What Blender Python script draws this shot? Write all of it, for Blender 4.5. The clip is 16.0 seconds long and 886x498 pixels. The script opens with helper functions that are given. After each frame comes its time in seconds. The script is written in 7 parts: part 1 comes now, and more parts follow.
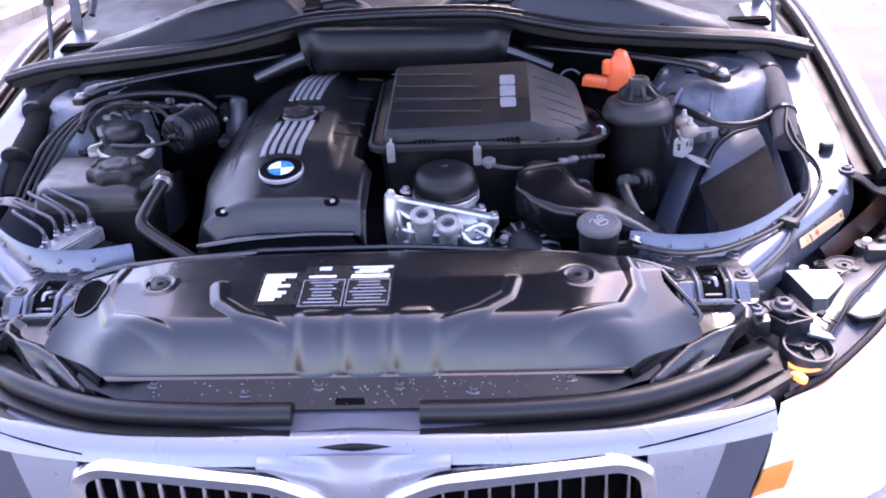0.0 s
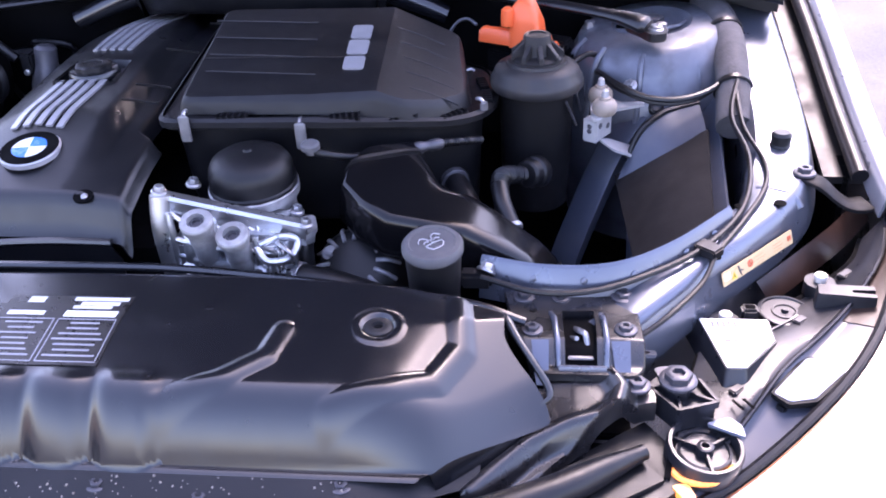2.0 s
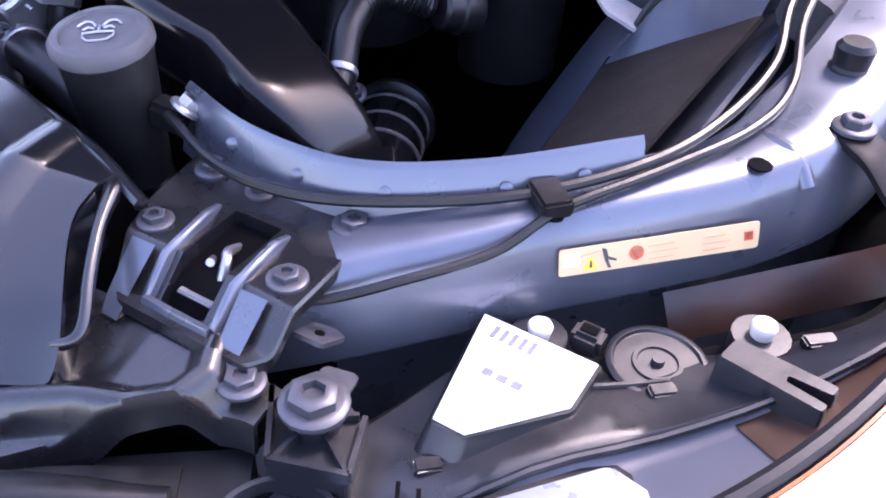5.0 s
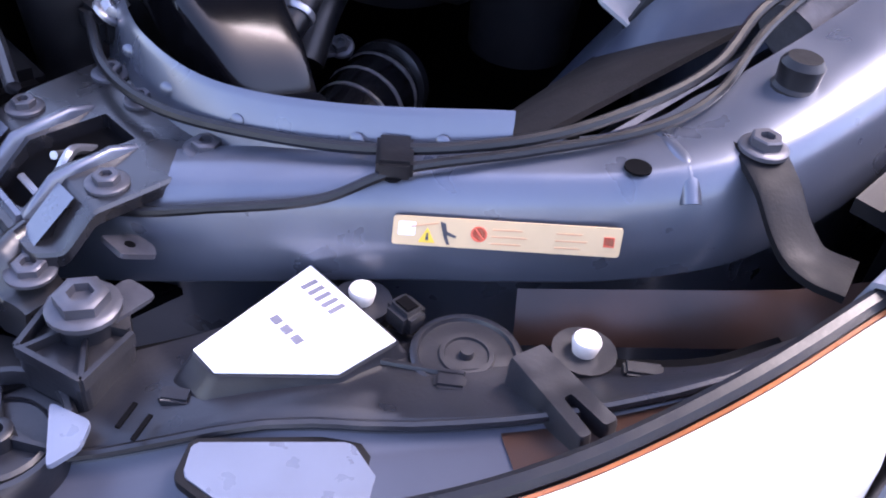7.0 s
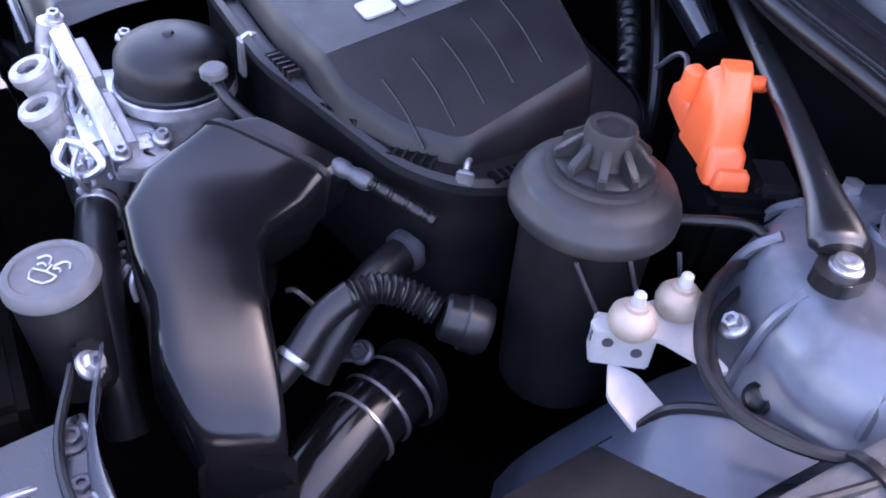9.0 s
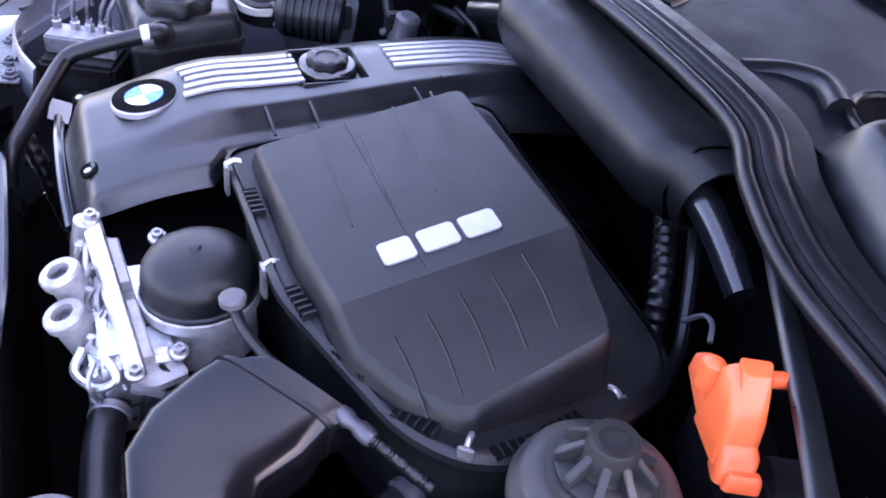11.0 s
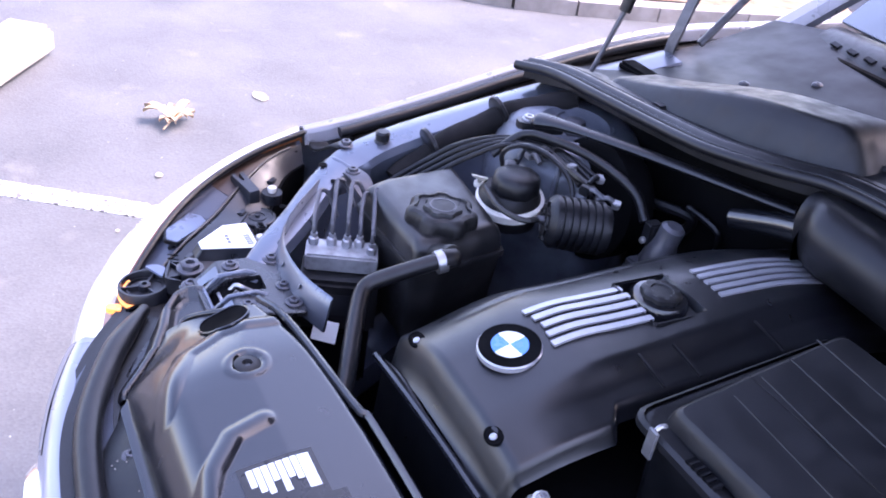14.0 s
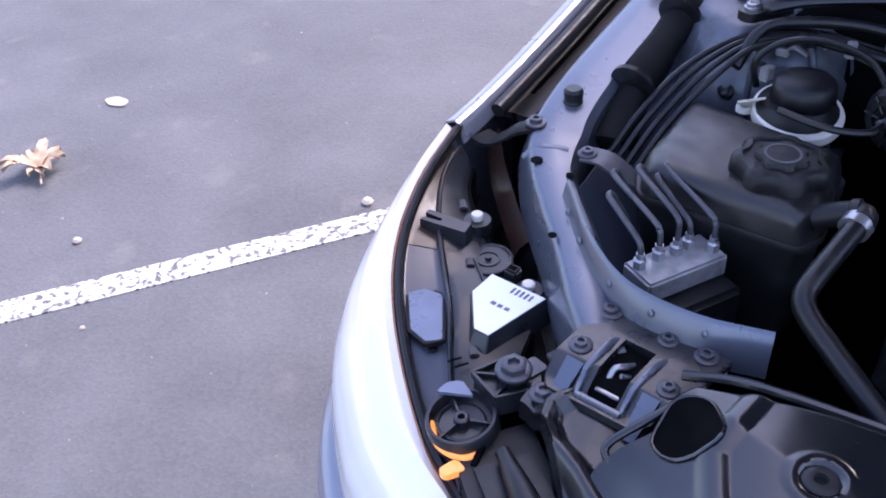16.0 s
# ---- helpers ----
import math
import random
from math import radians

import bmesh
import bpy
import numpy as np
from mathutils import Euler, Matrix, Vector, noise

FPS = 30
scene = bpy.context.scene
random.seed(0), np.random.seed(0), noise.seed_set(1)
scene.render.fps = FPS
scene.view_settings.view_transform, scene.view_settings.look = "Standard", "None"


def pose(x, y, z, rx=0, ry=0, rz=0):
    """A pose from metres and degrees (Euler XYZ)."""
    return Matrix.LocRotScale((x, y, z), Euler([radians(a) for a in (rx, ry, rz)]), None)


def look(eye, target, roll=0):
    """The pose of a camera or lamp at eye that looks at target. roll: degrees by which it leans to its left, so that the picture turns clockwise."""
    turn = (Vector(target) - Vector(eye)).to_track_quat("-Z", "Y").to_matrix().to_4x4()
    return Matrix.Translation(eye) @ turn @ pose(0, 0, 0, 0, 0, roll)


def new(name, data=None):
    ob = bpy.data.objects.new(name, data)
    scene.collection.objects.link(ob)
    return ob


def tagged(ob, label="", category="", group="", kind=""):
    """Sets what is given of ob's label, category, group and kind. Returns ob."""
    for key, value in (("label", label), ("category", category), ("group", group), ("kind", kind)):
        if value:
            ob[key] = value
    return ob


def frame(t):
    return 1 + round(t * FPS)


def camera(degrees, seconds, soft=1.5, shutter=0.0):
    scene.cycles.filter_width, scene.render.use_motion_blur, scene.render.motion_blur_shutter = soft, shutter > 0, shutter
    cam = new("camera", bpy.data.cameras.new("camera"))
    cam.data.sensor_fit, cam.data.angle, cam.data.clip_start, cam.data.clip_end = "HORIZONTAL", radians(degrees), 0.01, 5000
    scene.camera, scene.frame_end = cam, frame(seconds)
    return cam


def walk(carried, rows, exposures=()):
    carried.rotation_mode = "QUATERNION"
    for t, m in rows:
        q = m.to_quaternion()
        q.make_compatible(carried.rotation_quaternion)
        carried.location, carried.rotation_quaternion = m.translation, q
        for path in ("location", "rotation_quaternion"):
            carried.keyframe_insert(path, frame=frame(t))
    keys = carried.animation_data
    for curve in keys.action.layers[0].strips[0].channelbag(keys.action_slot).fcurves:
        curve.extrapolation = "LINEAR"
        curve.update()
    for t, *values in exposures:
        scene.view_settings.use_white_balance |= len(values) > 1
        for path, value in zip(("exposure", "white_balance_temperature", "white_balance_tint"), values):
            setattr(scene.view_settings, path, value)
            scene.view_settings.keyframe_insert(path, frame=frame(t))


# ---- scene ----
cam = camera(53.0, 16.0, 1.9)
PATH = [
    (0, (0.191, -1.111, 1.43), (0.069, 0.652, 0.494), -3.3),
    (0.5, (0.213, -1.039, 1.414), (0.078, 0.718, 0.468), -4.0),
    (1, (0.265, -0.942, 1.386), (0.124, 0.802, 0.417), -3.8),
    (1.5, (0.36, -0.815, 1.366), (0.195, 0.892, 0.337), -3.6),
    (2, (0.456, -0.697, 1.318), (0.256, 0.992, 0.266), -2.8),
    (2.5, (0.543, -0.576, 1.253), (0.286, 1.097, 0.187), -2.3),
    (3, (0.622, -0.451, 1.199), (0.278, 1.162, 0.068), -2.3),
    (5.5, (0.848, -0.193, 1.063), (-0.019, 1.084, -0.209), 4.4),
    (6, (0.897, -0.154, 1.047), (-0.073, 1.054, -0.218), 4.9),
    (6.5, (0.927, -0.12, 1.05), (-0.084, 1.023, -0.243), 5.5),
    (7, (0.945, -0.102, 1.055), (-0.097, 1.024, -0.228), 6.7),
    (7.5, (0.944, -0.088, 1.087), (-0.139, 1.015, -0.183), 7.4),
    (8, (0.907, -0.053, 1.147), (-0.209, 1.015, -0.124), 8.5),
    (8.5, (0.853, 0.022, 1.216), (-0.318, 0.985, -0.088), 8.4),
    (9, (0.861, 0.111, 1.247), (-0.436, 0.931, -0.036), 7.1),
    (9.5, (0.879, 0.205, 1.274), (-0.502, 0.876, -0.008), 7.0),
    (10, (0.868, 0.235, 1.323), (-0.522, 0.886, 0.041), 8.0),
    (12.5, (0.628, 0.042, 1.445), (-0.848, 0.848, 0.363), 8.7),
    (13, (0.638, -0.008, 1.476), (-0.882, 0.745, 0.417), 9.5),
    (13.5, (0.584, -0.107, 1.477), (-0.923, 0.675, 0.419), 9.1),
    (14, (0.459, -0.242, 1.461), (-0.989, 0.66, 0.417), 9.4),
    (14.5, (0.292, -0.29, 1.434), (-1.118, 0.656, 0.378), 7.8),
    (15, (0.095, -0.317, 1.42), (-1.216, 0.679, 0.285), 6.3),
    (15.5, (-0.093, -0.445, 1.4), (-1.183, 0.717, 0.192), 5.8),
    (16, (-0.236, -0.505, 1.372), (-1.281, 0.681, 0.147), -3.6),
]
EXPOSURES = [(0, 2.93, 6800, 36), (3, 2.90, 6700, 35), (6, 2.90, 6600, 33), (7.2, 2.5, 6500, 31), (8, 2.7, 6600, 31), (8.8, 3.17, 6700, 33), (9.5, 3.48, 6800, 34), (12.5, 3.50, 6900, 38), (13.5, 3.24, 6800, 36), (14.3, 2.75, 6600, 32), (15.5, 2.35, 6500, 29), (16, 2.0, 6400, 28)]
walk(cam, [(t, look(eye, target, roll)) for t, eye, target, roll in PATH], EXPOSURES)

# ---- light ----
world = bpy.data.worlds.new("sky")
scene.world = world
world.use_nodes = True
wn = world.node_tree.nodes
sky = wn.new("ShaderNodeTexSky")
sky.sky_type, sky.sun_disc = "NISHITA", False
SUN_EL, SUN_ROT = radians(58), radians(14)
sky.sun_elevation, sky.sun_rotation = SUN_EL, SUN_ROT
sky.air_density, sky.dust_density, sky.ozone_density = 1.0, 2.0, 0.8
world.node_tree.links.new(sky.outputs[0], wn["Background"].inputs[0])
wn["Background"].inputs[1].default_value = 0.15
sun = new("sun", bpy.data.lights.new("sun", "SUN"))
sun.data.energy, sun.data.angle, sun.data.color = 1.0, radians(20), (1.0, 0.98, 0.965)
SUN_DIR = Vector((math.sin(SUN_ROT) * math.cos(SUN_EL), math.cos(SUN_ROT) * math.cos(SUN_EL), math.sin(SUN_EL)))
sun.matrix_basis = look(SUN_DIR * 10, (0, 0, 0))


# ---- materials ----
def material(name, color, rough=0.5, metal=0.0, coat=0.0, vary=0.15, scale=20.0, bump=0.0, grain=300.0, dirt=0.0, dirt_color=(0.2, 0.19, 0.18), spec=0.5):
    """A procedural surface: base colour with soft stains, fine grain in the relief, roughness that wanders, and dust in blotches."""
    mat = bpy.data.materials.new(name)
    mat.use_nodes = True
    n, l = mat.node_tree.nodes, mat.node_tree.links
    b = n["Principled BSDF"]
    b.inputs["Metallic"].default_value = metal
    b.inputs["Coat Weight"].default_value = coat
    b.inputs["Coat Roughness"].default_value = 0.08
    b.inputs["Specular IOR Level"].default_value = spec
    tc = n.new("ShaderNodeTexCoord")

    def noise_at(s, detail=4.0):
        t = n.new("ShaderNodeTexNoise")
        t.inputs["Scale"].default_value, t.inputs["Detail"].default_value = s, detail
        l.new(tc.outputs["Object"], t.inputs["Vector"])
        return t

    big = noise_at(scale)
    ramp = n.new("ShaderNodeMapRange")
    ramp.inputs[1].default_value, ramp.inputs[2].default_value = 0.3, 0.7
    ramp.inputs[3].default_value, ramp.inputs[4].default_value = 1 - vary, 1 + vary
    l.new(big.outputs[0], ramp.inputs[0])
    mul = n.new("ShaderNodeVectorMath")
    mul.operation = "SCALE"
    mul.inputs[0].default_value = color
    l.new(ramp.outputs[0], mul.inputs["Scale"])
    out = mul.outputs[0]
    rr = n.new("ShaderNodeMapRange")
    rr.inputs[1].default_value, rr.inputs[2].default_value = 0.3, 0.7
    rr.inputs[3].default_value, rr.inputs[4].default_value = max(rough * 0.82, 0.02), min(rough * 1.2, 1)
    l.new(noise_at(scale * 3).outputs[0], rr.inputs[0])
    rough_out = rr.outputs[0]
    if dirt:
        d = noise_at(scale * 1.7, 8.0)
        dr = n.new("ShaderNodeMapRange")
        dr.inputs[1].default_value, dr.inputs[2].default_value = 0.5, 0.75
        dr.inputs[3].default_value, dr.inputs[4].default_value = 0, dirt
        l.new(d.outputs[0], dr.inputs[0])
        mix = n.new("ShaderNodeMix")
        mix.data_type = "RGBA"
        l.new(dr.outputs[0], mix.inputs["Factor"])
        l.new(out, mix.inputs["A"])
        mix.inputs["B"].default_value = (*dirt_color, 1)
        out = mix.outputs["Result"]
        add = n.new("ShaderNodeMath")
        add.operation, add.use_clamp = "ADD", True
        l.new(rough_out, add.inputs[0])
        l.new(dr.outputs[0], add.inputs[1])
        rough_out = add.outputs[0]
    l.new(out, b.inputs["Base Color"])
    l.new(rough_out, b.inputs["Roughness"])
    if bump:
        bp = n.new("ShaderNodeBump")
        bp.inputs["Strength"].default_value, bp.inputs["Distance"].default_value = bump, 0.001
        l.new(noise_at(grain, 2.0).outputs[0], bp.inputs["Height"])
        l.new(bp.outputs[0], b.inputs["Normal"])
    return mat


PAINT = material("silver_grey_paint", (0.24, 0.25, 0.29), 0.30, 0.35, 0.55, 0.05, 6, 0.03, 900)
# Body paint again, at half tone to carry the bonnet's shade in the bay.
BAYSHADEPAINT = material("bay_shaded_body_paint", (0.122, 0.136, 0.172), 0.30, 0.6, 0.35, 0.10, 9, 0.04, 500, 0.10, (0.30, 0.29, 0.28))
TOWERPAINT = material("stained_tower_paint", (0.125, 0.135, 0.165), 0.36, 0.35, 0.2, 0.3, 14, 0.1, 200, 0.45, (0.05, 0.05, 0.055))
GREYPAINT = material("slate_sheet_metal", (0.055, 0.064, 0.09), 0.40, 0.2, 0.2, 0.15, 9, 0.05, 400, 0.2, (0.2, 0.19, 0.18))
PLASTIC = material("grained_black_plastic", (0.0055, 0.0058, 0.0075), 0.40, 0, 0, 0.25, 12, 0.25, 900, 0.06, (0.07, 0.066, 0.062), 0.36)
COVER = material("engine_cover_plastic", (0.005, 0.0054, 0.0072), 0.33, 0, 0, 0.2, 10, 0.12, 900, 0.0, (0.05, 0.048, 0.046), 0.62)
GLOSS = material("shiny_black_plastic", (0.0052, 0.0058, 0.008), 0.23, 0, 0.2, 0.12, 10, 0.02, 300, 0.0, (0.06, 0.055, 0.05), 0.75)
DUSTY = material("dusty_black_plastic", (0.0085, 0.0085, 0.010), 0.40, 0, 0, 0.25, 14, 0.1, 500, 0.22, (0.055, 0.048, 0.044), 0.4)
RUBBER = material("rubber", (0.006, 0.006, 0.0075), 0.36, 0, 0, 0.25, 30, 0.1, 500, 0.06, (0.05, 0.05, 0.05), 0.42)
# Near-black: real black parts, also painted shade in holes and bay depths.
BLACK = material("black_and_bay_shade", (0.0032, 0.0032, 0.0038), 0.8, 0, 0, 0.3, 10, spec=0.04)
ALU = material("cast_aluminium", (0.56, 0.57, 0.59), 0.30, 0.95, 0, 0.15, 25, 0.3, 300, 0.15, (0.25, 0.24, 0.22))
DULLALU = material("dusty_machined_aluminium", (0.36, 0.36, 0.37), 0.45, 0.55, 0, 0.2, 40, 0.2, 300, 0.4, (0.16, 0.15, 0.14))
STEEL = material("zinc_steel", (0.40, 0.40, 0.42), 0.36, 0.85, 0, 0.2, 60, 0.1, 300)
DARKSTEEL = material("dark_bolt_steel", (0.085, 0.085, 0.098), 0.42, 0.5, 0, 0.2, 60)
CHROME = material("chrome", (0.80, 0.81, 0.83), 0.10, 1.0, 0, 0.04, 20)
SILVER = material("silver_trim", (0.40, 0.40, 0.43), 0.36, 0.55, 0, 0.06, 30, 0.05, 800)
WHITE = material("white_plastic", (0.70, 0.65, 0.58), 0.45, 0, 0, 0.06, 40, 0.05, 300, 0.08, (0.45, 0.42, 0.38))
PALESTEEL = material("white_coated_steel", (0.40, 0.39, 0.39), 0.45, 0.1, 0, 0.12, 40, 0.1, 300, 0.2, (0.3, 0.27, 0.24))
COWL = material("satin_cowl_paint", (0.005, 0.0060, 0.0094), 0.40, 0, 0, 0.12, 5, 0.03, 400, 0.05, (0.03, 0.029, 0.031), 0.13)
PAPER = material("white_sticker", (0.84, 0.84, 0.84), 0.5, 0, 0, 0.02, 20)
CREAM = material("cream_sticker", (0.62, 0.44, 0.24), 0.4, 0, 0, 0.05, 30)
NUTCREAM = material("aged_cream_plastic", (0.30, 0.245, 0.20), 0.5, 0, 0, 0.15, 60, 0.1, 300, 0.3, (0.16, 0.12, 0.09))
DUCTBLACK = material("satin_black_duct", (0.004, 0.004, 0.005), 0.15, 0, 0, 0.2, 10, 0.03, 500, 0.0, (0.03, 0.028, 0.026), 0.38)
PLATE = material("dusty_black_pressing", (0.009, 0.009, 0.011), 0.26, 0, 0.15, 0.25, 14, 0.06, 400, 0.20, (0.05, 0.044, 0.038), 0.75)
MATTBLACK = material("matt_black_plastic", (0.0045, 0.0045, 0.0056), 0.55, 0, 0, 0.25, 20, 0.15, 500, 0.06, (0.05, 0.047, 0.045), 0.2)
TANKTOP = material("dusty_tank_plastic", (0.009, 0.0086, 0.0094), 0.36, 0, 0, 0.25, 12, 0.1, 500, 0.22, (0.055, 0.047, 0.043), 0.6)
RESLID = material("dusty_reservoir_lid", (0.021, 0.0205, 0.022), 0.42, 0, 0, 0.25, 18, 0.1, 500, 0.5, (0.075, 0.062, 0.052), 0.4)
INK = material("dark_ink", (0.05, 0.05, 0.06), 0.5)
GREYINK = material("grey_ink", (0.13, 0.13, 0.16), 0.5)
PALEINK = material("pale_ink", (0.70, 0.70, 0.72), 0.5)
LABELBLACK = material("black_label", (0.020, 0.018, 0.017), 0.3, 0, 0, 0.1, 30)
GREYPRINT = material("faded_print", (0.30, 0.30, 0.33), 0.5)
YELLOW = material("yellow_ink", (0.85, 0.55, 0.05), 0.5)
RED = material("red_ink", (0.70, 0.12, 0.06), 0.5)
FADEDRED = material("faded_red_ink", (0.60, 0.33, 0.17), 0.5)
ORANGE = material("orange_plastic", (0.86, 0.13, 0.035), 0.38, 0, 0.1, 0.06, 15, 0.05, 300)
AMBER = material("amber_plastic", (0.70, 0.24, 0.04), 0.2, 0, 0.5, 0.06, 30)
LITAMBER = material("lit_amber_glass", (0.80, 0.36, 0.08), 0.3, 0, 0.3, 0.06, 30)
LITAMBER.node_tree.nodes["Principled BSDF"].inputs["Emission Color"].default_value = (1.0, 0.30, 0.06, 1)
LITAMBER.node_tree.nodes["Principled BSDF"].inputs["Emission Strength"].default_value = 0.22
RIMAMBER = material("orange_lens_edge", (0.26, 0.085, 0.028), 0.3, 0, 0.3, 0.2, 30)
BLUE = material("blue_enamel", (0.03, 0.22, 0.70), 0.25, 0, 0.5, 0.03, 30)
ENAMEL = material("white_enamel", (0.80, 0.80, 0.80), 0.25, 0, 0.5, 0.03, 30)
LENS = material("clear_headlight_lens", (0.83, 0.80, 0.75), 0.10, 0.0, 1.0, 0.03, 10)
LAMPGREY = material("headlight_housing_plastic", (0.0105, 0.0112, 0.0150), 0.32, 0, 0, 0.3, 14, 0.12, 400, 0.28, (0.055, 0.050, 0.050), 0.6)
MIRRORISH = material("shiny_grey_foil", (0.15, 0.175, 0.235), 0.30, 0.25, 0, 0.1, 25)
TAN = material("weathered_reservoir_plastic", (0.010, 0.0098, 0.0108), 0.45, 0, 0, 0.25, 12, 0.1, 500, 0.3, (0.06, 0.052, 0.046), 0.33)
GREYCAP = material("dusty_grey_cap", (0.075, 0.075, 0.082), 0.55, 0, 0, 0.2, 25, 0.1, 500, 0.2, (0.26, 0.23, 0.2))
FABRIC = material("dusty_hose_fabric", (0.060, 0.058, 0.064), 0.9, 0, 0, 0.3, 25, 0.6, 300, 0.2, (0.11, 0.105, 0.10))
CARDBOARD = material("fibre_mat", (0.012, 0.011, 0.0115), 0.95, 0, 0, 0.3, 14, 0.5, 500, 0.15, (0.05, 0.046, 0.043), 0.15)
LENSTOP = material("satin_lens_flange", (0.050, 0.056, 0.078), 0.34, 0, 0.15, 0.12, 9, 0.03, 400, 0.10, (0.10, 0.095, 0.09), 0.5)
BROWNAMBER = material("smoked_amber_plastic", (0.034, 0.017, 0.012), 0.35, 0, 0.1, 0.3, 25, 0.05, 300)
LINER = material("bonnet_liner_fibre", (0.022, 0.021, 0.022), 0.95, 0, 0, 0.25, 14, 0.5, 500)
LEAF = material("dry_leaf", (0.45, 0.33, 0.22), 0.7, 0, 0, 0.35, 40, 0.3, 200)
CONCRETE = material("concrete", (0.42, 0.37, 0.32), 0.9, 0, 0, 0.2, 5, 0.6, 120, 0.3, (0.25, 0.2, 0.16))
KERBSTONE = material("weathered_kerb", (0.25, 0.22, 0.20), 0.9, 0, 0, 0.3, 6, 0.6, 120, 0.4, (0.14, 0.11, 0.09))
LITTER = material("leaf_litter", (0.20, 0.12, 0.07), 0.9, 0, 0, 0.5, 6, 0.8, 60, 0.5, (0.35, 0.25, 0.16))

GLASS = bpy.data.materials.new("windscreen_glass")
GLASS.use_nodes = True
gb = GLASS.node_tree.nodes["Principled BSDF"]
gb.inputs["Base Color"].default_value = (0.02, 0.03, 0.05, 1)
gb.inputs["Roughness"].default_value, gb.inputs["Coat Weight"].default_value = 0.04, 1.0


def asphalt_material():
    mat = bpy.data.materials.new("asphalt")
    mat.use_nodes = True
    n, l = mat.node_tree.nodes, mat.node_tree.links
    b = n["Principled BSDF"]
    tc = n.new("ShaderNodeTexCoord")

    def noise_at(s, d=6.0):
        t = n.new("ShaderNodeTexNoise")
        t.inputs["Scale"].default_value, t.inputs["Detail"].default_value = s, d
        l.new(tc.outputs["Object"], t.inputs["Vector"])
        return t

    v = n.new("ShaderNodeTexVoronoi")
    v.inputs["Scale"].default_value = 130
    l.new(tc.outputs["Object"], v.inputs["Vector"])
    cr = n.new("ShaderNodeValToRGB")
    cr.color_ramp.elements[0].position, cr.color_ramp.elements[0].color = 0.25, (0.058, 0.059, 0.063, 1)
    cr.color_ramp.elements[1].position, cr.color_ramp.elements[1].color = 0.80, (0.118, 0.119, 0.124, 1)
    mixv = n.new("ShaderNodeMath")
    mixv.operation = "MULTIPLY_ADD"
    l.new(v.outputs["Color"], mixv.inputs[0])
    mixv.inputs[1].default_value = 0.22
    l.new(noise_at(2.2, 9).outputs[0], mixv.inputs[2])
    l.new(mixv.outputs[0], cr.inputs[0])
    stain = n.new("ShaderNodeMapRange")
    stain.inputs[1].default_value, stain.inputs[2].default_value, stain.inputs[4].default_value = 0.62, 0.72, 0.45
    l.new(noise_at(5.0, 4).outputs[0], stain.inputs[0])
    mix = n.new("ShaderNodeMix")
    mix.data_type = "RGBA"
    l.new(stain.outputs[0], mix.inputs["Factor"])
    l.new(cr.outputs[0], mix.inputs["A"])
    mix.inputs["B"].default_value = (0.165, 0.155, 0.15, 1)
    grit = n.new("ShaderNodeMapRange")
    grit.inputs[1].default_value, grit.inputs[2].default_value = 0.74, 0.78
    l.new(noise_at(60, 2).outputs[0], grit.inputs[0])
    mix2 = n.new("ShaderNodeMix")
    mix2.data_type = "RGBA"
    l.new(grit.outputs[0], mix2.inputs["Factor"])
    l.new(mix.outputs["Result"], mix2.inputs["A"])
    mix2.inputs["B"].default_value = (0.30, 0.29, 0.28, 1)
    l.new(mix2.outputs["Result"], b.inputs["Base Color"])
    b.inputs["Roughness"].default_value = 0.85
    bp = n.new("ShaderNodeBump")
    bp.inputs["Strength"].default_value, bp.inputs["Distance"].default_value = 0.35, 0.003
    l.new(v.outputs["Distance"], bp.inputs["Height"])
    l.new(bp.outputs[0], b.inputs["Normal"])
    return mat


ASPHALT = asphalt_material()


def line_material():
    """White road paint, worn through in flecks."""
    mat = bpy.data.materials.new("worn_line_paint")
    mat.use_nodes = True
    n, l = mat.node_tree.nodes, mat.node_tree.links
    b = n["Principled BSDF"]
    tc = n.new("ShaderNodeTexCoord")
    t = n.new("ShaderNodeTexNoise")
    t.inputs["Scale"].default_value, t.inputs["Detail"].default_value, t.inputs["Roughness"].default_value = 55, 6, 0.7
    l.new(tc.outputs["Object"], t.inputs["Vector"])
    cr = n.new("ShaderNodeValToRGB")
    cr.color_ramp.elements[0].position, cr.color_ramp.elements[0].color = 0.44, (0.10, 0.095, 0.095, 1)
    cr.color_ramp.elements[1].position, cr.color_ramp.elements[1].color = 0.50, (0.62, 0.61, 0.58, 1)
    l.new(t.outputs[0], cr.inputs[0])
    l.new(cr.outputs[0], b.inputs["Base Color"])
    b.inputs["Roughness"].default_value = 0.8
    return mat


LINEPAINT = line_material()

# ---- mesh helpers ----
PLACE = {}


def thing(name, at, label, category, group="", kind=""):
    ob = new(name)
    ob.empty_display_size = 0.02
    m = at if isinstance(at, Matrix) else Matrix.Translation(at)
    ob.matrix_basis = m
    PLACE[ob] = m
    return tagged(ob, label, category, group, kind)


def part(name, bm, mat, parent, label="", smooth=40):
    """One mesh under a thing or a part; the bmesh is in world places."""
    bmesh.ops.recalc_face_normals(bm, faces=bm.faces)
    m = PLACE[parent] if parent else Matrix()
    bmesh.ops.transform(bm, matrix=m.inverted(), verts=bm.verts)
    me = bpy.data.meshes.new(name)
    for f in bm.faces:
        f.smooth = True
    lim = radians(smooth)
    for e in bm.edges:
        e.smooth = len(e.link_faces) == 2 and e.calc_face_angle(3.2) < lim
    bm.to_mesh(me)
    bm.free()
    me.materials.append(mat)
    ob = new(name, me)
    if parent:
        ob.parent = parent
    PLACE[ob] = m
    if label:
        ob["label"] = label
    return ob


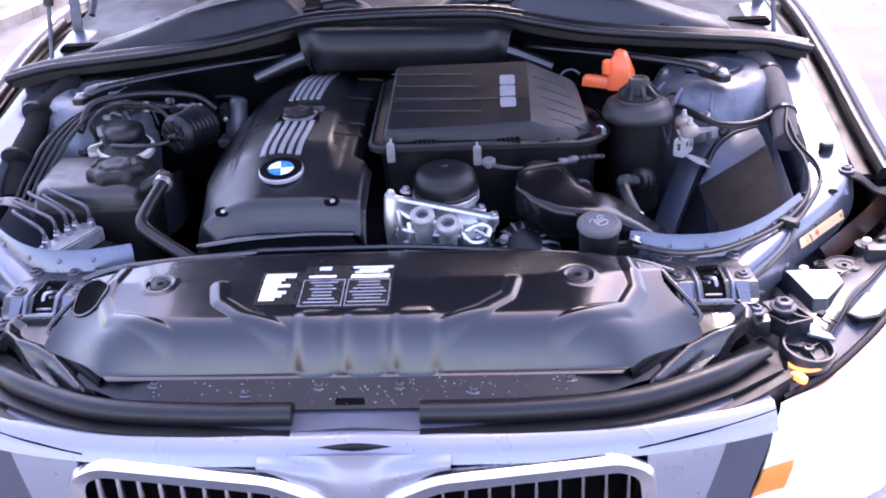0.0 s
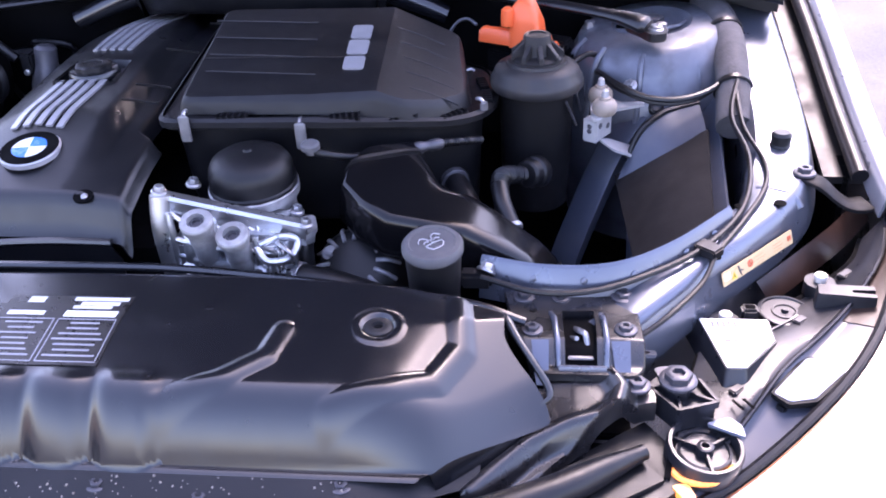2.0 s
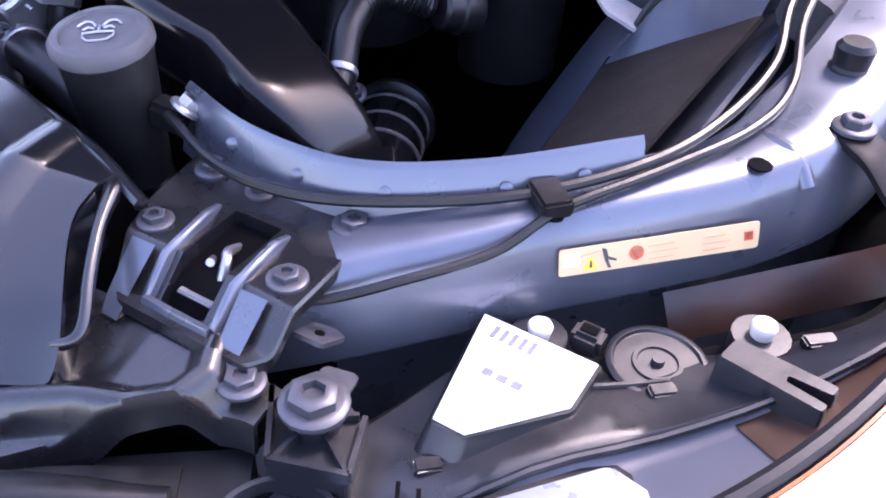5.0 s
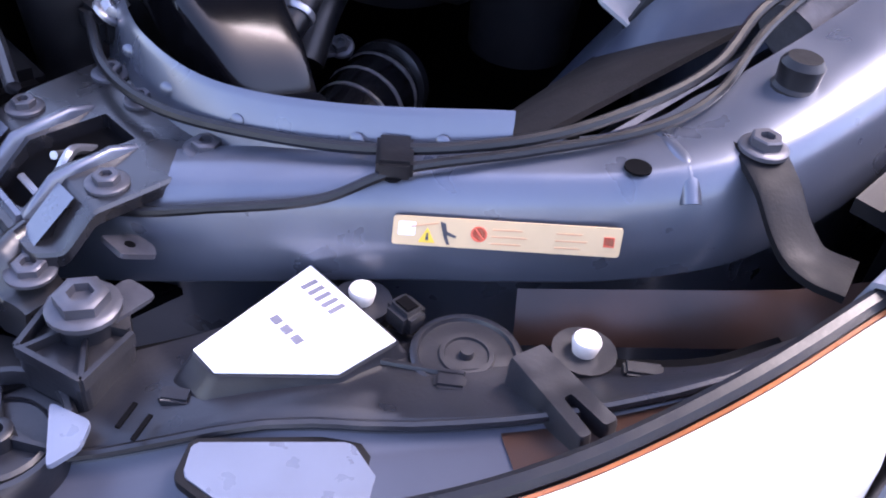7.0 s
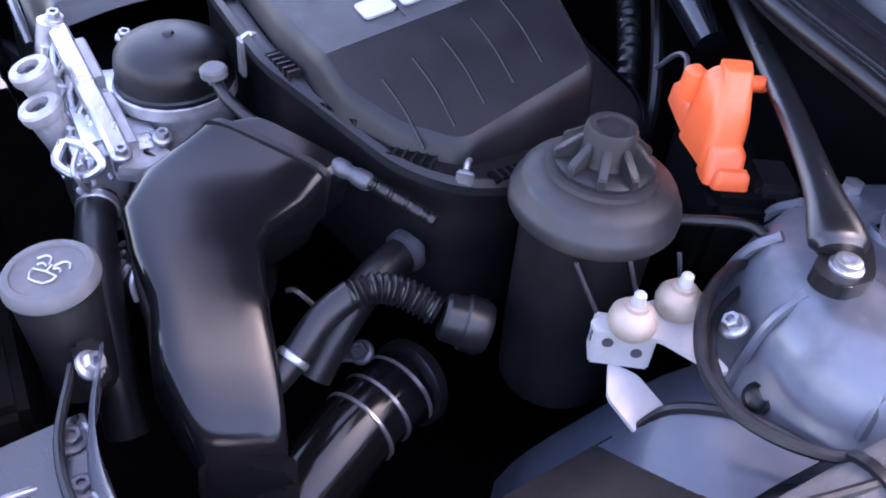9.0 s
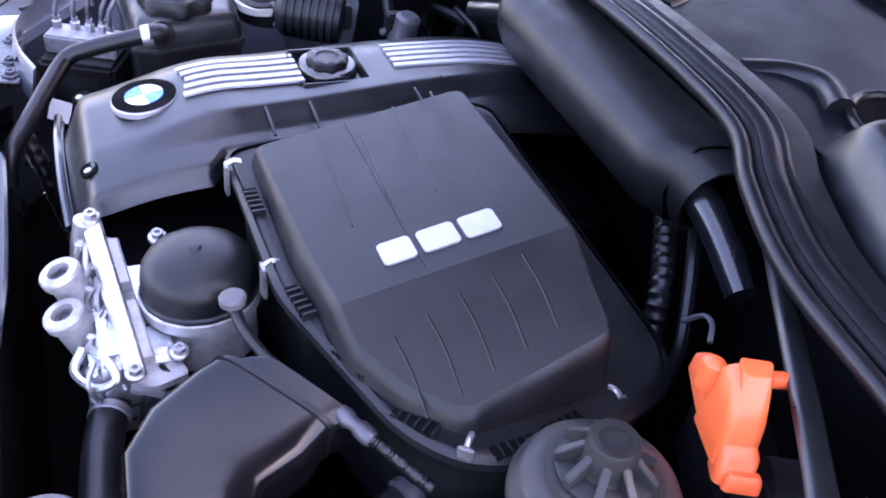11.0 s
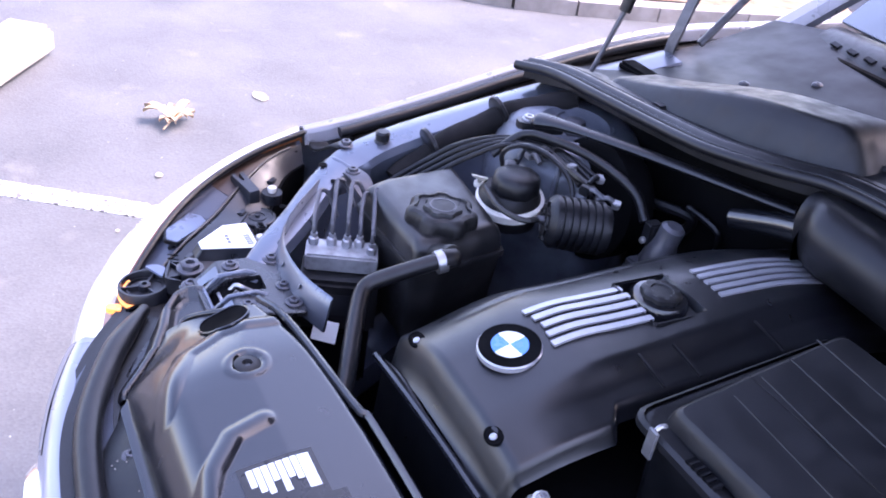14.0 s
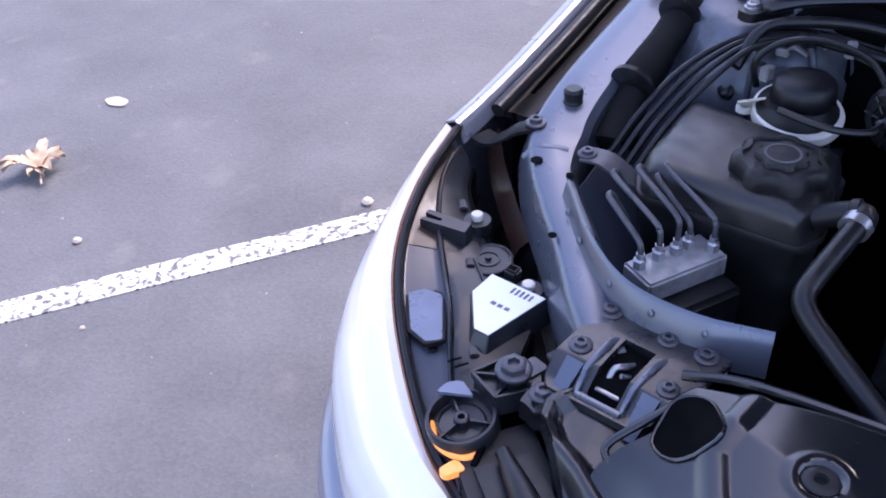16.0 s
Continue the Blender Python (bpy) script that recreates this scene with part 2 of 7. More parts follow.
def single(name, bm, mat, label, category, group="", kind="", smooth=40):
    return tagged(part(name, bm, mat, None, "", smooth), label, category, group, kind)


def smooth_path(pts, n=6):
    """Catmull-Rom through the points."""
    p = [Vector(q) for q in pts]
    p = [2 * p[0] - p[1]] + p + [2 * p[-1] - p[-2]]
    out = []
    for i in range(1, len(p) - 2):
        for k in range(n):
            t = k / n
            a, b, c, d = p[i - 1], p[i], p[i + 1], p[i + 2]
            out.append(0.5 * ((2 * b) + (c - a) * t + (2 * a - 5 * b + 4 * c - d) * t * t + (3 * b - a - 3 * c + d) * t ** 3))
    return out + [p[-2]]


def join_rings(bm, rings, wrap=True, caps=True):
    vs = [[bm.verts.new(q) for q in r] for r in rings]
    k = len(vs[0])
    for a, b in zip(vs, vs[1:]):
        for i in range(k if wrap else k - 1):
            j = (i + 1) % k
            try:
                bm.faces.new((a[i], a[j], b[j], b[i]))
            except ValueError:
                pass
    if caps and wrap:
        bm.faces.new(vs[0])
        bm.faces.new(vs[-1])
    return bm


def loft(rings, wrap=True, caps=True):
    return join_rings(bmesh.new(), rings, wrap, caps)


def tube(pts, r, seg=10, n=6, bm=None, flat=1.0, caps=True):
    """A pipe along a smooth path; r is a number or a function of 0..1; flat squeezes it in height."""
    path = smooth_path(pts, n) if n > 1 else [Vector(q) for q in pts]
    rings, side = [], None
    for i, p in enumerate(path):
        t = (path[min(i + 1, len(path) - 1)] - path[max(i - 1, 0)]).normalized()
        if side is None:
            side = t.cross(Vector((0, 0, 1)) if abs(t.z) < 0.9 else Vector((1, 0, 0))).normalized()
        side = (side - t * side.dot(t)).normalized()
        up = side.cross(t)
        rad = r(i / (len(path) - 1)) if callable(r) else r
        rings.append([p + side * rad * math.cos(a) + up * rad * flat * math.sin(a) for a in (2 * math.pi * k / seg for k in range(seg))])
    return join_rings(bm or bmesh.new(), rings, True, caps)


def sweep(pts, profile, n=6, bm=None, wrap=True, caps=True):
    """A profile of (outwards to the right of the way, up) along a path; the profile may be a function of 0..1."""
    path = smooth_path(pts, n) if n > 1 else [Vector(q) for q in pts]
    rings = []
    for i, p in enumerate(path):
        t = path[min(i + 1, len(path) - 1)] - path[max(i - 1, 0)]
        right = Vector((t.y, -t.x, 0)).normalized()
        pr = profile(i / (len(path) - 1)) if callable(profile) else profile
        rings.append([p + right * a + Vector((0, 0, b)) for a, b in pr])
    return join_rings(bm or bmesh.new(), rings, wrap, caps)


def lathe(at, profile, seg=24, axis=(0, 0, 1), bm=None, wobble=None):
    """Turned shape: profile of (radius, height) along the axis from at. wobble: radius factor by angle."""
    q = Vector((0, 0, 1)).rotation_difference(Vector(axis)).to_matrix()
    rings = []
    for r, h in profile:
        ring = []
        for k in range(seg):
            a = 2 * math.pi * k / seg
            w = wobble(a) if wobble else 1
            ring.append(Vector(at) + q @ Vector((r * w * math.cos(a), r * w * math.sin(a), h)))
        rings.append(ring)
    return join_rings(bm or bmesh.new(), rings)


def slab(outline, z0, z1, bevel=0.0, bm=None, m=None, seg=2):
    """An outline of (x, y) drawn up from z0 to z1, with rounded edges, then moved by m."""
    own = bmesh.new()
    lo = [own.verts.new((x, y, z0)) for x, y in outline]
    hi = [own.verts.new((x, y, z1)) for x, y in outline]
    own.faces.new(lo[::-1])
    own.faces.new(hi)
    for i in range(len(lo)):
        j = (i + 1) % len(lo)
        own.faces.new((lo[i], lo[j], hi[j], hi[i]))
    if bevel:
        bmesh.ops.bevel(own, geom=own.edges[:], offset=bevel, segments=seg, affect="EDGES", clamp_overlap=True)
    if m is not None:
        bmesh.ops.transform(own, matrix=m, verts=own.verts)
    if bm is None:
        return own
    tmp = bpy.data.meshes.new("tmp")
    own.to_mesh(tmp)
    own.free()
    bm.from_mesh(tmp)
    bpy.data.meshes.remove(tmp)
    return bm


def box(x0, x1, y0, y1, z0, z1, bevel=0.004, bm=None, m=None, seg=2):
    return slab([(x0, y0), (x1, y0), (x1, y1), (x0, y1)], z0, z1, bevel, bm, m, seg)


def rounded(pts, r, k=4):
    """An outline with its corners rounded."""
    out, n = [], len(pts)
    for i in range(n):
        a, b, c = Vector(pts[i - 1]), Vector(pts[i]), Vector(pts[(i + 1) % n])
        u, v = (a - b), (c - b)
        d = min(r, u.length * 0.45, v.length * 0.45)
        p, q = b + u.normalized() * d, b + v.normalized() * d
        for j in range(k + 1):
            t = j / k
            w = p * (1 - t) ** 2 + b * 2 * t * (1 - t) + q * t * t
            out.append((w.x, w.y))
    return out


def sheet(fn, nu, nv, thick=0.003, bm=None):
    """A curved sheet: fn(u, v) gives places for u, v in 0..1; it has a back side thick below."""
    bm = bm or bmesh.new()
    top = [[bm.verts.new(fn(i / nu, j / nv)) for j in range(nv + 1)] for i in range(nu + 1)]
    for i in range(nu):
        for j in range(nv):
            bm.faces.new((top[i][j], top[i + 1][j], top[i + 1][j + 1], top[i][j + 1]))
    if thick:
        bm.normal_update()
        geom = bmesh.ops.solidify(bm, geom=bm.faces[:], thickness=thick)
    return bm


def mirror(bm):
    for v in bm.verts:
        v.co.x = -v.co.x
    return bm


def side(bm, s):
    return bm if s > 0 else mirror(bm)


def sx(p, s):
    return (p[0] * s, p[1], p[2])


def step(a, b, x):
    t = min(max((x - a) / (b - a), 0), 1)
    return t * t * (3 - 2 * t)


def bolt(at, r, mat, parent, name="bolt", axis=(0, 0, 1), h=0.008, washer=1.5, hexa=True):
    """A screw head with its washer and socket."""
    bm = lathe(at, [(r * washer, 0), (r * washer, h * 0.25), (r * washer * 0.92, h * 0.35), (r * 1.05, h * 0.4)], 20, axis)
    lathe(at, [(r, h * 0.3), (r, h * 0.9), (r * 0.88, h), (r * 0.5, h), (r * 0.45, h * 0.6)], 6 if hexa else 18, axis, bm)
    return part(name, bm, mat, parent)

# ---- ground ----
bm = bmesh.new()
vs = [bm.verts.new(p) for p in ((-400, -400, 0), (400, -400, 0), (400, 400, 0), (-400, 400, 0))]
bm.faces.new(vs)
single("ground", bm, ASPHALT, "grey weathered asphalt of a car park", "ground", "", "structure")


def strip(a, b, w, z=0.004):
    a, b = Vector(a), Vector(b)
    d = (b - a).normalized()
    nrm = Vector((d.y, -d.x)) * (w / 2)
    return slab([tuple(a + nrm), tuple(b + nrm), tuple(b - nrm), tuple(a - nrm)], 0.0, z)


single("parking_line", strip((-3.27, -1.90), (-0.87, 2.06), 0.085), LINEPAINT, "worn white parking line painted on the asphalt", "road marking", "", "structure")
single("parking_line", strip((2.25, 4.85), (5.5, 5.05), 0.10), LINEPAINT, "worn white parking line painted on the asphalt", "road marking", "", "structure")

# concrete wheel stop, and the kerb with the leafy verge beyond
single("wheel_stop", slab([(-3.36, 0.12), (-2.70, -0.30), (-2.81, -0.47), (-3.47, -0.05)], 0, 0.12, 0.025), CONCRETE, "pale weathered concrete wheel stop on the asphalt", "wheel stop")
KERB = ((-3.15, 8.0, 0), (-3.28, 5.4, 0), (-3.75, 3.0, 0), (-4.3, 2.0, 0), (-4.6, 0.8, 0), (-4.7, -3.0, 0))
kerb = thing("kerb", (-3.75, 3, 0), "pale weathered concrete kerb at the edge of the car park", "kerb", "", "structure")
kp = smooth_path(KERB, 4)
for p, q in zip(kp, kp[1:]):
    part("kerb_stone", sweep([p, p.lerp(q, 0.99)], [(-0.08, 0), (0.08, 0), (0.075, 0.075), (0.06, 0.085), (-0.08, 0.085)], 1), KERBSTONE, kerb)
rng = random.Random(4)
bm = bmesh.new()
rows = []
for p in kp:
    rows.append([Vector((p.x - 0.07 - 0.35 * i - 0.04 * i * i, p.y, 0.07 + 0.03 * rng.random() + 0.02 * i)) for i in range(14)])
join_rings(bm, rows, False, False)
single("verge", bm, LITTER, "brown verge covered with dry leaf litter", "verge", "", "structure")


def leaf_cluster(at, rad, seed):
    """A dry lobed leaf: curled fingers round a stalk."""
    rg = random.Random(seed)
    bm = bmesh.new()
    for k in range(11):
        a = k * 2 * math.pi / 11 + rg.uniform(-0.2, 0.2)
        ln = rad * rg.uniform(0.55, 1.0)
        w = rad * rg.uniform(0.13, 0.22)
        d, nrm = Vector((math.cos(a), math.sin(a), 0)), Vector((-math.sin(a), math.cos(a), 0))
        lift = rg.uniform(0.015, 0.05)
        rows = []
        for j in range(5):
            t = j / 4
            wid = w * (0.5 + 1.2 * t) * (1 - t) ** 0.6 + 0.002
            c = Vector(at) + d * ln * t + Vector((0, 0, 0.012 + lift * math.sin(t * 2.4)))
            rows.append([c - nrm * wid + Vector((0, 0, 0.012 * t)), c, c + nrm * wid + Vector((0, 0, 0.016 * t))])
        join_rings(bm, rows, False, False)
    tube([Vector(at) + Vector((0, 0, 0.02)), Vector(at) + Vector((rad * 0.9, -rad * 0.5, 0.03))], 0.003, 5, 3, bm)
    return bm


single("dry_leaf", leaf_cluster((-2.605, 0.42, 0), 0.115, 3), LEAF, "curled dry brown leaf lying on the asphalt", "leaf")
for (x, y, r) in ((-2.21, 0.285, 0.013), (-1.70, 0.86, 0.017), (-2.05, -0.35, 0.010), (-1.55, -0.30, 0.009), (-1.9, 0.1, 0.007)):
    single("pebble", lathe((x, y, 0), [(r * 0.7, 0), (r, r * 0.5), (r * 0.6, r)], 8), CONCRETE, "small pale pebble on the asphalt", "pebble", "pebbles on the ground")
single("paper_scrap", slab(rounded([(-2.84, 0.79), (-2.79, 0.775), (-2.74, 0.80), (-2.76, 0.835), (-2.82, 0.83)], 0.012), 0.002, 0.007, 0.001), CONCRETE, "small pale scrap lying on the asphalt", "litter")

# ---- car body ----
car = thing("car", (0, 1.5, 0), "silver-grey saloon car with its bonnet open", "car")

# bumper skin round the grilles
BUMP = ((0.028, -0.006), (0.0, 0.0), (-0.016, -0.010), (-0.026, -0.028), (-0.034, -0.06), (-0.046, -0.12), (-0.05, -0.24), (-0.02, -0.42), (0.06, -0.48))


def bumper_fn(x0, x1, v0, v1):
    def fn(u, v):
        x = x0 + (x1 - x0) * u
        yl = -0.215 + 0.10 * (abs(x) / 0.62) ** 3.2
        zl = 0.682 - 0.012 * (abs(x) / 0.62) ** 2
        dip = 0.010 * math.exp(-(x / 0.07) ** 2)
        k = (v0 + (v1 - v0) * v) * (len(BUMP) - 1)
        i = min(int(k), len(BUMP) - 2)
        a, b = BUMP[i], BUMP[i + 1]
        return Vector((x, yl + a[0] + (b[0] - a[0]) * (k - i) + dip, zl + a[1] + (b[1] - a[1]) * (k - i) - dip * 0.6))
    return fn


part("bumper", sheet(bumper_fn(-0.553, 0.553, 0.0, 0.36), 84, 9, 0.004), PAINT, car, "silver-grey painted front bumper", 60)


def cheek_fn(s, first, last, back):
    """Skin beside the grille; its outer end slants in towards the ground. first and last run from the grille (0) to that end (1), then on in metres."""
    def fn(u, v):
        w = 0.345 + 0.655 * v
        z = bumper_fn(0.47, 0.47, w, w)(0, 0).z
        end = 0.480 - 0.36 * min(0.22, 0.65 - z)
        a, b = [0.376 + (end - 0.376) * min(q, 1.0) + max(0.0, q - 1.0) for q in (first, last)]
        p = bumper_fn(a, b, w, w)(u, 0)
        return Vector((p.x * s, p.y + back, p.z))
    return fn


for s in (-1, 1):
    part("bumper_cheek", sheet(cheek_fn(s, 0.0, 1.0, 0.0), 16, 12, 0.004), PAINT, car, "", 60)
    part("headlight_surround", sheet(cheek_fn(s, 0.98, 1.070, 0.007), 8, 12, 0.004), LENSTOP, car, "dark filler strip between bumper and headlight", 60)
    seam = [bumper_fn(0.365 + 0.188 * k / 8, 0.365 + 0.188 * k / 8, 0.30 - 0.12 * k / 8, 0.30)(0, 0) + Vector((0, -0.0030, 0.0016)) for k in range(9)]
    part("bumper_seam", tube([sx(q, s) for q in seam], 0.0016, 6, 2), BLACK, car, "thin dark panel gap")
part("bumper_bridge", sheet(bumper_fn(-0.030, 0.030, 0.335, 1.0), 8, 12, 0.004), PAINT, car, "", 60)


def brow_fn(u, v):
    """Skin between the bumper edge and the inner corners of the two grilles."""
    x = -0.125 + 0.25 * u
    ax = abs(x)
    low = 0.575 + 0.046 * step(0.012, 0.050, ax) + 0.036 * step(0.035, 0.125, ax)
    z = 0.668 + (low - 0.668) * v
    return Vector((x, -0.2375 - 0.014 * step(0.0, 0.6, v) + 0.35 * max(0.0, z - 0.60) ** 1.3 * 0.4, z))


part("bumper_brow", sheet(brow_fn, 40, 8, 0.003), PAINT, car, "", 60)
def shelf_fn(u, v):
    x = -0.50 + 1.0 * u
    yl, zl = -0.215 + 0.10 * (abs(x) / 0.62) ** 3.2, 0.682 - 0.012 * (abs(x) / 0.62) ** 2
    return Vector((x, yl + 0.006 + 0.050 * v + 0.010 * math.exp(-(x / 0.07) ** 2) * (1 - v), zl + 0.0025 + 0.010 * v))


part("bumper_shelf", sheet(shelf_fn, 60, 4, 0.003), GREYPAINT, car, "dark slate shelf behind the bumper edge", 60)
part("bumper_lower", sheet(bumper_fn(-0.40, 0.40, 0.77, 1.0), 30, 6, 0.004), PAINT, car, "", 60)


def kidney_outline(s, grow=0.0):
    g = grow
    pts = [(0.016 - g * 0.5, 0.572), (0.045 - g * 0.6, 0.618 + g), (0.11, 0.645 + g), (0.34, 0.655 + g), (0.385 + g, 0.632 + g * 0.5), (0.392 + g, 0.56), (0.36 + g * 0.6, 0.49 - g), (0.09, 0.47 - g)]
    return [(x * s, z) for x, z in rounded(pts, 0.022)]


def kidney(s):
    outer, inner = kidney_outline(s, 0.006), kidney_outline(s, -0.018)

    def ys(x, z):
        return -0.257 + 0.042 * (abs(x) / 0.42) ** 3 + 0.35 * max(0, z - 0.60) ** 1.3

    rings = []
    for o, d in ((outer, 0.012), (outer, -0.006), (kidney_outline(s, 0.001), -0.014), (inner, -0.006), (inner, 0.03)):
        rings.append([Vector((x, ys(x, z) + d, z)) for x, z in o])
    bm = bmesh.new()
    join_rings(bm, rings, True, False)
    grille = part("kidney_grille", bm, CHROME, car, "chrome-framed kidney grille with upright bars")
    bm = bmesh.new()
    bm.faces.new([bm.verts.new((x, ys(x, z) + 0.06, z)) for x, z in inner])
    part("grille_backing", bm, BLACK, grille)
    lo, hi = min(x for x, _ in inner), max(x for x, _ in inner)
    for k in range(11):
        x = lo + (hi - lo) * (k + 0.7) / 11.3
        zs = [a[1] + (b[1] - a[1]) * (x - a[0]) / (b[0] - a[0]) for a, b in zip(inner, inner[1:] + inner[:1]) if (a[0] - x) * (b[0] - x) < 0]
        zt, zb = max(zs), min(zs)
        bm = bmesh.new()
        rows = []
        for z in (zb, 0.55, 0.60, zt - 0.008, zt):
            y = ys(x, z)
            rows.append([Vector((x - 0.0035, y + 0.002, z)), Vector((x, y - 0.003, z)), Vector((x + 0.0035, y + 0.002, z)), Vector((x + 0.0035, y + 0.03, z)), Vector((x - 0.0035, y + 0.03, z))])
        join_rings(bm, rows)
        part("grille_bar", bm, CHROME, grille)


for s in (-1, 1):
    kidney(s)

# bonnet seal along the front edge, in two lengths
for s in (-1, 1):
    pts = [sx(p, s) for p in ((0.085, -0.184, 0.696), (0.22, -0.183, 0.697), (0.36, -0.168, 0.698), (0.47, -0.125, 0.70), (0.53, -0.088, 0.700), (0.565, -0.064, 0.698))]
    part("bonnet_seal", tube(pts, lambda u: 0.0160 - 0.008 * step(0.62, 1.0, u), 12, 8), RUBBER, car, "black rubber bonnet seal")
    part("seal_lip", sweep(pts, [(-0.03, -0.016), (0.03, -0.016), (0.03, -0.011), (-0.03, -0.011)], 8), RUBBER, car)
for s in (-1, 1):
    corner = smooth_path(((0.600, -0.112, 0.652), (0.66, -0.085, 0.672), (0.74, -0.025, 0.702), (0.80, 0.035, 0.727), (0.842, 0.10, 0.749), (0.872, 0.18, 0.772), (0.890, 0.265, 0.790)), 4)

    def corner_fn(u, v):
        i = u * (len(corner) - 1)
        k = min(int(i), len(corner) - 2)
        p, t = corner[k].lerp(corner[k + 1], i - k), corner[k + 1] - corner[k]
        out = Vector((t.y, -t.x, 0)).normalized()
        prof = ((0.070, -0.185), (0.088, -0.19), (0.100, -0.20), (0.108, -0.24), (0.108, -0.34), (0.09, -0.46))
        kk = v * 5
        j = min(int(kk), 4)
        a, b = prof[j], prof[j + 1]
        sc = 1.0 - 0.55 * step(0.35, 1.0, u)
        return p + out * (a[0] + (b[0] - a[0]) * (kk - j)) * sc + Vector((0, 0, a[1] + (b[1] - a[1]) * (kk - j)))

    part("bumper_corner", side(sheet(corner_fn, 30, 15, 0.004), s), PAINT, car, "", 60)
part("lock_carrier", sweep([(-0.60, -0.05, 0.68), (-0.47, -0.135, 0.675), (-0.3, -0.18, 0.672), (0, -0.19, 0.67), (0.3, -0.18, 0.672), (0.47, -0.135, 0.675), (0.60, -0.05, 0.68)], [(-0.05, -0.05), (0.035, -0.05), (0.035, 0.003), (-0.05, 0.006)], 6), DUSTY, car)


# outer wings, from the end of the headlight backwards
def wing_z(y):
    return 0.792 + 0.155 * step(0.15, 1.15, y) * 1.0 + 0.02 * (y - 0.265)


def wing_fn(s):
    def fn(u, v):
        y = 0.27 + 1.75 * u
        zt = wing_z(y)
        prof = ((-0.030, -0.030), (-0.024, -0.004), (-0.014, 0.0), (0.0, -0.006), (0.014, -0.03), (0.024, -0.09), (0.03, -0.22), (0.02, -0.45), (0.0, -0.60))
        k = v * (len(prof) - 1)
        i = min(int(k), len(prof) - 2)
        f = k - i
        a, b = prof[i], prof[i + 1]
        xo = 0.899 + 0.012 * step(0.2, 0.7, y) - 0.035 * step(0.8, 1.9, y)
        return Vector((s * (xo + a[0] + (b[0] - a[0]) * f), y, zt + a[1] + (b[1] - a[1]) * f))
    return fn


for s in (-1, 1):
    part("wing", sheet(wing_fn(s), 40, 24, 0.003), PAINT, car, "silver-grey painted front wing", 60)
    pts = [(s * (0.858 + 0.012 * step(0.2, 0.7, y) - 0.035 * step(0.8, 1.9, y)), y, wing_z(y) - 0.014) for y in (0.33, 0.5, 0.7, 0.9, 1.05)]
    part("wing_seal", tube(pts, 0.0105, 10, 6), RUBBER, car, "black rubber seal along the wing")
    pts = [(s * (0.852 + 0.012 * step(0.2, 0.7, y) - 0.035 * step(0.8, 1.9, y)), y, wing_z(y) - 0.035) for y in (0.36, 0.5, 0.7, 0.9, 1.15)]
    part("wing_gutter", sweep(pts, [(-0.028, -0.01), (0.028, -0.01), (0.028, 0.0), (-0.028, 0.0)], 6), DUSTY, car)
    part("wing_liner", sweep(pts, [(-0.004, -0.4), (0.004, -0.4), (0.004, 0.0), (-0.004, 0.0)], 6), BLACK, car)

# inner wing rails
RAIL = ((0.470, 0.018, 0.722), (0.540, 0.056, 0.748), (0.600, 0.105, 0.764), (0.657, 0.163, 0.775), (0.706, 0.208, 0.784), (0.752, 0.255, 0.793), (0.788, 0.310, 0.806), (0.806, 0.40, 0.826), (0.815, 0.55, 0.856), (0.820, 0.75, 0.895), (0.820, 0.98, 0.938))


def rail_profile(u):
    w = 0.052 + 0.020 * step(0.45, 0.6, u) - 0.018 * step(0.25, 0.0, u)
    return [(-w, -0.26), (-w + 0.002, -0.012), (-w + 0.010, -0.001), (-0.030, 0.002), (-0.004, 0.001), (0.002, -0.003), (0.0075, -0.016), (0.014, -0.036), (0.0165, -0.05), (0.0160, -0.060), (0.010, -0.066), (-0.008, -0.072), (-0.012, -0.26)]


for s in (-1, 1):
    part("inner_wing", side(sweep(RAIL, rail_profile, 12), s), BAYSHADEPAINT, car, "pressed steel inner wing in body colour, darkened as bay shade", 35)
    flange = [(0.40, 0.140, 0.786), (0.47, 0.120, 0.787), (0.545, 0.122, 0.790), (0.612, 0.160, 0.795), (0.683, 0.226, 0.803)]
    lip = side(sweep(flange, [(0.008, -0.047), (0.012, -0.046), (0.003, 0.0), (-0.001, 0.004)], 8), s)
    lip = part("rail_flange", lip, BAYSHADEPAINT, car, "riveted upright steel flange")
    for q in ((0.455, 0.122, 0.775), (0.51, 0.117, 0.776), (0.565, 0.130, 0.778), (0.625, 0.168, 0.783), (0.66, 0.20, 0.788)):
        part("rivet", lathe(sx((q[0] + 0.002, q[1] - 0.006, q[2]), s), [(0.0042, 0), (0.0042, 0.001), (0.003, 0.0018)], 12, (0.45 * s, -0.8, 0.3)), BAYSHADEPAINT, lip)
    for q, r in (((0.747, 0.256, 0.7940), 0.0075), ((0.700, 0.257, 0.789), 0.005), ((0.660, 0.160, 0.7775), 0.005)):
        part("rail_hole", lathe(sx(q, s), [(r, 0), (r, 0.0012), (r * 0.9, 0.0012)], 16), BLACK, car)
    part("rail_bead", tube([sx(p, s) for p in ((0.728, 0.296, 0.792), (0.748, 0.286, 0.7940), (0.764, 0.278, 0.7925), (0.775, 0.271, 0.780))], 0.0060, 10, 5), BAYSHADEPAINT, car)

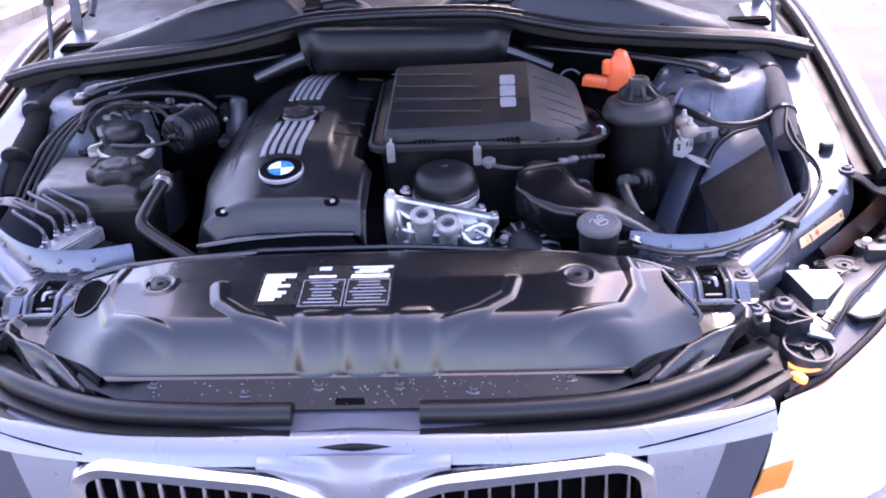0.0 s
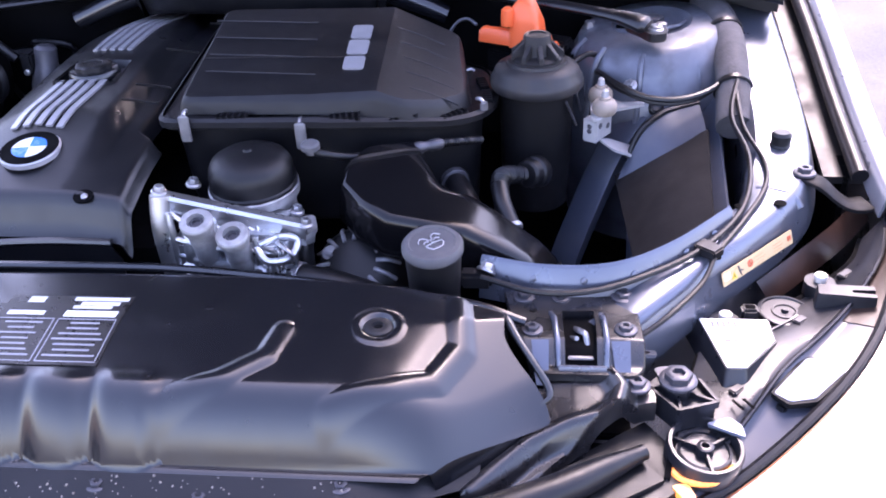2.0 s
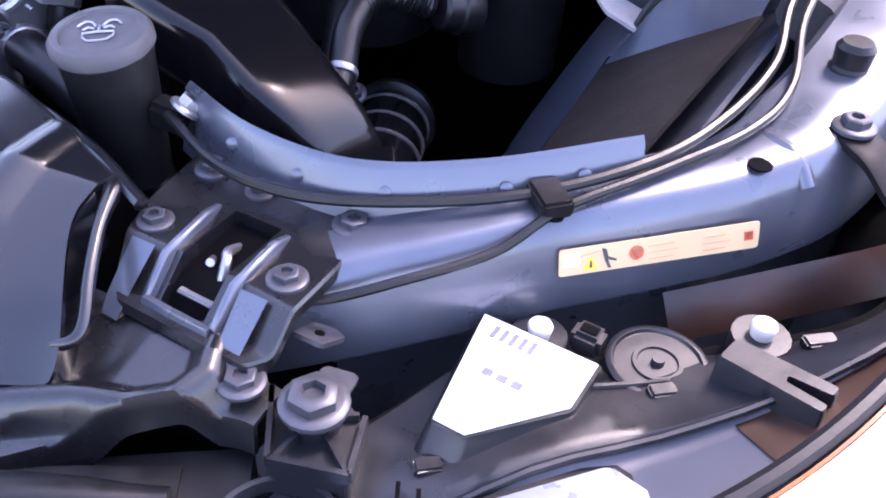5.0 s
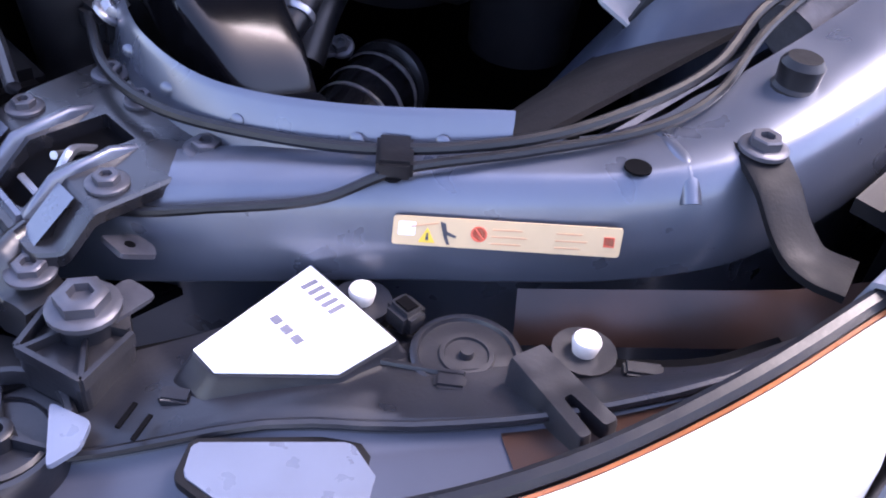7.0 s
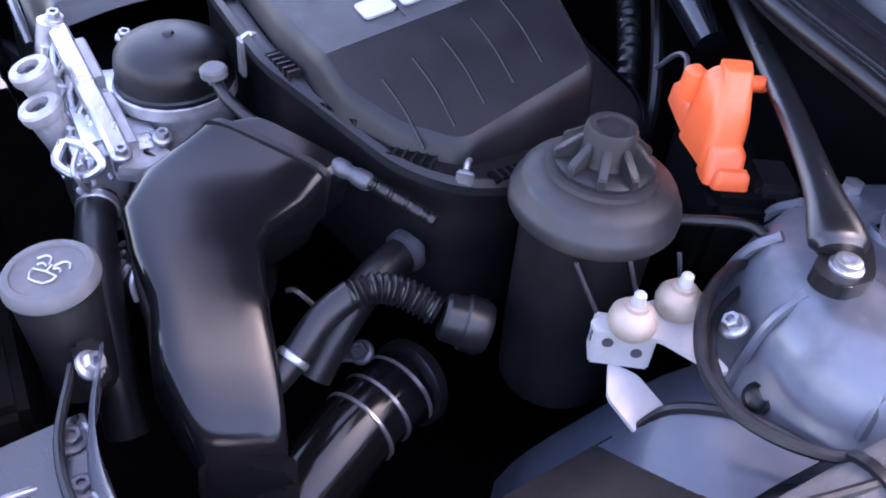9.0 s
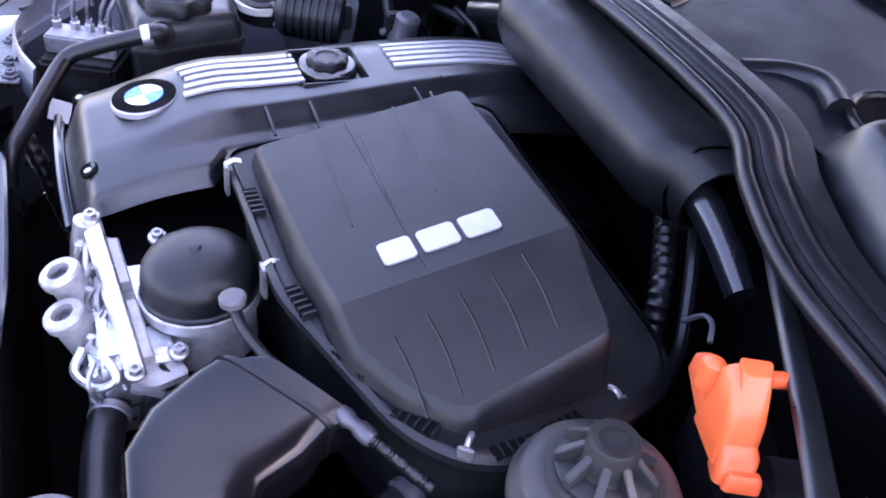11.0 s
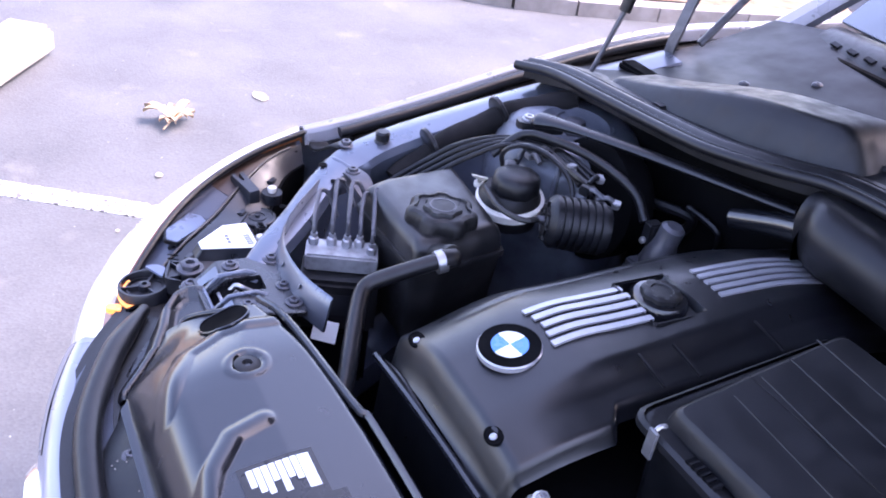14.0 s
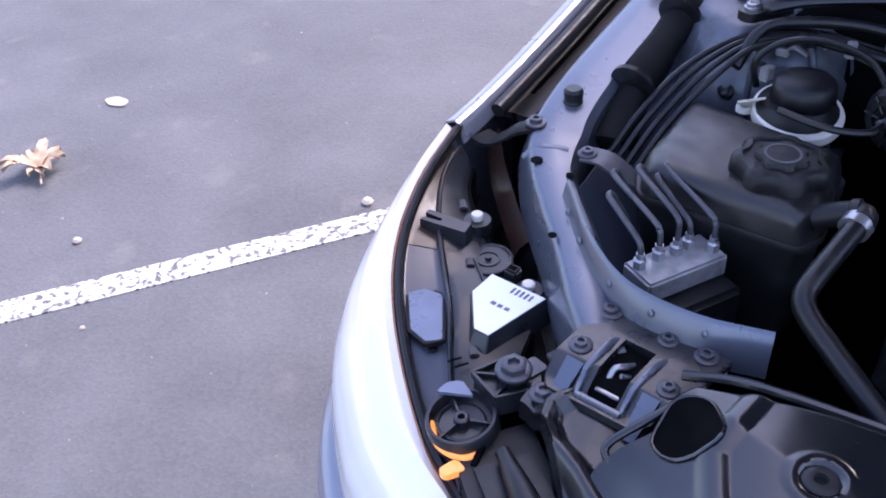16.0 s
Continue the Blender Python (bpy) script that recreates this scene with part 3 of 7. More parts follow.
# strut towers
for s in (-1, 1):
    cx, cy = 0.632 * s, 0.655
    prof = [(0.150, -0.30), (0.143, -0.10), (0.137, -0.062), (0.131, -0.056), (0.126, -0.032), (0.121, -0.026), (0.110, -0.007), (0.095, 0.0), (0.06, 0.004), (0.052, -0.004), (0.030, -0.006)]
    tower = part("strut_tower", lathe((cx, cy, 0.885), prof, 36, (-0.10 * s, -0.06, 1)), TOWERPAINT, car, "slate-grey domed strut tower")
    part("strut_nut", lathe((cx, cy, 0.876), [(0.026, 0), (0.026, 0.004), (0.018, 0.008), (0.018, 0.02), (0.01, 0.022)], 6), DARKSTEEL, tower)
    ax = (-0.10 * s, -0.06, 1)
    part("tower_hole", lathe(sx((0.592, 0.672, 0.8765), s), [(0.023, -0.004), (0.023, 0.0035), (0.0005, 0.0035)], 28, ax), BLACK, tower)
    part("hole_flange", lathe(sx((0.592, 0.672, 0.8765), s), [(0.0232, 0.002), (0.0236, 0.0055), (0.027, 0.0055), (0.031, -0.001)], 28, ax), TOWERPAINT, tower)
    for bx, by, bz in ((0.540, 0.671, 0.872), (0.640, 0.608, 0.888), (0.716, 0.700, 0.872)):
        part("tower_bolt", lathe((bx * s, by, bz), [(0.011, 0), (0.011, 0.004), (0.008, 0.005), (0.008, 0.013), (0.004, 0.014)], 6), STEEL, tower)
    for a in (3.4, 3.9, 4.5, 5.2):
        d = Vector((math.cos(a) * s, math.sin(a), 0))
        c = Vector((cx, cy, 0.868))
        part("tower_rib", tube([c + d * 0.102 + Vector((0, 0, 0.004)), c + d * 0.124 + Vector((0, 0, -0.024)), c + d * 0.138 + Vector((0, 0, -0.10))], 0.0045, 8, 4), TOWERPAINT, tower)
    part("tower_emboss", tube([(cx + 0.045 * math.cos(a) * 1.2, cy + 0.02 + 0.05 * math.sin(a), 0.887) for a in [k * math.pi / 8 for k in range(17)]], 0.003, 6, 1), TOWERPAINT, tower)
    part("grommet", lathe(sx((0.631, 0.522, 0.805), s), [(0.011, -0.01), (0.011, 0.003), (0.008, 0.005), (0.006, 0.003), (0.001, 0.002)], 18, (0.1 * s, -0.75, 0.65)), RUBBER, tower, "black rubber grommet")
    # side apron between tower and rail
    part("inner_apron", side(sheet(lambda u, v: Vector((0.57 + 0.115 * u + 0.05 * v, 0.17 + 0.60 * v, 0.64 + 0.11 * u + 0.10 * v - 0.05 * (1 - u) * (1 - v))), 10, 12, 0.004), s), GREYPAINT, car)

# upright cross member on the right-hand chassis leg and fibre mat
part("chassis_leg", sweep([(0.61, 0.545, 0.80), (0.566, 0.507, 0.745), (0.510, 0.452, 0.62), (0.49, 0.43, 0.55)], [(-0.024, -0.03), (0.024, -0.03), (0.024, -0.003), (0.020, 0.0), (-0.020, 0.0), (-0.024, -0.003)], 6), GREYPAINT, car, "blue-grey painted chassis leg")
def mat_at(u, v):
    a = Vector((0.590, 0.175, 0.690)).lerp(Vector((0.572, 0.462, 0.725)), v)
    b = Vector((0.668, 0.212, 0.765)).lerp(Vector((0.692, 0.448, 0.803)), v)
    return a.lerp(b, u) + Vector((0, 0, 0.010 * math.sin(3 * v) * math.sin(math.pi * u)))


part("fibre_mat", sheet(mat_at, 12, 14, 0.004), CARDBOARD, car, "dark fibre wheel-arch mat")
ARCH = smooth_path(((0.590, 0.462, 0.752), (0.604, 0.474, 0.786), (0.633, 0.494, 0.805), (0.658, 0.510, 0.808), (0.690, 0.520, 0.812)), 4)
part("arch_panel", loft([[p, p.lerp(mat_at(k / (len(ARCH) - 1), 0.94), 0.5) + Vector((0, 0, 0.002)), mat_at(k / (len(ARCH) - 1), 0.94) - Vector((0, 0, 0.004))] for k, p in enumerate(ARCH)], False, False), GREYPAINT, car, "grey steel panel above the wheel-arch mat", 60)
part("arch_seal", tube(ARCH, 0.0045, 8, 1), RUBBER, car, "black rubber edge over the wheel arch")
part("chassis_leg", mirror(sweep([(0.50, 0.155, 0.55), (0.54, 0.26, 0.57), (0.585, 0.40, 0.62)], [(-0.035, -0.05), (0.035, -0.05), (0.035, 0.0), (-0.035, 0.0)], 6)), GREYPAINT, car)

# floor, walls and filler blocks of the bay, near-black as painted deep shade
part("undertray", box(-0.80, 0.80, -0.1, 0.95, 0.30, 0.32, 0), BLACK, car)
part("firewall", box(-0.80, 0.80, 0.86, 0.90, 0.30, 0.93, 0.005), BLACK, car, "firewall blackened to carry the bay's deep shade")
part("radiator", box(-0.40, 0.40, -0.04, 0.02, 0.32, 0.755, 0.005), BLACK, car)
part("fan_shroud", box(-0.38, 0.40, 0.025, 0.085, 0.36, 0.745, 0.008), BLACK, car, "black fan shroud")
part("engine_block", box(-0.29, 0.02, 0.18, 0.80, 0.35, 0.755, 0.02), BLACK, car, "engine block blackened to carry the bay's deep shade")

# cowl: seal, panel, and windscreen
SEAL_R = ((0.08, 0.768, 0.992), (0.20, 0.757, 0.988), (0.28, 0.718, 0.979), (0.38, 0.688, 0.966), (0.50, 0.684, 0.953), (0.62, 0.676, 0.945), (0.74, 0.670, 0.935), (0.82, 0.645, 0.922))
SEAL = tuple(sx(p, -1) for p in SEAL_R[::-1]) + SEAL_R
cowl_seal = part("cowl_seal", tube(SEAL, 0.0085, 10, 8), RUBBER, car, "black double-lipped rubber cowl seal")
part("seal_strip", tube([(x, y + 0.015, z + 0.004) for x, y, z in SEAL], 0.0045, 8, 8), RUBBER, cowl_seal)
part("seal_strip", tube([(x, y + 0.046, z + 0.003) for x, y, z in SEAL], 0.0055, 8, 8), RUBBER, cowl_seal)
part("seal_channel", sweep([(x, y + 0.028, z + 0.006) for x, y, z in SEAL], [(-0.012, -0.03), (0.012, -0.03), (0.012, 0.0), (0.004, 0.006), (-0.004, 0.006), (-0.012, 0.0)], 8), RUBBER, cowl_seal)
part("seal_channel", sweep([(x, y + 0.062, z - 0.004) for x, y, z in SEAL], [(-0.018, -0.03), (0.018, -0.03), (0.018, 0.006), (-0.018, 0.004)], 8), DUSTY, cowl_seal)
# Wall below the seal, painted near-black as shade under the cowl.
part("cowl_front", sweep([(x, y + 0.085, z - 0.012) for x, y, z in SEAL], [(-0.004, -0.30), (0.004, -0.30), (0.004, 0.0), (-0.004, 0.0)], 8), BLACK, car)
part("cowl_tray", sheet(lambda u, v: (lambda p: Vector((p.x, p.y + 0.07 + (0.90 - p.y) * v, p.z - 0.012 - 0.01 * v)))(smooth_path(SEAL, 4)[round(u * 60)]), 60, 5, 0.003), DUSTY, car)
def panel_at(u, v):
    return Vector((-0.84 + 1.68 * u, 0.84 + 0.45 * v - 0.10 * (2 * u - 1) ** 2 * (1 - v), 0.90 + 0.085 * (1 - (2 * u - 1) ** 2) + 0.085 * v - 0.02 * math.sin(math.pi * v)))


def on_panel(x, y, lift=0.0):
    u = (x + 0.84) / 1.68
    b = 0.10 * (2 * u - 1) ** 2
    v = (y - 0.84 + b) / (0.45 + b)
    return panel_at(u, v) + Vector((0, 0, lift))


part("cowl_panel", sheet(panel_at, 30, 16, 0.004), COWL, car, "blue-grey cowl panel below the windscreen", 60)
for x, y in ((0.166, 1.08), (0.353, 1.078), (0.524, 1.078), (0.60, 0.985)):
    for s in (-1, 1):
        part("panel_screw", lathe(on_panel(s * x, y), [(0.0095, 0), (0.0095, 0.002), (0.006, 0.0045), (0.003, 0.0045), (0.002, 0.003)], 16, (0, -0.15, 1)), DARKSTEEL, car)
# Opening in the panel, its inner shade painted as a flat black patch.
for s in (-1, 1):
    ring = [(s * 0.235 + 0.062 * math.cos(a), 0.945 + 0.050 * math.sin(a)) for a in [k * math.pi / 12 for k in range(24)]]
    bm = bmesh.new()
    join_rings(bm, [[on_panel(x, y, 0.001) for x, y in ring], [on_panel(x, y, 0.0025) for x, y in ring], [on_panel(s * 0.235 + (x - s * 0.235) * 0.5, 0.945 + (y - 0.945) * 0.5, 0.0025) for x, y in ring]], True, True)
    well = part("cowl_hole_shade", bm, BLACK, car, "flat black patch painting the shade of a cowl panel opening")
    part("well_edge", tube([on_panel(x, y, 0.003) for x, y in ring + ring[:1]], 0.005, 8, 1), RUBBER, well)
part("windscreen", sheet(lambda u, v: (lambda x: Vector((x, 1.185 + 0.26 * x * x + 0.55 * v, 1.056 - 0.05 * x * x + 0.38 * v)))(-0.70 + 1.4 * u), 24, 8, 0.005), GLASS, car, "dark tinted windscreen", 60)


def grille_at(u, v):
    x = -0.70 + 1.4 * u
    return Vector((x, 1.110 + 0.26 * x * x + 0.085 * v, 1.026 - 0.085 * x * x + 0.034 * math.sin(min(1, 1.4 * v) * math.pi / 2)))


vent = part("scuttle_grille", sheet(grille_at, 30, 6, 0.006), RUBBER, car, "black slotted scuttle grille")
part("grille_lip", tube([grille_at(k / 20, 0.0) - Vector((0, 0.004, 0.004)) for k in range(21)], 0.009, 8, 1), BLACK, vent)
for k in range(26):
    u = 0.05 + 0.90 * k / 25
    q = grille_at(u, 0.22)
    part("vent_slot", box(-0.013, 0.013, -0.0055, 0.0055, -0.001, 0.004, 0.001, None, Matrix.Translation(q) @ Matrix.Rotation(math.atan(0.52 * q.x), 4, "Z") @ Matrix.Rotation(radians(30), 4, "X")), COWL, vent)
wiper = part("wiper_arm", tube([(-0.56, 1.27, 1.068), (-0.3, 1.245, 1.092), (0.1, 1.25, 1.12), (0.4, 1.30, 1.13)], 0.010, 8, 6), RUBBER, car, "black windscreen wiper")
part("wiper_blade", tube([(-0.62, 1.33, 1.085), (-0.2, 1.265, 1.122), (0.2, 1.27, 1.132), (0.5, 1.34, 1.135)], 0.007, 6, 6), RUBBER, wiper)

# raised bonnet with its fibre liner, gas struts and hinges
def hood_fn(lift, lo, hi):
    def fn(u, v):
        w = lo + (hi - lo) * v
        x = (-0.80 + 1.6 * u) * (1 - 0.08 * w) * (0.95 if lift else 1)
        d = 1.42 * w * (1 - 0.10 * (2 * u - 1) ** 4)
        ang = radians(51)
        return Vector((x, 1.25 - d * math.cos(ang) + 0.03 * math.sin(math.pi * w) - lift, 1.225 + d * math.sin(ang) - lift * 0.4 - 0.03 * (2 * u - 1) ** 2))
    return fn


bonnet = part("bonnet", sheet(hood_fn(0.0, 0, 1), 24, 16, 0.012), PAINT, car, "raised silver-grey bonnet", 60)
part("bonnet_liner", sheet(hood_fn(0.03, 0.03, 0.95), 20, 14, 0.012), LINER, bonnet, "black fibre bonnet liner", 60)
for s in (-1, 1):
    strut = part("gas_strut", tube([sx((0.786, 0.79, 0.915), s), sx((0.782, 0.83, 1.03), s)], 0.005, 8, 2), DARKSTEEL, car, "bonnet gas strut with steel rod")
    part("strut_cylinder", tube([sx((0.782, 0.83, 1.03), s), sx((0.750, 0.945, 1.58), s)], 0.0115, 10, 2), RUBBER, strut)
    hinge = part("bonnet_hinge", sweep([sx((0.80, 0.98, 0.945), s), sx((0.80, 1.04, 1.10), s), sx((0.785, 1.22, 1.21), s)], [(-0.012, -0.01), (0.012, -0.01), (0.012, 0.012), (-0.012, 0.012)], 4), DARKSTEEL, car)
    part("hinge_arm", tube([sx((0.785, 1.04, 0.96), s), sx((0.77, 1.22, 1.17), s)], 0.008, 8, 2), DARKSTEEL, hinge)
# body behind the bay: sills, doors, boot, roof and side glass
def body_ring(y, w, z0, z1, tuck=0.06):
    pts = [(-w + tuck, z0), (-w + 0.01, z0 + 0.10), (-w - 0.012, z0 + (z1 - z0) * 0.55), (-w + 0.008, z1 - 0.05), (-w + 0.05, z1), (w - 0.05, z1), (w - 0.008, z1 - 0.05), (w + 0.012, z0 + (z1 - z0) * 0.55), (w - 0.01, z0 + 0.10), (w - tuck, z0)]
    return [Vector((x, y, z)) for x, z in pts]


part("body_shell", loft([body_ring(1.93, 0.865, 0.24, 0.94), body_ring(2.6, 0.885, 0.22, 0.955), body_ring(3.4, 0.885, 0.22, 0.97), body_ring(3.9, 0.86, 0.26, 0.985), body_ring(4.35, 0.80, 0.30, 0.985), body_ring(4.52, 0.72, 0.34, 0.93), body_ring(4.56, 0.66, 0.40, 0.75)]), PAINT, car, "silver-grey saloon body", 50)
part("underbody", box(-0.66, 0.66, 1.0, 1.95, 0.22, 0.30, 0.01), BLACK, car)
ROOF = ((1.86, 0.60, 1.40), (2.05, 0.61, 1.452), (2.45, 0.61, 1.475), (2.95, 0.60, 1.465), (3.30, 0.57, 1.425))
part("roof", loft([[Vector((x * w, y + 0.04 * (1 - abs(x)) * (-1 if k == 0 else 0), z - 0.03 * x ** 4)) for x in [i / 6 - 1 for i in range(13)]] + [Vector((x * w, y, z - 0.05)) for x in [1 - i / 6 for i in range(13)]] for k, (y, w, z) in enumerate(ROOF)]), PAINT, car, "silver-grey roof", 60)
part("rear_window", sheet(lambda u, v: Vector(((-1 + 2 * u) * (0.57 + 0.10 * v), 3.30 + 0.62 * v - 0.06 * (2 * u - 1) ** 2, 1.415 - 0.42 * v)), 12, 6, 0.004), GLASS, car, "dark rear window")
for s in (-1, 1):
    part("side_window", sheet(lambda u, v: Vector((s * (0.845 - 0.24 * v), (1.62 + 2.16 * u) * (1 - v) + (1.98 + 1.20 * u) * v, 0.95 + 0.015 * u + 0.45 * v + 0.06 * v * math.sin(math.pi * u))), 14, 8, 0.004), GLASS, car, "dark side windows")
    for y0, y1 in ((1.30, 1.90), (2.42, 2.46), (3.60, 3.30)):
        part("roof_pillar", tube([(s * 0.84, y0, 0.95), (s * (0.73 if y0 < 2 else 0.735), (y0 + y1) / 2, 1.20), (s * 0.605, y1, 1.43)], 0.028, 8, 5), PAINT if y0 != 2.42 else BLACK, car)
    part("sill", box(s * 0.84 - 0.03, s * 0.84 + 0.03, 0.98, 3.1, 0.20, 0.30, 0.015), PAINT, car)
    for y in (1.96, 2.98):
        part("door_handle", box(s * 0.90 - 0.012, s * 0.90 + 0.012, y + 0.70, y + 0.86, 0.80, 0.825, 0.006), PAINT, car)
    mirror_arm = part("door_mirror", lathe((s * 0.96, 1.72, 1.02), [(0.02, -0.05), (0.06, -0.035), (0.075, 0.0), (0.06, 0.03), (0.02, 0.04)], 16, (0, -1, 0.1)), PAINT, car, "silver-grey door mirror")
    part("mirror_stem", tube([(s * 0.84, 1.74, 0.965), (s * 0.93, 1.73, 0.99)], 0.018, 8, 2), BLACK, mirror_arm)
for sxx in (-1, 1):
    for wy in (0.62, 3.51):
        wheel = part("wheel", lathe((sxx * 0.70, wy, 0.325), [(0.20, 0), (0.30, 0.0), (0.322, 0.02), (0.325, 0.10), (0.322, 0.18), (0.30, 0.20), (0.22, 0.20)], 40, (sxx, 0, 0)), RUBBER, car, "black tyre on an alloy rim")
        part("rim", lathe((sxx * 0.72, wy, 0.325), [(0.04, 0.17), (0.10, 0.15), (0.21, 0.165), (0.225, 0.16), (0.225, 0.02)], 40, (sxx, 0, 0)), SILVER, wheel)

# ---- front trim: radiator cover ----
RIBS = [[(0.212, -0.01), (0.203, -0.045), (0.165, -0.075), (0.11, -0.10)], [(0.380, 0.06), (0.388, -0.01), (0.365, -0.055), (0.27, -0.10)]]
RIBS += [[(-x, y) for x, y in r] for r in RIBS]


def near(p, line):
    best = 9.0
    for a, b in zip(line, line[1:]):
        a, b = Vector(a), Vector(b)
        t = min(max((p - a).dot(b - a) / (b - a).length_squared, 0), 1)
        best = min(best, (p - a - (b - a) * t).length)
    return best


def cover_end(y):
    """Half width of the cover at y: it widens to a point and then runs in to the front corners."""
    return 0.428 + 0.047 * step(0.055, -0.028, y) - 1.2 * max(0.0, -0.030 - y)


def cover_z(x, y):
    ax = abs(x)
    bul = step(-0.094, -0.072, x) * step(0.114, 0.092, x)
    rib = max(0.0, 1 - math.exp(-((x + 0.026) / 0.015) ** 2) - math.exp(-((x - 0.042) / 0.013) ** 2))
    yc = -0.100 + 0.062 * step(0.36, 0.475, ax) - 0.008 * bul * rib
    z = 0.792 - (0.14 + 0.30 * step(0.27, 0.46, ax)) * max(0.0, 0.040 * step(0.3, 0.46, ax) - y) - 0.018 * step(0.30, 0.47, ax)
    for r in RIBS:
        z += 0.0045 * max(0.0, 1 - (near(Vector((x, y)), r) / 0.0125) ** 2)
    lin = min(max((yc + 0.026 - y) / 0.048, 0.0), 1.0)
    drop = lin * lin * (0.75 + 0.25 * lin)
    z += bul * 0.005 * rib * step(-0.06, -0.085, y) * (1 - drop)
    z = z * (1 - drop) + (0.716 - 0.47 * max(0.0, -0.128 - y)) * drop
    ring = (Vector((ax, y)) - Vector((0.305, 0.0))).length
    z -= 0.004 * (1 - step(0.015, 0.019, ring)) - 0.0018 * (1 - step(0.002, 0.006, abs(ring - 0.0215)))
    return z


radiator_cover = thing("radiator_cover", (0, 0, 0.70), "shiny black plastic radiator cover with pressed ribs", "cover")


def cover_fn(u, v):
    y = 0.088 - 0.220 * v
    x = cover_end(y) * (2 * u - 1)
    y -= 0.055 * (abs(x) / 0.485) ** 3 * (1 - v)
    return Vector((x, y, cover_z(x, y) - 0.006 * step(0.03, 0.0, v)))


part("shell", sheet(cover_fn, 300, 90, 0.003), GLOSS, radiator_cover, "", 50)
for s in (-1, 1):
    rim = [cover_fn(0.5 + 0.5 * s, 0.10 + 0.85 * k / 24) for k in range(25)]
    part("end_wall", loft([[p, p + Vector((s * 0.004, -0.002, -0.012)), p + Vector((s * 0.006, -0.003, -0.034))] for p in rim], False, False), GLOSS, radiator_cover, "", 60)
    fold = [Vector(sx(p, s)) for p in ((0.424, 0.050, 0.770), (0.432, 0.040, 0.771), (0.444, 0.018, 0.765), (0.460, -0.006, 0.754), (0.474, -0.026, 0.741), (0.472, -0.036, 0.735), (0.452, -0.043, 0.729))]
    part("end_fold", tube(fold, lambda u: 0.0075 - 0.0035 * step(0.0, 0.35, u), 10, 6), GLOSS, radiator_cover, "rolled edge at the end of the cover", 60)
part("flange", sheet(lambda u, v: Vector((-0.41 + 0.82 * u, -0.129 - 0.045 * v + 0.06 * step(0.26, 0.42, abs(-0.41 + 0.82 * u)), 0.7155 - 0.022 * v)), 60, 6, 0.003), PLASTIC, radiator_cover, "dusty dark mounting flange")
part("rear_rim", tube([(-0.45, 0.058, 0.772), (-0.38, 0.073, 0.785), (-0.2, 0.090, 0.793), (-0.17, 0.098, 0.793), (0, 0.098, 0.794), (0.08, 0.094, 0.794), (0.2, 0.082, 0.791), (0.38, 0.060, 0.782), (0.45, 0.045, 0.768)], 0.005, 8, 6), GLOSS, radiator_cover)
for s in (-1, 1):
    part("clip", lathe((0.305 * s, 0, 0.7865), [(0.015, 0), (0.015, 0.006), (0.012, 0.008), (0.006, 0.008), (0.005, 0.004)], 20), DUSTY, radiator_cover, "grey push-in clip")
    for x, y in ((0.335, -0.118), (0.285, -0.138), (0.155, -0.150), (0.055, -0.142)):
        bolt((x * s, y + 0.06 * step(0.26, 0.42, x), 0.714 - 0.49 * max(0.0, -0.129 - y)), 0.0065, DARKSTEEL, radiator_cover, "flange_bolt", (0, 0, 1), 0.006, 1.6)
part("latch_window", slab(rounded([(-0.031, -0.171), (0.010, -0.171), (0.008, -0.146), (-0.029, -0.146)], 0.003), 0.0, 0.003, 0.0, None, Matrix.Translation((0, -0.158, 0.7035)) @ Matrix.Rotation(radians(25), 4, "X") @ Matrix.Translation((0, 0.158, -0.002))), BLACK, radiator_cover, "square opening for the bonnet catch")
hole = []
for r in (0.0, 0.5, 1.0):
    hole.append([Vector((-0.418 + r * 0.027 * math.cos(a) * (1 + 0.12 * math.cos(3 * a)), 0.004 + r * 0.030 * math.sin(a), 0)) for a in [k * math.pi / 12 for k in range(24)]])
for ring in hole:
    for p in ring:
        p.z = cover_z(p.x, p.y) + 0.0048
part("vent_hole", loft(hole, True, False), BLACK, radiator_cover, "oval opening")
part("hole_rim", tube([p + Vector((0, 0, 0.0006)) for p in hole[-1] + hole[-1][:1]], 0.0016, 6, 1), GLOSS, radiator_cover)


def flat_label(name, x0, x1, y0, y1, mat, label):
    bm = sheet(lambda u, v: Vector((x0 + (x1 - x0) * u, y0 + (y1 - y0) * v, cover_z(x0 + (x1 - x0) * u, y0 + (y1 - y0) * v) + 0.0042)), 8, 6, 0.0008)
    return part(name, bm, mat, radiator_cover, label)


lz = lambda x, y: cover_z(x, y) + 0.0048


def on_label(name, x0, x1, y0, y1, mat, parent):
    part(name, sheet(lambda u, v: Vector((x0 + (x1 - x0) * u, y0 + (y1 - y0) * v, lz(x0 + (x1 - x0) * u, y0 + (y1 - y0) * v))), 2, 2, 0.0004), mat, parent)


def outline_box(x0, x1, y0, y1, parent):
    for a, b, c, d in ((x0, x1, y0, y0 + 0.0012), (x0, x1, y1 - 0.0012, y1), (x0, x0 + 0.001, y0, y1), (x1 - 0.001, x1, y0, y1)):
        on_label("print_frame", a, b, c, d, GREYPRINT, parent)


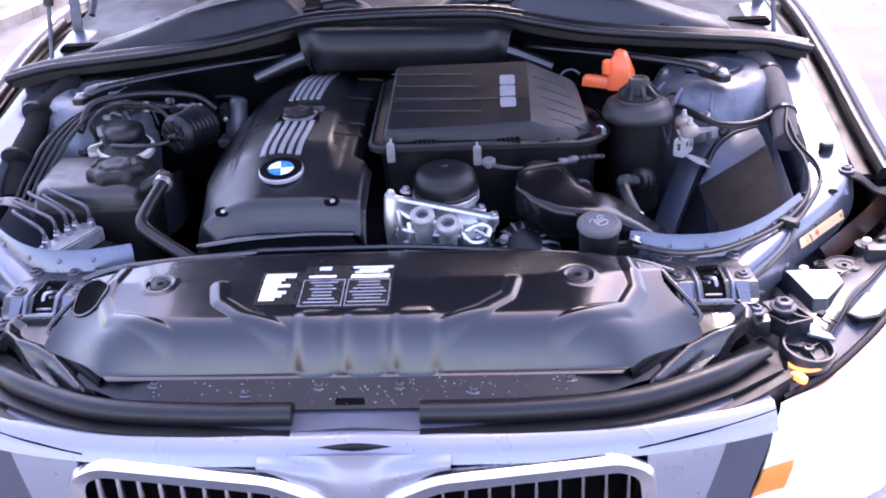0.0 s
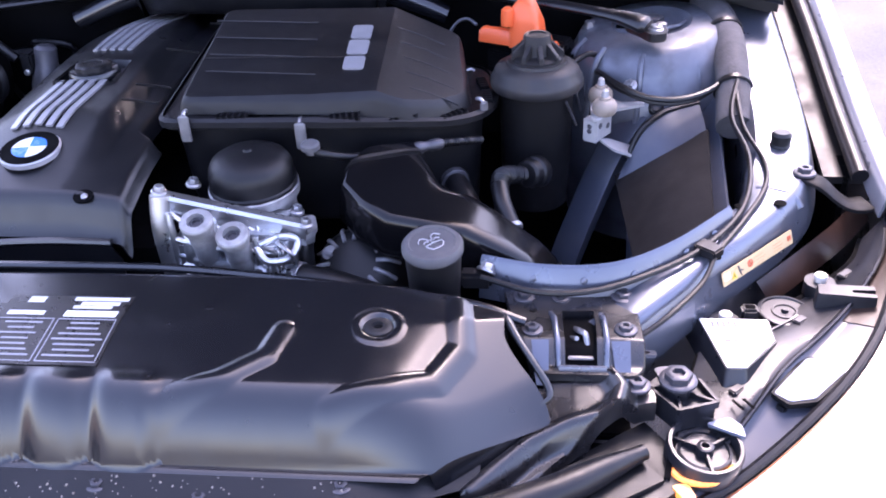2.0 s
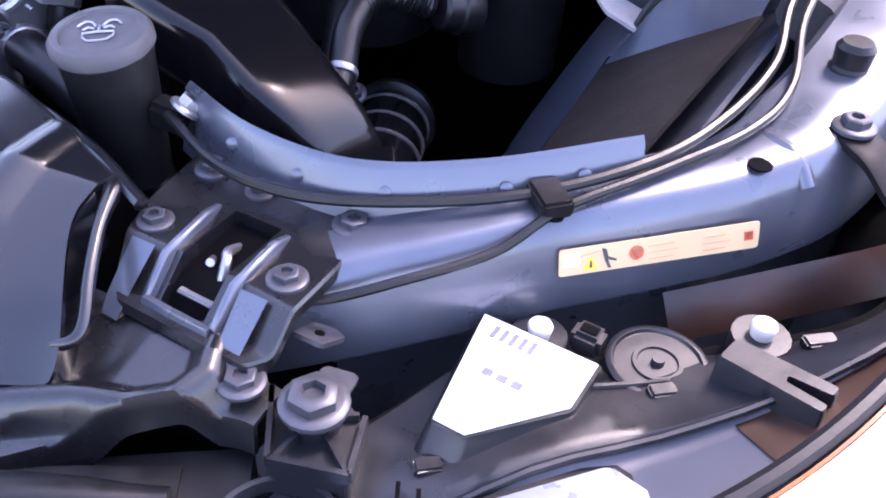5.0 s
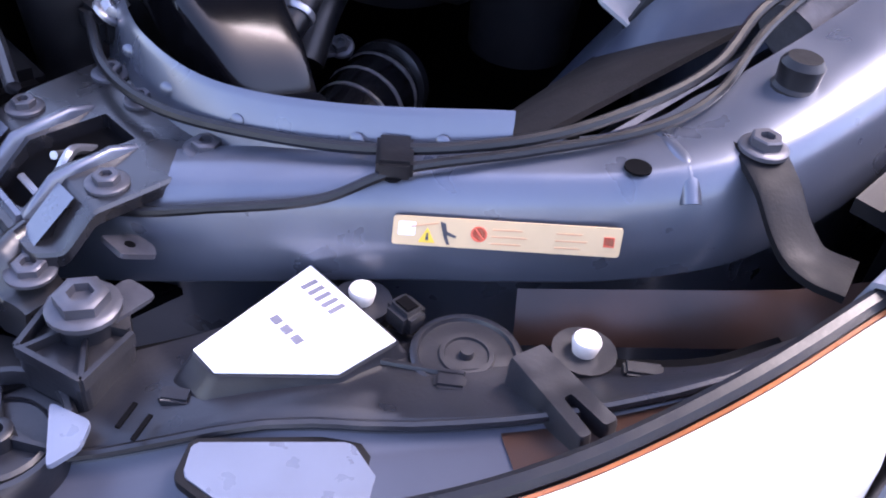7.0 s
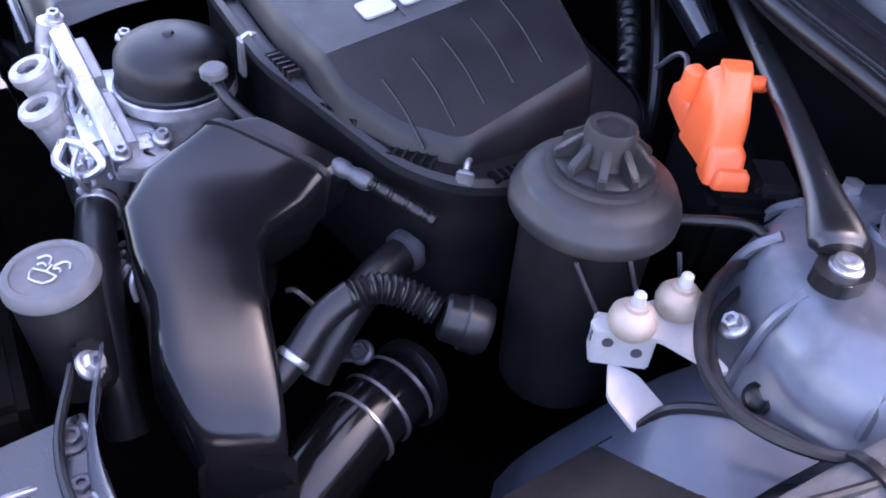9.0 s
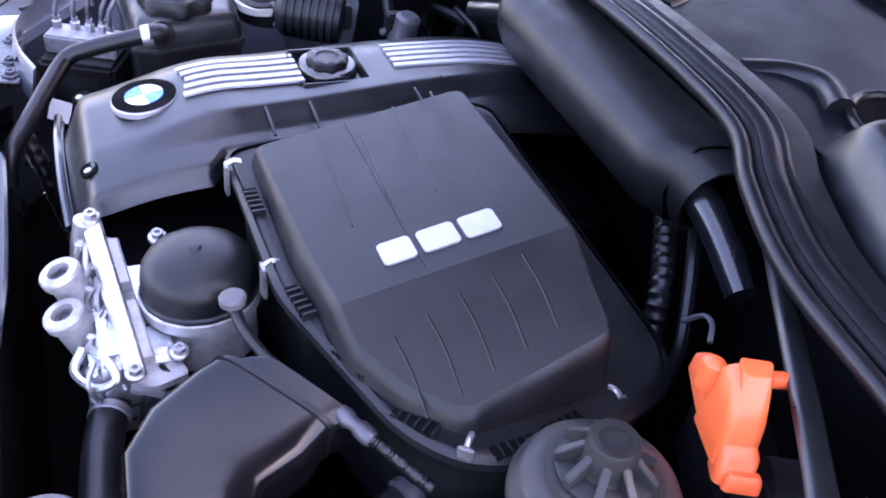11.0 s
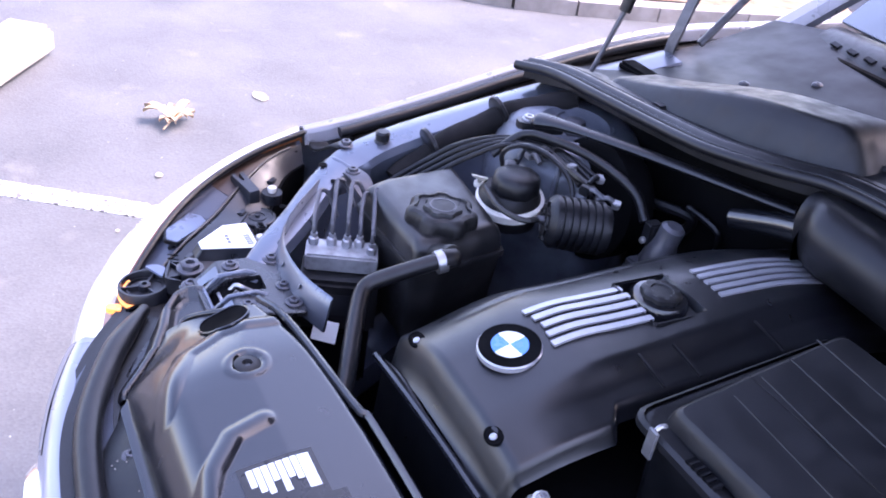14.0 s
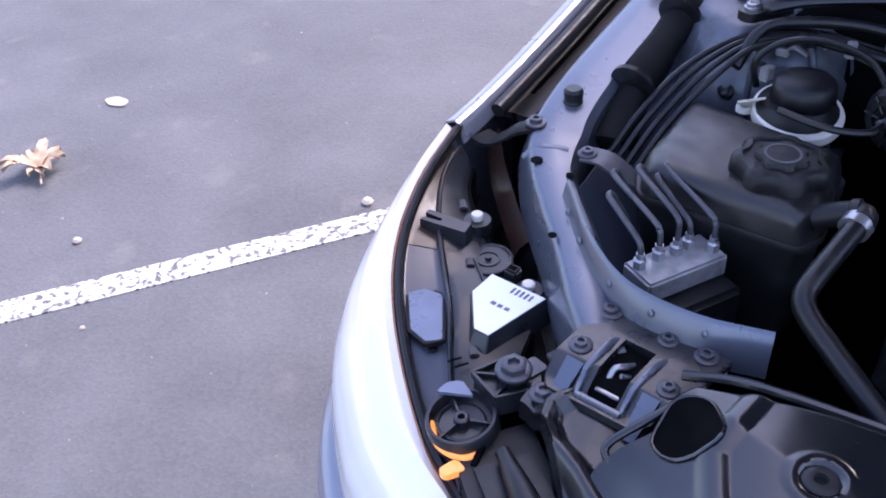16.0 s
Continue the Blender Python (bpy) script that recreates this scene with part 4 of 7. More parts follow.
rg = random.Random(7)
lab = flat_label("service_label", -0.155, -0.093, -0.056, 0.022, LABELBLACK, "black label with white print")
on_label("print_panel", -0.149, -0.104, 0.004, 0.016, PAPER, lab)
for k in range(7):
    ya = 0.003 - 0.0075 * k
    on_label("print_line", -0.149, -0.128 + rg.uniform(0.0, 0.030), ya - 0.0062, ya, PAPER, lab)
lab = flat_label("emission_label", -0.093, 0.040, -0.066, 0.037, LABELBLACK, "black label with white print")
on_label("print_mark", -0.072, -0.054, 0.024, 0.034, PALEINK, lab)
for y0, y1, a, b in ((0.028, 0.034, -0.022, 0.037), (0.020, 0.026, -0.012, 0.030), (0.014, 0.019, -0.018, 0.024)):
    on_label("print_line", a, b, y0, y1, PALEINK, lab)
on_label("print_panel", -0.022, 0.034, 0.000, 0.010, PAPER, lab)
on_label("print_panel", -0.084, -0.044, 0.002, 0.009, PALEINK, lab)
outline_box(-0.090, -0.029, -0.062, -0.003, lab)
outline_box(-0.025, 0.037, -0.062, -0.003, lab)
for x0, x1 in ((-0.086, -0.033), (-0.021, 0.033)):
    for k in range(7):
        ya = -0.008 - 0.0074 * k
        w = (x1 - x0) * rg.uniform(0.25, 0.5)
        c = (x0 + x1) / 2
        on_label("print_line", c - w, c + w, ya - 0.0022, ya, GREYPRINT, lab)

# ---- bonnet catch plates at either side of the radiator cover ----
for s in (-1, 1):
    catch = thing("bonnet_catch", sx((0.52, 0.04, 0.70), s), "dark pressed-steel bonnet catch plate with bolts", "catch", "bonnet catches")
    # plate round a slanted window with a raised edge
    plate = rounded([(0.425, 0.118), (0.566, 0.126), (0.570, 0.060), (0.571, 0.036), (0.571, 0.014), (0.562, 0.000), (0.470, 0.000), (0.455, 0.012), (0.446, 0.036), (0.436, 0.060)], 0.004, 3)
    window = rounded([(0.488, 0.082), (0.522, 0.083), (0.523, 0.060), (0.523, 0.036), (0.523, 0.013), (0.515, 0.011), (0.498, 0.011), (0.491, 0.013), (0.490, 0.036), (0.489, 0.060)], 0.001, 3)
    ring_at = lambda pts, z: [Vector((x, y, z - 0.019 * step(0.036, 0.010, y))) for x, y in pts]
    part("plate", side(loft([ring_at(plate, 0.748), ring_at(plate, 0.755), ring_at([(a[0] * 0.03 + b[0] * 0.97, a[1] * 0.03 + b[1] * 0.97) for a, b in zip(window, plate)], 0.757), ring_at(window, 0.757), ring_at(window, 0.725)], True, False), s), PLATE, catch, "", 30)
    ridge = [(-0.0036, -0.012), (0.0036, -0.012), (0.0028, -0.002), (0.0016, 0.0), (-0.0016, 0.0), (-0.0028, -0.002)]
    for pts in (((0.476, 0.080, 0.758), (0.480, 0.064, 0.7635), (0.483, 0.028, 0.760), (0.484, 0.009, 0.742)), ((0.529, 0.080, 0.758), (0.531, 0.064, 0.7635), (0.533, 0.028, 0.760), (0.532, 0.009, 0.742))):
        part("guide_rail", side(sweep(pts, ridge, 1), s), BAYSHADEPAINT, catch, "raised pressed rail beside the catch opening", 60)
    part("cross_bar", side(sweep([(0.484, 0.008, 0.742), (0.532, 0.008, 0.742)], ridge, 1), s), BAYSHADEPAINT, catch)
    # Near-black floor and sheet close the opening and paint its inner shade.
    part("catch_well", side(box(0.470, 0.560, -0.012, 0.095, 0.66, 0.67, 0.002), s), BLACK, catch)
    part("catch_pocket_shade", side(sheet(lambda u, v: Vector((0.484 + 0.044 * u, 0.090 - 0.086 * v, 0.7455 - 0.021 * step(0.038, 0.008, 0.090 - 0.086 * v))), 4, 12, 0.002), s), BLACK, catch, "sheet under the catch opening, blackened as the pocket's shade")
    part("catch_hook", side(tube([(0.502, 0.068, 0.744), (0.506, 0.054, 0.752), (0.512, 0.046, 0.753), (0.514, 0.038, 0.744)], 0.0032, 8, 5), s), STEEL, catch, "bright steel catch hook")
    part("catch_pin", side(tube([(0.496, 0.052, 0.744), (0.503, 0.042, 0.751)], 0.0026, 8, 2), s), STEEL, catch)
    part("catch_spring", side(box(0.494, 0.520, 0.022, 0.027, 0.738, 0.741, 0.001), s), STEEL, catch)
    for x0, x1 in ((0.456, 0.474), (0.537, 0.556)):
        part("catch_face", side(loft([[Vector((x0, 0.030, 0.7575)), Vector((x1, 0.030, 0.7585))], [Vector((x0 + 0.004, 0.002, 0.736)), Vector((x1, 0.002, 0.736))], [Vector((x0 + 0.006, -0.006, 0.728)), Vector((x1, -0.006, 0.728))]], False, False), s), BAYSHADEPAINT, catch)
    for q, r in (((0.553, 0.050, 0.757), 0.0075), ((0.555, 0.110, 0.757), 0.0085), ((0.488, 0.105, 0.757), 0.0065), ((0.448, 0.106, 0.757), 0.0075), ((0.457, 0.047, 0.757), 0.007)):
        bolt(sx(q, s), r, DARKSTEEL, catch, "plate_bolt", (0, 0, 1), 0.007, 1.6)
    # fore part: a dusty trough below the opening, a rolled ridge round it, and a lower shelf outside
    RIDGE = [Vector(p) for p in ((0.537, 0.008), (0.546, -0.010), (0.541, -0.028), (0.520, -0.044), (0.490, -0.054), (0.455, -0.072), (0.425, -0.098), (0.400, -0.122))]

    def apron_z(x, y):
        d = near(Vector((x, y)), RIDGE)
        inner = 1.0 if (x < 0.546 and y > -0.055 + 1.1 * max(0.0, x - 0.50) - 0.85 * max(0.0, 0.49 - x)) else 0.0
        base = 0.728 + 0.24 * min(y, 0.0) - 0.10 * max(0.0, 0.50 - x)
        rim = 0.010 * math.exp(-(d / 0.0075) ** 2)
        return base + rim - (0.003 if inner else 0.010) * step(0.003, 0.016, d)

    def apron_fn(u, v):
        x = 0.395 + 0.185 * u
        y0, y1 = 0.010, -0.132 + 0.118 * step(0.0, 1.0, u) ** 1.2
        y = y0 + (y1 - y0) * v
        return Vector((x, y, apron_z(x, y) - 0.02 * step(0.93, 1.0, v)))

    part("apron", side(sheet(apron_fn, 90, 70, 0.003), s), PLATE, catch, "dusty black shoulder of the catch plate", 50)
    part("edge_tab", side(slab(rounded([(-0.010, -0.012), (0.010, -0.010), (0.012, 0.010), (0.002, 0.014), (-0.010, 0.010)], 0.002), 0, 0.003, 0.0008, None, Matrix.Translation((0.575, 0.046, 0.728)) @ Matrix.Rotation(radians(-25), 4, "X")), s), DARKSTEEL, catch, "small perforated steel tab")
    part("tab_hole", lathe(sx((0.576, 0.047, 0.731), s), [(0.003, 0), (0.003, 0.0008), (0.0, 0.0008)], 12, (0, 0.42, 0.9)), BLACK, catch)
    # Filler below the shoulder, near-black to paint the gap's shade.
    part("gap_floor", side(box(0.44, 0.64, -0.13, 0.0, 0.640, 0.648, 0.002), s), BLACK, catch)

# ---- headlights ----
EDGE = ((0.590, -0.118, 0.652), (0.66, -0.085, 0.672), (0.74, -0.025, 0.702), (0.80, 0.035, 0.727), (0.842, 0.10, 0.749), (0.872, 0.18, 0.772), (0.890, 0.265, 0.790))
for s in (-1, 1):
    lamp = thing("headlight", sx((0.70, 0.05, 0.60), s), "headlight unit with clear lens and dark grey housing", "headlight", "headlights")
    edge = smooth_path(EDGE, 5)

    def lens_fn(u, v):
        i = u * (len(edge) - 1)
        k = min(int(i), len(edge) - 2)
        p = edge[k].lerp(edge[k + 1], i - k)
        t = (edge[k + 1] - edge[k])
        out = Vector((t.y, -t.x, 0)).normalized()
        prof = ((-0.004, -0.004), (0.008, 0.000), (0.028, -0.012), (0.052, -0.038), (0.070, -0.078), (0.077, -0.13), (0.070, -0.19))
        kk = v * 6
        j = min(int(kk), 5)
        a, b = prof[j], prof[j + 1]
        sc = 1.0 - 0.62 * step(0.35, 1.0, u)
        return p + out * (a[0] + (b[0] - a[0]) * (kk - j)) * sc + Vector((-0.125 * v * step(0.24, 0.0, u), 0, a[1] + (b[1] - a[1]) * (kk - j)))

    part("lens", side(sheet(lens_fn, 40, 18, 0.003), s), LENS, lamp, "clear pale lens", 60)
    part("corner_indicator", side(sheet(lambda u, v: lens_fn(0.0 + 0.07 * u, 0.62 + 0.14 * v) + Vector((-0.001, -0.004, 0.002)), 8, 6, 0.002), s), AMBER, lamp, "amber indicator in the lens corner", 60)
    part("lens_rim", side(tube([p + Vector((-0.010, 0.010, 0.0)) for p in edge], 0.0055, 8, 1), s), RUBBER, lamp)
    part("turn_signal", side(sweep([p + Vector((-0.004, 0.004, -0.002)) for p in edge[2:]], [(-0.003, -0.02), (0.0016, -0.02), (0.0006, 0.001), (-0.0014, 0.001)], 1), s), RIMAMBER, lamp, "amber edge of the indicator")

    # housing top: from the lens edge in to the inner wing
    inner = smooth_path(((0.585, -0.085, 0.688), (0.602, -0.02, 0.698), (0.626, 0.05, 0.698), (0.648, 0.105, 0.700), (0.700, 0.145, 0.704), (0.760, 0.175, 0.715), (0.825, 0.220, 0.735), (0.850, 0.262, 0.745)), 5)

    def house_fn(u, v):
        i = u * (len(edge) - 1)
        k = min(int(i), len(edge) - 2)
        a = edge[k].lerp(edge[k + 1], i - k)
        i2 = u * (len(inner) - 1)
        k2 = min(int(i2), len(inner) - 2)
        b = inner[k2].lerp(inner[k2 + 1], i2 - k2)
        p = a.lerp(b, v)
        p.z += 0.008 * math.exp(-((p.x - 0.68) / 0.06) ** 4 - ((p.y - 0.06) / 0.07) ** 4)
        p.z += 0.006 * math.sin(math.pi * v) - 0.012 * step(0.0, 0.12, v) + 0.008 * step(0.40, 0.46, v)
        return p

    part("lens_flange", side(sheet(lambda u, v: house_fn(u, 0.425 * v), 40, 12, 0.003), s), LENSTOP, lamp, "smooth blue-grey flange of the lens", 40)
    part("housing", side(sheet(lambda u, v: house_fn(u, 0.425 + 0.575 * v), 40, 14, 0.003), s), LAMPGREY, lamp, "dusty dark plastic housing", 40)
    ridge = [house_fn(u / 20, 0.43) + Vector((0, 0, 0.004)) for u in range(1, 20)]
    part("indicator_chamber", side(sheet(lambda u, v: house_fn(0.64 + 0.34 * u, 0.04 + 0.37 * v) + Vector((0, 0, 0.0012)), 20, 8, 0.001), s), BROWNAMBER, lamp, "smoked brown indicator chamber")
    part("housing_ridge", side(tube(ridge, 0.0028, 8, 1), s), LAMPGREY, lamp)
    part("housing_side", side(sweep([p + Vector((0, 0, -0.002)) for p in inner], [(-0.003, -0.12), (0.003, -0.12), (0.003, 0.0), (-0.003, 0.0)], 1), s), BLACK, lamp)
    # ribbed round cap at the inner corner
    cc = Vector(sx((0.624, -0.053, 0.697), s))
    cap = part("bulb_cap", lathe(cc, [(0.037, -0.02), (0.037, 0.001), (0.0355, 0.004), (0.0325, 0.004), (0.0315, 0.001), (0.0315, -0.010), (0.0, -0.010)], 36, (0.06 * s, -0.10, 1)), LAMPGREY, lamp, "round dark bulb cap with spokes")
    part("cap_hub", lathe(cc - Vector((0, 0, 0.010)), [(0.0085, 0), (0.0085, 0.011), (0.0065, 0.012), (0.004, 0.012), (0.0035, 0.006)], 14), LAMPGREY, cap)
    part("cap_step", lathe(cc - Vector((0, 0, 0.010)), [(0.026, 0), (0.026, 0.005), (0.0235, 0.006), (0.0225, 0.002)], 30), LAMPGREY, cap)
    for k in range(3):
        a = k * 2.0944 + 0.6
        d = Vector((math.cos(a) * s, math.sin(a), 0))
        part("cap_rib", sweep([cc + d * 0.007 - Vector((0, 0, 0.010)), cc + d * 0.032 - Vector((0, 0, 0.010))], [(-0.0014, 0), (0.0014, 0), (0.0012, 0.009), (-0.0012, 0.009)], 1), LAMPGREY, cap)
    part("indicator_lamp", side(tube([(0.590, -0.072, 0.684), (0.602, -0.084, 0.682), (0.628, -0.086, 0.684), (0.650, -0.070, 0.688)], 0.0036, 8, 5), s), LITAMBER, lamp, "glowing amber indicator glass")
    part("indicator_bulb", side(slab(rounded([(0.588, -0.092), (0.600, -0.112), (0.610, -0.108), (0.604, -0.088)], 0.004), 0.676, 0.684, 0.002), s), LITAMBER, lamp, "glowing amber indicator bulb")
    part("reflector", side(slab(rounded([(0.628, -0.027), (0.651, -0.017), (0.662, -0.028), (0.663, -0.045)], 0.003), 0.700, 0.7035, 0.001), s), MIRRORISH, lamp, "bright reflector window")
    part("reflector", side(slab(rounded([(0.699, 0.010), (0.745, 0.067), (0.776, 0.062), (0.782, 0.050), (0.738, 0.003), (0.712, -0.003)], 0.003), 0.7075, 0.7135, 0.001, None, Matrix.Translation((0, 0, 0))), s), MIRRORISH, lamp, "pale shiny inspection window")
    for qx, qy in ((0.662, -0.004), (0.673, -0.002)):
        part("flange_slot", side(slab([(-0.0012, -0.008), (0.0012, -0.008), (0.0012, 0.008), (-0.0012, 0.008)], 0.0, 0.0012, 0, None, Matrix.Translation((qx, qy, 0.7075)) @ Matrix.Rotation(radians(30), 4, "Z")), s), BLACK, lamp, "narrow dark slot")
    part("window_frame", side(slab(rounded([(0.696, 0.011), (0.743, 0.071), (0.778, 0.066), (0.786, 0.050), (0.739, -0.001), (0.710, -0.007)], 0.003), 0.7070, 0.7125, 0.001), s), MATTBLACK, lamp)
    for v0, u0, u1, rad in ((0.72, 0.35, 0.62, 0.002),):
        part("moulded_edge", side(tube([house_fn(u0 + (u1 - u0) * k / 14, v0) + Vector((0, 0, 0.001)) for k in range(15)], rad, 6, 1), s), LAMPGREY, lamp)
    for u0, v0, w, h in ((0.34, 0.30, 0.008, 0.002), (0.60, 0.66, 0.008, 0.003), (0.30, 0.62, 0.008, 0.003), (0.80, 0.80, 0.010, 0.004)):
        c = house_fn(u0, v0)
        part("moulded_tab", side(box(-w, w, -0.005, 0.005, -0.004, h, 0.0015, None, Matrix.Translation(c) @ Matrix.Rotation(radians(42), 4, "Z")), s), LAMPGREY, lamp)
    # dial, square socket and ball pins
    part("dial", lathe(sx((0.740, 0.147, 0.7155), s), [(0.030, -0.006), (0.030, 0.001), (0.0285, 0.002), (0.026, 0.002), (0.025, 0.0), (0.015, 0.0), (0.0145, 0.0015), (0.012, 0.0015), (0.0115, 0.0), (0.004, 0.0), (0.0035, 0.004), (0.0, 0.004)], 32), LAMPGREY, lamp, "round adjuster dial")
    part("socket", side(box(0.690, 0.709, 0.132, 0.148, 0.71, 0.726, 0.003, None), s), LAMPGREY, lamp)
    part("socket_hole", side(box(0.694, 0.705, 0.136, 0.144, 0.7255, 0.7268, 0.0005, None), s), BLACK, lamp)
    for q in ((0.672, 0.132, 0.719), (0.785, 0.185, 0.738)):
        part("ball_pin", lathe(sx(q, s), [(0.005, -0.012), (0.0065, -0.006), (0.0078, 0.001), (0.0068, 0.003), (0.003, 0.004)], 18), WHITE, lamp, "white ball pin")
        part("pin_socket", lathe(sx((q[0], q[1], q[2] - 0.014), s), [(0.017, -0.01), (0.017, 0.008), (0.013, 0.008)], 18), LAMPGREY, lamp)
    arm = part("clip_arm", side(loft([[Vector((0.803 + (x - 0.803) * g, 0.144 + (y - 0.144) * g, z + 0.10 * (x - 0.803))) for x, y in rounded([(0.770, 0.143), (0.828, 0.127), (0.8295, 0.133), (0.806, 0.1405), (0.8065, 0.1455), (0.8305, 0.1415), (0.832, 0.149), (0.774, 0.162)], 0.002)] for z, g in ((0.722, 1.02), (0.744, 1.0), (0.747, 0.96))]), s), LAMPGREY, lamp, "dark forked retaining clip", 30)
    part("clip_web", side(box(0.775, 0.800, 0.146, 0.157, 0.715, 0.7425, 0.002), s), LAMPGREY, arm)
    back = smooth_path(((0.735, 0.192, 0.690), (0.760, 0.213, 0.696), (0.792, 0.240, 0.704), (0.845, 0.290, 0.715), (0.885, 0.335, 0.728)), 4)
    part("inner_wall", side(loft([[p, p + Vector((-0.004, 0.004, 0.012)), p + Vector((-0.014, 0.014, 0.026))] for p in back], False, False), s), BROWNAMBER, lamp, "smoked brown inner wall behind the lamp", 60)
    # sticker
    sk = part("type_label", side(slab([(0.641, 0.120), (0.714, 0.120), (0.714, 0.083), (0.676, 0.0365), (0.657, 0.0365)], 0, 0.001, 0, None, Matrix.Translation((0, 0, 0.722))), s), PAPER, lamp, "white label with a printed code")
    for k in range(5):
        part("print_bar", side(box(0.652 + 0.006 * k, 0.655 + 0.006 * k, 0.105, 0.115, 0.7232, 0.7236, 0), s), GREYINK, sk)
    for k in range(3):
        part("print_bar", side(box(0.662 + 0.009 * k, 0.668 + 0.009 * k, 0.078, 0.083, 0.7232, 0.7236, 0), s), GREYINK, sk)
    part("label_plinth", side(loft([[Vector((0.674 + (x - 0.674) * g, 0.085 + (y - 0.085) * g, z)) for x, y in rounded([(0.640, 0.122), (0.716, 0.122), (0.716, 0.082), (0.676, 0.035), (0.656, 0.035)], 0.004)] for z, g in ((0.694, 1.35), (0.712, 1.12), (0.7185, 1.03), (0.7215, 1.0))]), s), LAMPGREY, lamp)
    # mounting foot with its big hexagon bolt
    foot = part("mounting_foot", side(slab(rounded([(0.570, 0.010), (0.590, 0.035), (0.625, 0.020), (0.640, -0.015), (0.600, -0.030)], 0.006), 0.694, 0.714, 0.003), s), LAMPGREY, lamp, "grey mounting foot")
    part("bolt_collar", lathe(sx((0.603, 0.007, 0.702), s), [(0.017, 0), (0.0145, 0.012), (0.0140, 0.026), (0.012, 0.026)], 20), LAMPGREY, foot)
    for q0, q1 in (((0.572, 0.010), (0.600, -0.028)), ((0.600, -0.028), (0.640, -0.014)), ((0.640, -0.014), (0.626, 0.020))):
        part("foot_wall", side(sweep([(q0[0], q0[1], 0.713), (q1[0], q1[1], 0.713)], [(-0.0015, 0), (0.0015, 0), (0.0015, 0.008), (-0.0015, 0.008)], 1), s), LAMPGREY, foot)
    for q in ((0.575, 0.008), (0.602, -0.027), (0.638, -0.013), (0.622, 0.020)):
        part("foot_web", side(sweep([(0.603, 0.007, 0.713), (q[0], q[1], 0.713)], [(-0.0013, 0), (0.0013, 0), (0.0013, 0.007), (-0.0013, 0.007)], 1), s), LAMPGREY, foot)
    bolt(sx((0.603, 0.007, 0.727), s), 0.0140, DARKSTEEL, foot, "hexagon_bolt", (0, 0, 1), 0.012, 1.36)
    bolt(sx((0.562, -0.002, 0.727), s), 0.009, DARKSTEEL, foot, "mounting_bolt", (0, 0, 1), 0.008, 1.5)
    part("foot_tab", side(slab(rounded([(0.583, 0.040), (0.605, 0.045), (0.610, 0.015), (0.590, 0.015)], 0.004), 0.714, 0.7165, 0.001), s), DARKSTEEL, foot)

# ---- stays that hold the wings ----
for s in (-1, 1):
    stay = thing("wing_stay", sx((0.786, 0.31, 0.80), s), "dark steel wing stay bolted to the rail", "stay", "wing stays")
    arm = [(0.776, 0.318, 0.803), (0.788, 0.310, 0.803), (0.806, 0.298, 0.799), (0.824, 0.290, 0.785), (0.840, 0.287, 0.777), (0.860, 0.292, 0.776)]
    prof = lambda u: [(a * (0.0165 - 0.0035 * math.sin(math.pi * min(1.0, 1.15 * u))), b) for a, b in ((-1, -0.004), (1, -0.004), (1, 0.0005), (0.8, 0.002), (-0.8, 0.002), (-1, 0.0005))]
    part("arm", side(sweep(arm, prof, 6), s), MATTBLACK, stay, "", 60)
    bolt(sx((0.786, 0.311, 0.806), s), 0.009, DARKSTEEL, stay, "stay_bolt", (0, 0, 1), 0.009, 1.5)
    knob = thing("bonnet_buffer", sx((0.768, 0.368, 0.812), s), "black rubber bonnet buffer on the rail", "buffer", "bonnet buffers")
    part("body", lathe(sx((0.768, 0.368, 0.812), s), [(0.014, 0), (0.014, 0.006), (0.012, 0.008), (0.013, 0.020), (0.010, 0.024)], 14), RUBBER, knob)

# ---- jump-start label on the right rail ----
lbl = thing("safety_label", (0.71, 0.2, 0.75), "cream safety label with pictograms on the rail", "label")
A, B = Vector((0.6655, 0.1585, 0.7575)), Vector((0.7575, 0.2395, 0.7685))
du = (B - A).normalized()
out = Vector((du.y, -du.x, 0)).normalized()
dv = (Vector((0, 0, -1)) * 0.94 + out * 0.34).normalized()
nrm = dv.cross(du).normalized()
if nrm.dot(out) < 0:
    nrm = -nrm
LM = Matrix(((du.x, -dv.x, nrm.x, A.x), (du.y, -dv.y, nrm.y, A.y), (du.z, -dv.z, nrm.z, A.z), (0, 0, 0, 1)))
LL, LH = (B - A).length, 0.0165
part("paper", slab(rounded([(0, -LH), (LL, -LH), (LL, 0), (0, 0)], 0.002), 0.002, 0.003, 0, None, LM), CREAM, lbl)
part("picture_panel", slab(rounded([(0.003, -0.011), (0.0125, -0.011), (0.0125, -0.003), (0.003, -0.003)], 0.001), 0.003, 0.0032, 0, None, LM), ENAMEL, lbl)
part("triangle", slab([(0.0145, -0.0145), (0.0235, -0.0145), (0.019, -0.006)], 0.003, 0.0034, 0, None, LM), YELLOW, lbl)
part("triangle_mark", slab([(0.0183, -0.0130), (0.0200, -0.0130), (0.0196, -0.0088), (0.0186, -0.0088)], 0.0034, 0.0037, 0, None, LM), INK, lbl)
part("line_mark", slab([(0.010, -0.0062), (0.0245, -0.0036), (0.0245, -0.0028), (0.010, -0.0054)], 0.003, 0.0034, 0, None, LM), FADEDRED, lbl)
